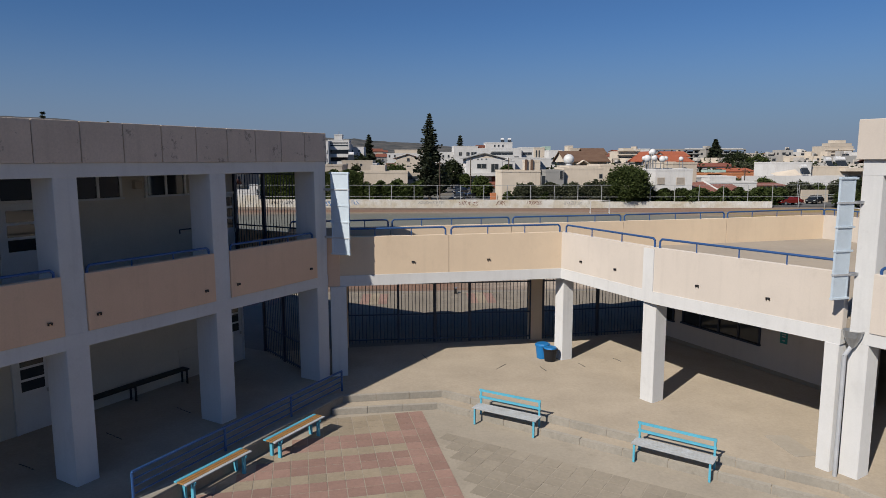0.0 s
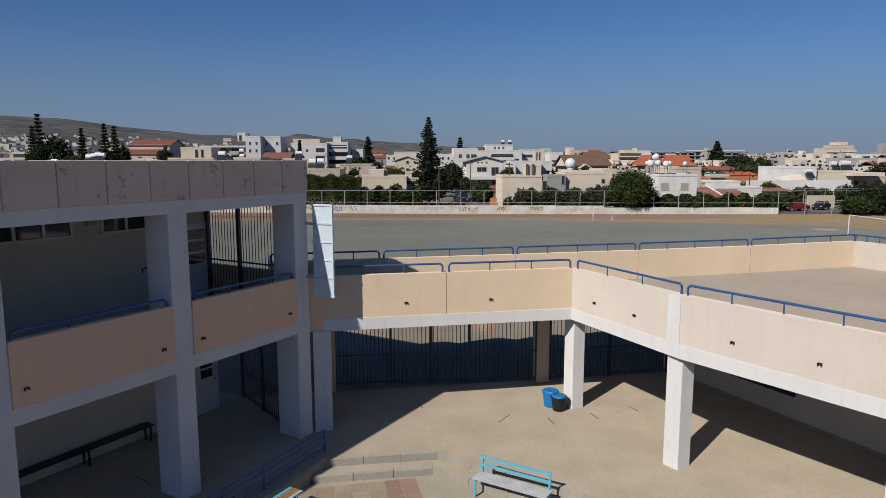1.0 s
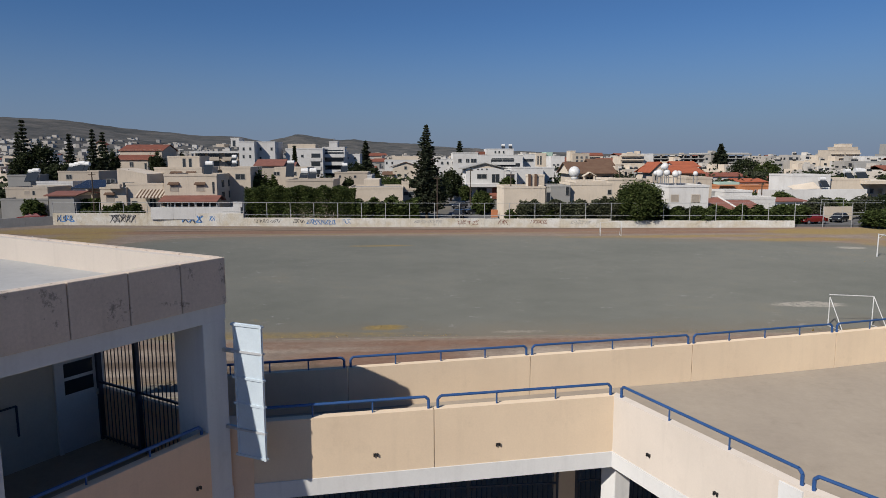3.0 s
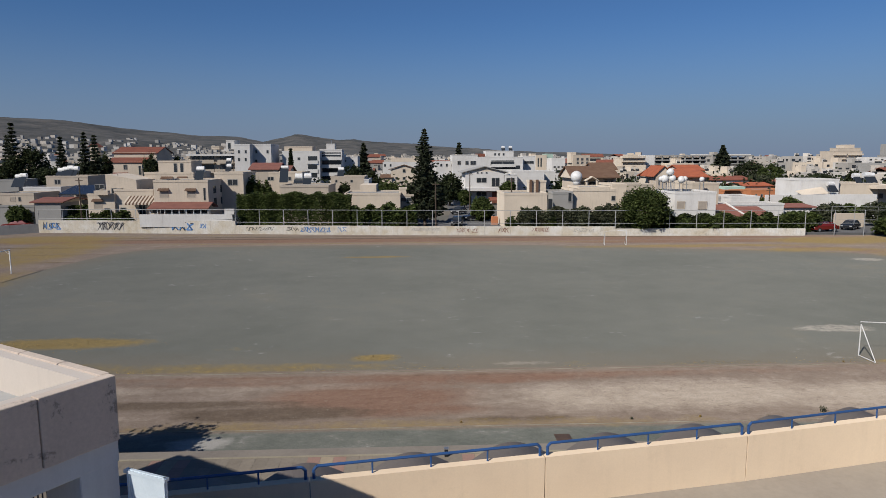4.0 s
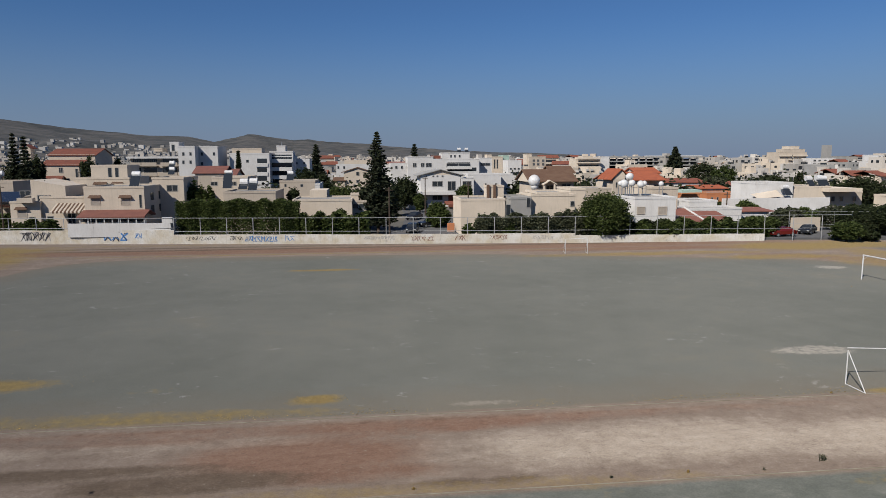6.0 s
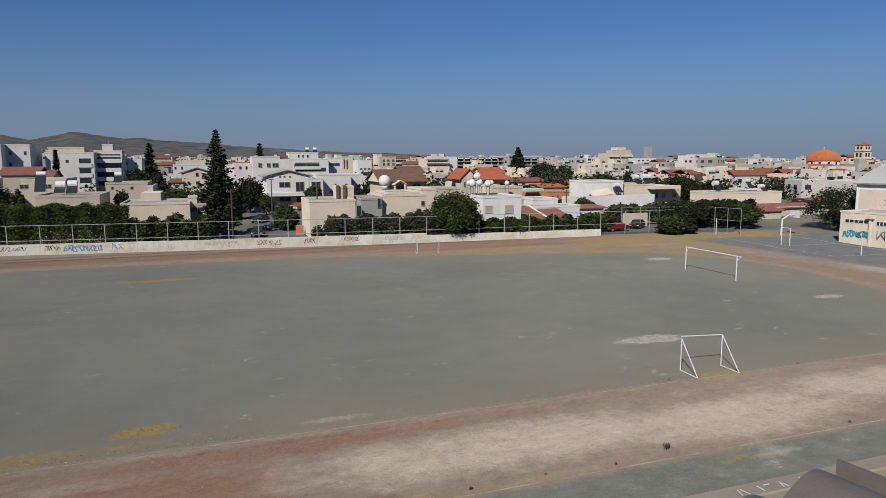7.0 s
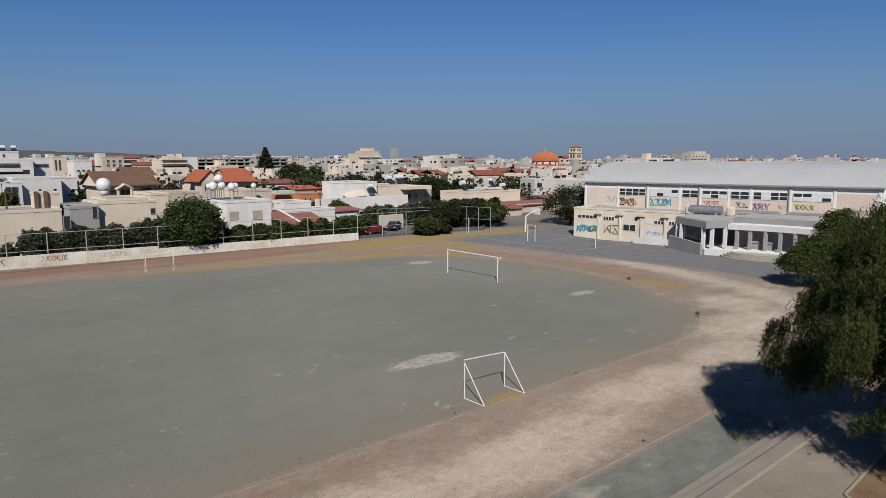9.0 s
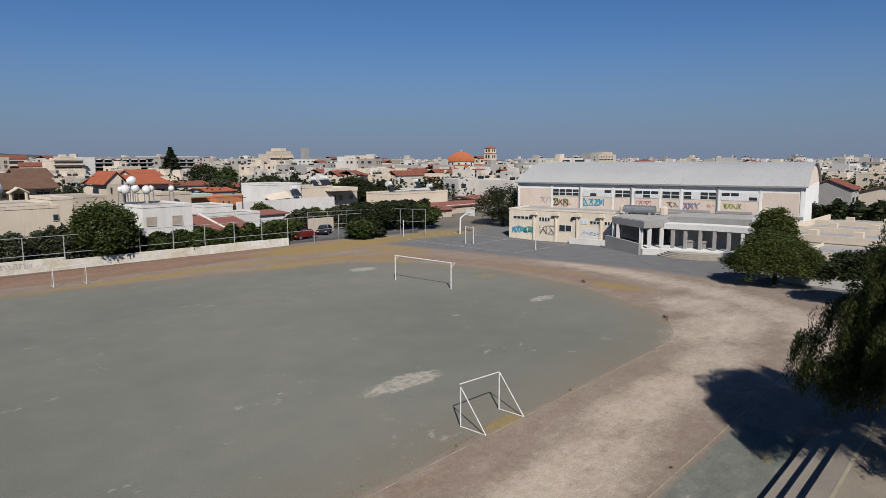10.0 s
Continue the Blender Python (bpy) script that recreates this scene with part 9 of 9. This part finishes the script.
GARDEN_FENCE = (
    (18.44, 111, 1.71, 4.02, LEAF_OLIVE, 1800),
    (21.85, 110.8, 1.12, 2.91, LEAF_GREEN, 1000),
    (26.9, 110.5, 2.36, 4.09, LEAF_OLIVE, 2200),
    (31.01, 110.8, 1.98, 4.64, LEAF_OLIVE, 2000),
    (15.86, 110.8, 1.11, 2.69, LEAF_GREEN, 900),
    (35.9, 108.8, 4.06, 7.25, LEAF_GREEN, 6500),
    (41.67, 108.5, 1.45, 2.97, LEAF_GREEN, 1300),
    (45.59, 108.3, 1.97, 3.13, LEAF_GREEN, 1500),
    (61.08, 110, 3.09, 3.31, LEAF_GREEN, 2600),
    (70.71, 118, 2.88, 3.83, LEAF_OLIVE, 2000),
    (70.68, 131, 2.13, 3.9, LEAF_GREEN, 1300),
    (68.07, 134, 1.97, 3.84, LEAF_GREEN, 1100),
    (117.17, 235, 5.95, 10.41, LEAF_DARK, 3000),
    (119.6, 225, 4.37, 9.32, LEAF_GREEN, 2600),
    (94.35, 185, 3.85, 6.87, LEAF_OLIVE, 1600),
    (144.56, 240, 4.1, 5.96, LEAF_DARK, 1600),
    (154.4, 235, 2.62, 7, LEAF_DARK, 1200),
)
GARDEN_YARD = (
    (109.53, 150, 5.32, 7.72, LEAF_DARK, 3200),
    (77.42, 109, 4.63, 5.17, LEAF_DARK, 3600),
    (82.71, 108.5, 5.31, 5.14, LEAF_DARK, 3600),
    (88.92, 108.5, 4.33, 4.46, LEAF_GREEN, 2800),
    (70.7, 103.8, 2.47, 3.02, LEAF_GREEN, 2000),
    (74.37, 103.8, 1.43, 1.63, LEAF_DARK, 900),
    (103.55, 101.5, 5.45, 7.42, LEAF_DARK, 3000),
    (213.87, 300, 10.69, 6.41, LEAF_DARK, 2400),
    (139.98, 230, 5.26, 5.8, LEAF_DARK, 1800),
    (187.29, 250, 6.2, 5.02, LEAF_DARK, 1600),
    (79.47, 125, 3.19, 3.15, LEAF_GREEN, 1800),
    (77.29, 116, 2.46, 4.34, LEAF_OLIVE, 1500),
    (72.16, 131, 2.34, 3.59, LEAF_GREEN, 1200),
)
GARDEN_EAST = (
    (51.75, 125, 1.3, 7.46, LEAF_GREEN, 900),
    (198.46, 190, 6.06, 2.17, LEAF_DARK, 1500),
    (233.8, 205, 4.44, 4.22, LEAF_DARK, 1200),
    (132.42, 165, 2.39, 5.63, LEAF_DARK, 1200),
    (218.63, 330, 3.67, 4.88, LEAF_DARK, 900),
    (568.46, 150, 63.27, -15.26, LEAF_DARK, 2600),
    (639.32, 140, 94.82, -17.89, LEAF_DARK, 2600),
)
for k, (x, y, r, h, mt, n) in enumerate(GARDEN_WEST + GARDEN_MIDDLE + GARDEN_FENCE + GARDEN_YARD + GARDEN_EAST):
    broad_tree("garden_tree", "leafy green garden tree among the houses", x, y, gz(x, y), r, h, mt, int(n * (2.6 if y < 150 else 2.0)), (0.10 if y < 118 else 0.13) + 0.0008 * y, 50 + k, "garden trees", 0.3, skirt=True)
hedge("cypress_hedge", "dense dark green conifer hedge behind the wall", (-26.6, 116.2), (-8.8, 114.6), 2.6, -1.0, 4.9, LEAF_GREEN, 48000, 0.13, 3, 0.9)
hedge("shrub_row", "mixed green shrubs behind the fence", (-8.4, 114.0), (1.5, 113.0), 2.4, -1.0, 3.0, LEAF_GREEN, 6000, 0.26, 4, 1.4)
hedge("olive_row", "grey-green olive shrubs behind the fence", (17.5, 111.5), (33.0, 110.0), 2.6, -1.2, 2.7, LEAF_OLIVE, 13000, 0.18, 5, 1.5)
hedge("shrub_row", "dark shrubs under the garden tree behind the fence", (33.0, 110.0), (46.0, 109.3), 2.4, -1.2, 1.6, LEAF_DARK, 7000, 0.26, 6, 0.8)
hedge("shrub_row", "green shrubs and creepers behind the fence", (46.0, 109.2), (62.0, 108.2), 2.2, -1.2, 1.8, LEAF_GREEN, 8000, 0.26, 7, 1.6)
hedge("garden_hedge", "clipped bright green hedge behind the boundary wall", (-55.5, 122.0), (-51.5, 121.5), 1.6, -0.8, 2.6, LEAF_GREEN, 2200, 0.24, 8, 0.2)
hedge("shrub_row", "low green shrubs on top of the graffiti wall", (-50.5, 118.2), (-44.0, 117.4), 1.4, -0.5, 2.1, LEAF_GREEN, 2400, 0.22, 9, 1.2)
hedge("shrub_row", "leafy shrubs by the street", (84, 124), (104, 121), 3, -1.5, 2.4, LEAF_DARK, 6000, 0.34, 10, 1.2)
hedge("shrub_row", "dark leafy trees behind the low annex", (121, 57), (126, 34), 5, -2.5, 3.9, LEAF_DARK, 9000, 0.4, 13, 1.8)


# ---- distance ----
def far_town():
    """Houses past counting: flat roofs in white and cream with dark windows, balconies, stair heads, red roofs, and trees between."""
    rg = np.random.default_rng(77)
    walls, creams, panes, roofs, greys = Geo(), Geo(), Geo(), Geo(), Geo()

    def base(dist, az):
        return -2.2 + max(0.0, dist - 320) * 0.0058 * (1.5 if az < 0 else 1.0 if az < 22 else 0.55 if az < 40 else 0.15)

    for i in range(4200):
        dist = 190 + 1350 * rg.uniform() ** 1.25
        az = rg.uniform(-42, 86)
        x, y = dist * math.sin(radians(az)), 12 + dist * math.cos(radians(az))
        if (y < 235 and x < 112) or (dist < 255 and az < 48) or (x > 90 and y < 128 and dist < 235) or (300 < x < 385 and 270 < y < 335) or (az > 66 and dist < 300):
            continue
        tall = rg.uniform()
        w, d = rg.uniform(6, 13), rg.uniform(7, 11)
        fl = 1 if tall < 0.38 else 2 if tall < 0.82 else 3 if tall < 0.96 else 4
        if dist < 330:
            fl = min(fl, 2)
        h = fl * 3.1 + 0.6
        zb = base(dist, az)
        turn = rg.uniform(-0.5, 0.5)
        m = frame_m((x, y), (math.cos(turn), math.sin(turn)))
        body = walls if rg.uniform() < 0.62 else creams if rg.uniform() < 0.85 else greys
        body.box(-w / 2, w / 2, 0, d, zb - 4, zb + h, m)
        q = rg.uniform()
        if q < 0.11:
            gable_roof(roofs, m, -w / 2, w / 2, 0, d, zb + h, 1.7, 0.4)
        elif q < 0.62:
            a = rg.uniform(-0.4, 0.1) * w
            body.box(a, a + w * 0.3, d * 0.3, d * 0.7, zb + h, zb + h + 2.3, m)
        if q > 0.3:
            for _ in range(2):
                a = rg.uniform(-0.4, 0.35) * w
                walls.box(a, a + 1.2, d * 0.15, d * 0.15 + 0.7, zb + h, zb + h + 1.5, m)
                panes.box(a, a + 1.2, d * 0.05, d * 0.13, zb + h, zb + h + 0.8, m)
        nc = max(2, int(w / 2.9))
        for f in range(fl):
            zc = zb + 3.1 * f + 1.75
            if rg.uniform() < 0.4 and f:
                a, b2 = sorted(rg.uniform(-w / 2, w / 2, 2))
                body.box(a, b2 + 1.5, -1.3, 0, zc - 1.75, zc - 0.75, m)
                panes.box(a + 0.2, b2 + 1.3, -0.08, 0, zc - 0.75, zc + 0.9, m)
                continue
            for c in range(nc):
                if rg.uniform() < 0.22:
                    continue
                xc = -w / 2 + w * (c + 0.5) / nc
                ww = rg.uniform(0.4, 0.95)
                panes.box(xc - ww, xc + ww, -0.06, 0.0, zc - 0.6, zc + 0.65, m)
            if dist < 700 and az > 5:
                panes.box(-w / 2 - 0.06, -w / 2, d * 0.25, d * 0.45, zc - 0.6, zc + 0.6, m)
                panes.box(-w / 2 - 0.06, -w / 2, d * 0.65, d * 0.8, zc - 0.6, zc + 0.6, m)
    for name, geo, mat, lab, cat in (("far_white_house", walls, TOWNMIX, "countless white flat-roofed houses in the distance", "houses"), ("far_cream_house", creams, H_CREAM, "countless cream houses in the distance", "houses"), ("far_grey_house", greys, H_GREY, "grey unfinished houses in the distance", "houses"),
                                     ("far_window", panes, DARKGLASS, "dark windows of the distant houses", "windows"), ("far_roof", roofs, TILE_RED, "red tiled roofs of the distant houses", "roofs")):
        tagged(part(name, geo, mat), lab, cat, "", "stuff")
    P, S = [], []
    for i in range(3600):
        dist = 165 + 1000 * rg.uniform() ** 1.3
        az = rg.uniform(-42, 86)
        x, y = dist * math.sin(radians(az)), 12 + dist * math.cos(radians(az))
        if (88 < x < 190 and y < 130) or y < 150 and az < 50:
            continue
        r, hh = rg.uniform(1.6, 4.2), rg.uniform(3.5, 7.5)
        k = int(70 if dist > 350 else 150)
        P.append(np.array((x, y, base(dist, az) + hh * 0.5)) + rg.normal(size=(k, 3)) * np.array((r * 0.5, r * 0.5, hh * 0.24)))
    tagged(leaf_part("far_tree", np.concatenate(P), 0.75, LEAF_DARK, None, 4, aspect=1.4), "scattered dark trees among the distant houses", "trees", "", "stuff")


far_town()


def hills():
    """Two ranges of scrub hills; heights given as elevation over the eye by bearing."""
    for name, pts, dist, lab in (("backdrop_near_hills", ((-60, 3.6), (-50, 3.5), (-40, 3.3), (-31, 3.09), (-28.9, 3.06), (-26.7, 3.0), (-23.8, 2.6), (-20.2, 2.24), (-18.1, 2.04), (-14.4, 1.94), (-12.5, 1.45), (-9, 1.0), (-4, 0.7), (2, 0.25), (12, 0.0), (20, -0.2)), 2900, "scrub-covered hillside with scattered houses"),
                                 ("backdrop_far_hills", ((-26, 0.5), (-16, 1.0), (-12.6, 1.53), (-9.9, 2.11), (-6.3, 1.67), (-5.1, 1.76), (-3.6, 1.6), (-0.1, 1.4), (2.8, 1.11), (8.4, 0.73), (15.2, 0.5), (20, 0.25), (26, -0.1)), 4300, "distant dry mountain range")):
        az = np.linspace(pts[0][0], pts[-1][0], 170)
        el = np.interp(az, [p[0] for p in pts], [p[1] for p in pts])
        rg = np.random.default_rng(5)
        wob = np.convolve(rg.normal(size=len(az) + 8), np.ones(5) / 5, "same")[4:-4] * 0.07
        el = el + wob * np.clip(el, 0, 1)
        rows = 26
        V, F = [], []
        for j in range(rows):
            k = j / (rows - 1)
            dd = 850 + (dist - 850) * k if "near" in name else 2500 + (dist - 2500) * k
            for i, (a, e) in enumerate(zip(az, el)):
                zt = 10.2 + dist * math.tan(radians(e))
                z = -4 + (zt + 4) * k ** 1.7
                z += noise.noise(Vector((a * 0.45, k * 7, 3.0))) * 26 * k * (1 - k) * 2.2
                V.append((dd * math.sin(radians(a)), 12 + dd * math.cos(radians(a)), z))
        n = len(az)
        for j in range(rows - 1):
            for i in range(n - 1):
                F.append((j * n + i, j * n + i + 1, (j + 1) * n + i + 1, (j + 1) * n + i))
        g = Geo()
        g.v, g.f = V, F
        ob = part(name, g, HILL, smooth=True)
        tagged(ob, lab, "hills", "", "structure")
        if "near" in name:
            boxes = Geo()
            for _ in range(2600):
                j = int(rows * (0.05 + 0.62 * rg.uniform() ** 1.3))
                i = int(rg.uniform(0, n - 1))
                x, y, z = V[j * n + i]
                x += rg.normal() * 12
                y += rg.normal() * 20
                s = rg.uniform(3, 7)
                boxes.box(x - s, x + s, y - s, y + s, z - 6, z + rg.uniform(3, 7))
            tagged(part("hillside_houses", boxes, TOWNMIX), "tiny pale houses scattered over the hillside", "houses", "", "stuff")


hills()


def sea():
    m, n, l = nodes_of("sea_water")
    bs = n["Principled BSDF"]
    g = noise_node(n, l, 0.004, 4)
    r = ramp(n, ((0.3, (0.06, 0.12, 0.22)), (0.7, (0.075, 0.14, 0.245))))
    l.new(g.outputs[0], r.inputs[0])
    l.new(r.outputs[0], bs.inputs["Base Color"])
    bs.inputs["Roughness"].default_value = 0.9
    bs.inputs["Specular IOR Level"].default_value = 0.05
    V, F = [], []
    az = list(range(24, 101, 4))
    for d, z in ((1450, -6.0), (3000, -2.0), (4750, 3.0)):
        V += [(d * math.sin(radians(a)), 12 + d * math.cos(radians(a)), z if a > 30 else z - (30 - a) * 1.5) for a in az]
    k = len(az)
    for j in range(2):
        F += [(j * k + i, j * k + i + 1, (j + 1) * k + i + 1, (j + 1) * k + i) for i in range(k - 1)]
    g = Geo()
    g.v, g.f = V, F
    tagged(part("water_sea", g, m), "calm blue sea on the horizon", "sea", "", "structure")


sea()


# ---- paving pieces ----
def pavers():
    """Concrete slabs of the sunken court, each a piece of its own; alike slabs share a mesh."""
    st = bpy.data.objects["floor_sunken_court"]
    meshes = {}

    def slab(w, d, mat):
        key = (w, d, mat.name)
        if key not in meshes:
            g = Geo()
            i, h = 0.010, 0.028
            g.add([(0.006, 0.006, 0), (w - 0.006, 0.006, 0), (w - 0.006, d - 0.006, 0), (0.006, d - 0.006, 0), (i, i, h), (w - i, i, h), (w - i, d - i, h), (i, d - i, h)], [(4, 5, 6, 7), (0, 1, 5, 4), (1, 2, 6, 5), (2, 3, 7, 6), (3, 0, 4, 7)])
            me = bpy.data.meshes.new("paver")
            me.from_pydata(g.v, [], g.f)
            me.materials.append(mat)
            meshes[key] = me
        return meshes[key]

    def put(m, x, y, w, d, mat):
        ob = new("paver", slab(round(w, 3), round(d, 3), mat))
        ob.parent = st
        ob.matrix_basis = m @ Matrix.Translation((x, y, LOW - 0.030 + 0.001 * ((int(x * 7) + int(y * 5)) % 3)))

    S = 0.385
    # striped sector: rows across, edged by two pink columns
    ml = frame_m((0.17, 17.15), (0.985, 0.17))
    for j in range(14):
        pink_row = j >= 3 and (j - 3) % 3 < 2
        for i in range(15):
            q = ml @ Vector((-S * (i + 1), -S * (j + 1), 0))
            if (q.x + 1.95) * 8.35 - (q.y - 17.6) * 4.75 < 2.0:
                break
            put(ml, -S * (i + 1), -S * (j + 1), S, S, PINKSLAB if pink_row or i < 2 else CREAMSLAB)
    # plain sector laid aslant, its slabs showing only away from the steps
    mr = frame_m((0.78, 17.05), (0.83, -0.56))
    count = 0
    for j in range(3, 17):
        for i in range(-8, 22):
            q = mr @ Vector((S * (i + 0.5), -S * (j + 0.5), 0))
            if q.x < 0.45 + (17.15 - q.y) * 0.172 or q.y < 7 or count > 295:
                continue
            put(mr, S * i, -S * (j + 1), S, S, WORNSLAB)
            count += 1


pavers()


def forecourt_slabs():
    """Slabs of the forecourt: a banded row behind the coping, and rows laid aslant beside the planting bed."""
    st = bpy.data.objects["pavement_forecourt"]
    meshes = {}

    def slab_mesh(w, d, mat):
        key = (w, d, mat.name)
        if key not in meshes:
            i, h = 0.007, 0.016
            me = bpy.data.meshes.new("slab")
            me.from_pydata([(0.004, 0.004, 0), (w - 0.004, 0.004, 0), (w - 0.004, d - 0.004, 0), (0.004, d - 0.004, 0), (i, i, h), (w - i, i, h), (w - i, d - i, h), (i, d - i, h)], [], [(4, 5, 6, 7), (0, 1, 5, 4), (1, 2, 6, 5), (2, 3, 7, 6), (3, 0, 4, 7)])
            me.materials.append(mat)
            meshes[key] = me
        return meshes[key]

    tones = {0: PINKSLAB, 1: CREAMSLAB, 2: PINKSLAB}
    for j in range(4):
        for i in range(42):
            x = -13.1 + 0.436 * i
            ob = new("slab", slab_mesh(0.436, 0.6, tones.get((i - 12) % 12, GREYPAVE)))
            ob.parent = st
            ob.matrix_basis = Matrix.Translation((x, 32.84 - 0.6 * (j + 1), PAVED - 0.012))
    m = frame_m((20.5, 33.0), (0.866, -0.5))
    for j in range(-2, 22):
        for i in range(-5, 11):
            q = m @ Vector((1.3 * i + 0.65, 0.42 * j + 0.21, 0))
            if not (20.6 < q.x < 34.6 and 26.5 < q.y < 32.2) or (q.x > 26.7 and 30.9 > q.y > 29.3 - (q.x - 26.65) * 0.71):
                continue
            ob = new("slab", slab_mesh(1.3, 0.42, GREYPAVE))
            ob.parent = st
            ob.matrix_basis = m @ Matrix.Translation((1.3 * i, 0.42 * j, PAVED - 0.010))


forecourt_slabs()
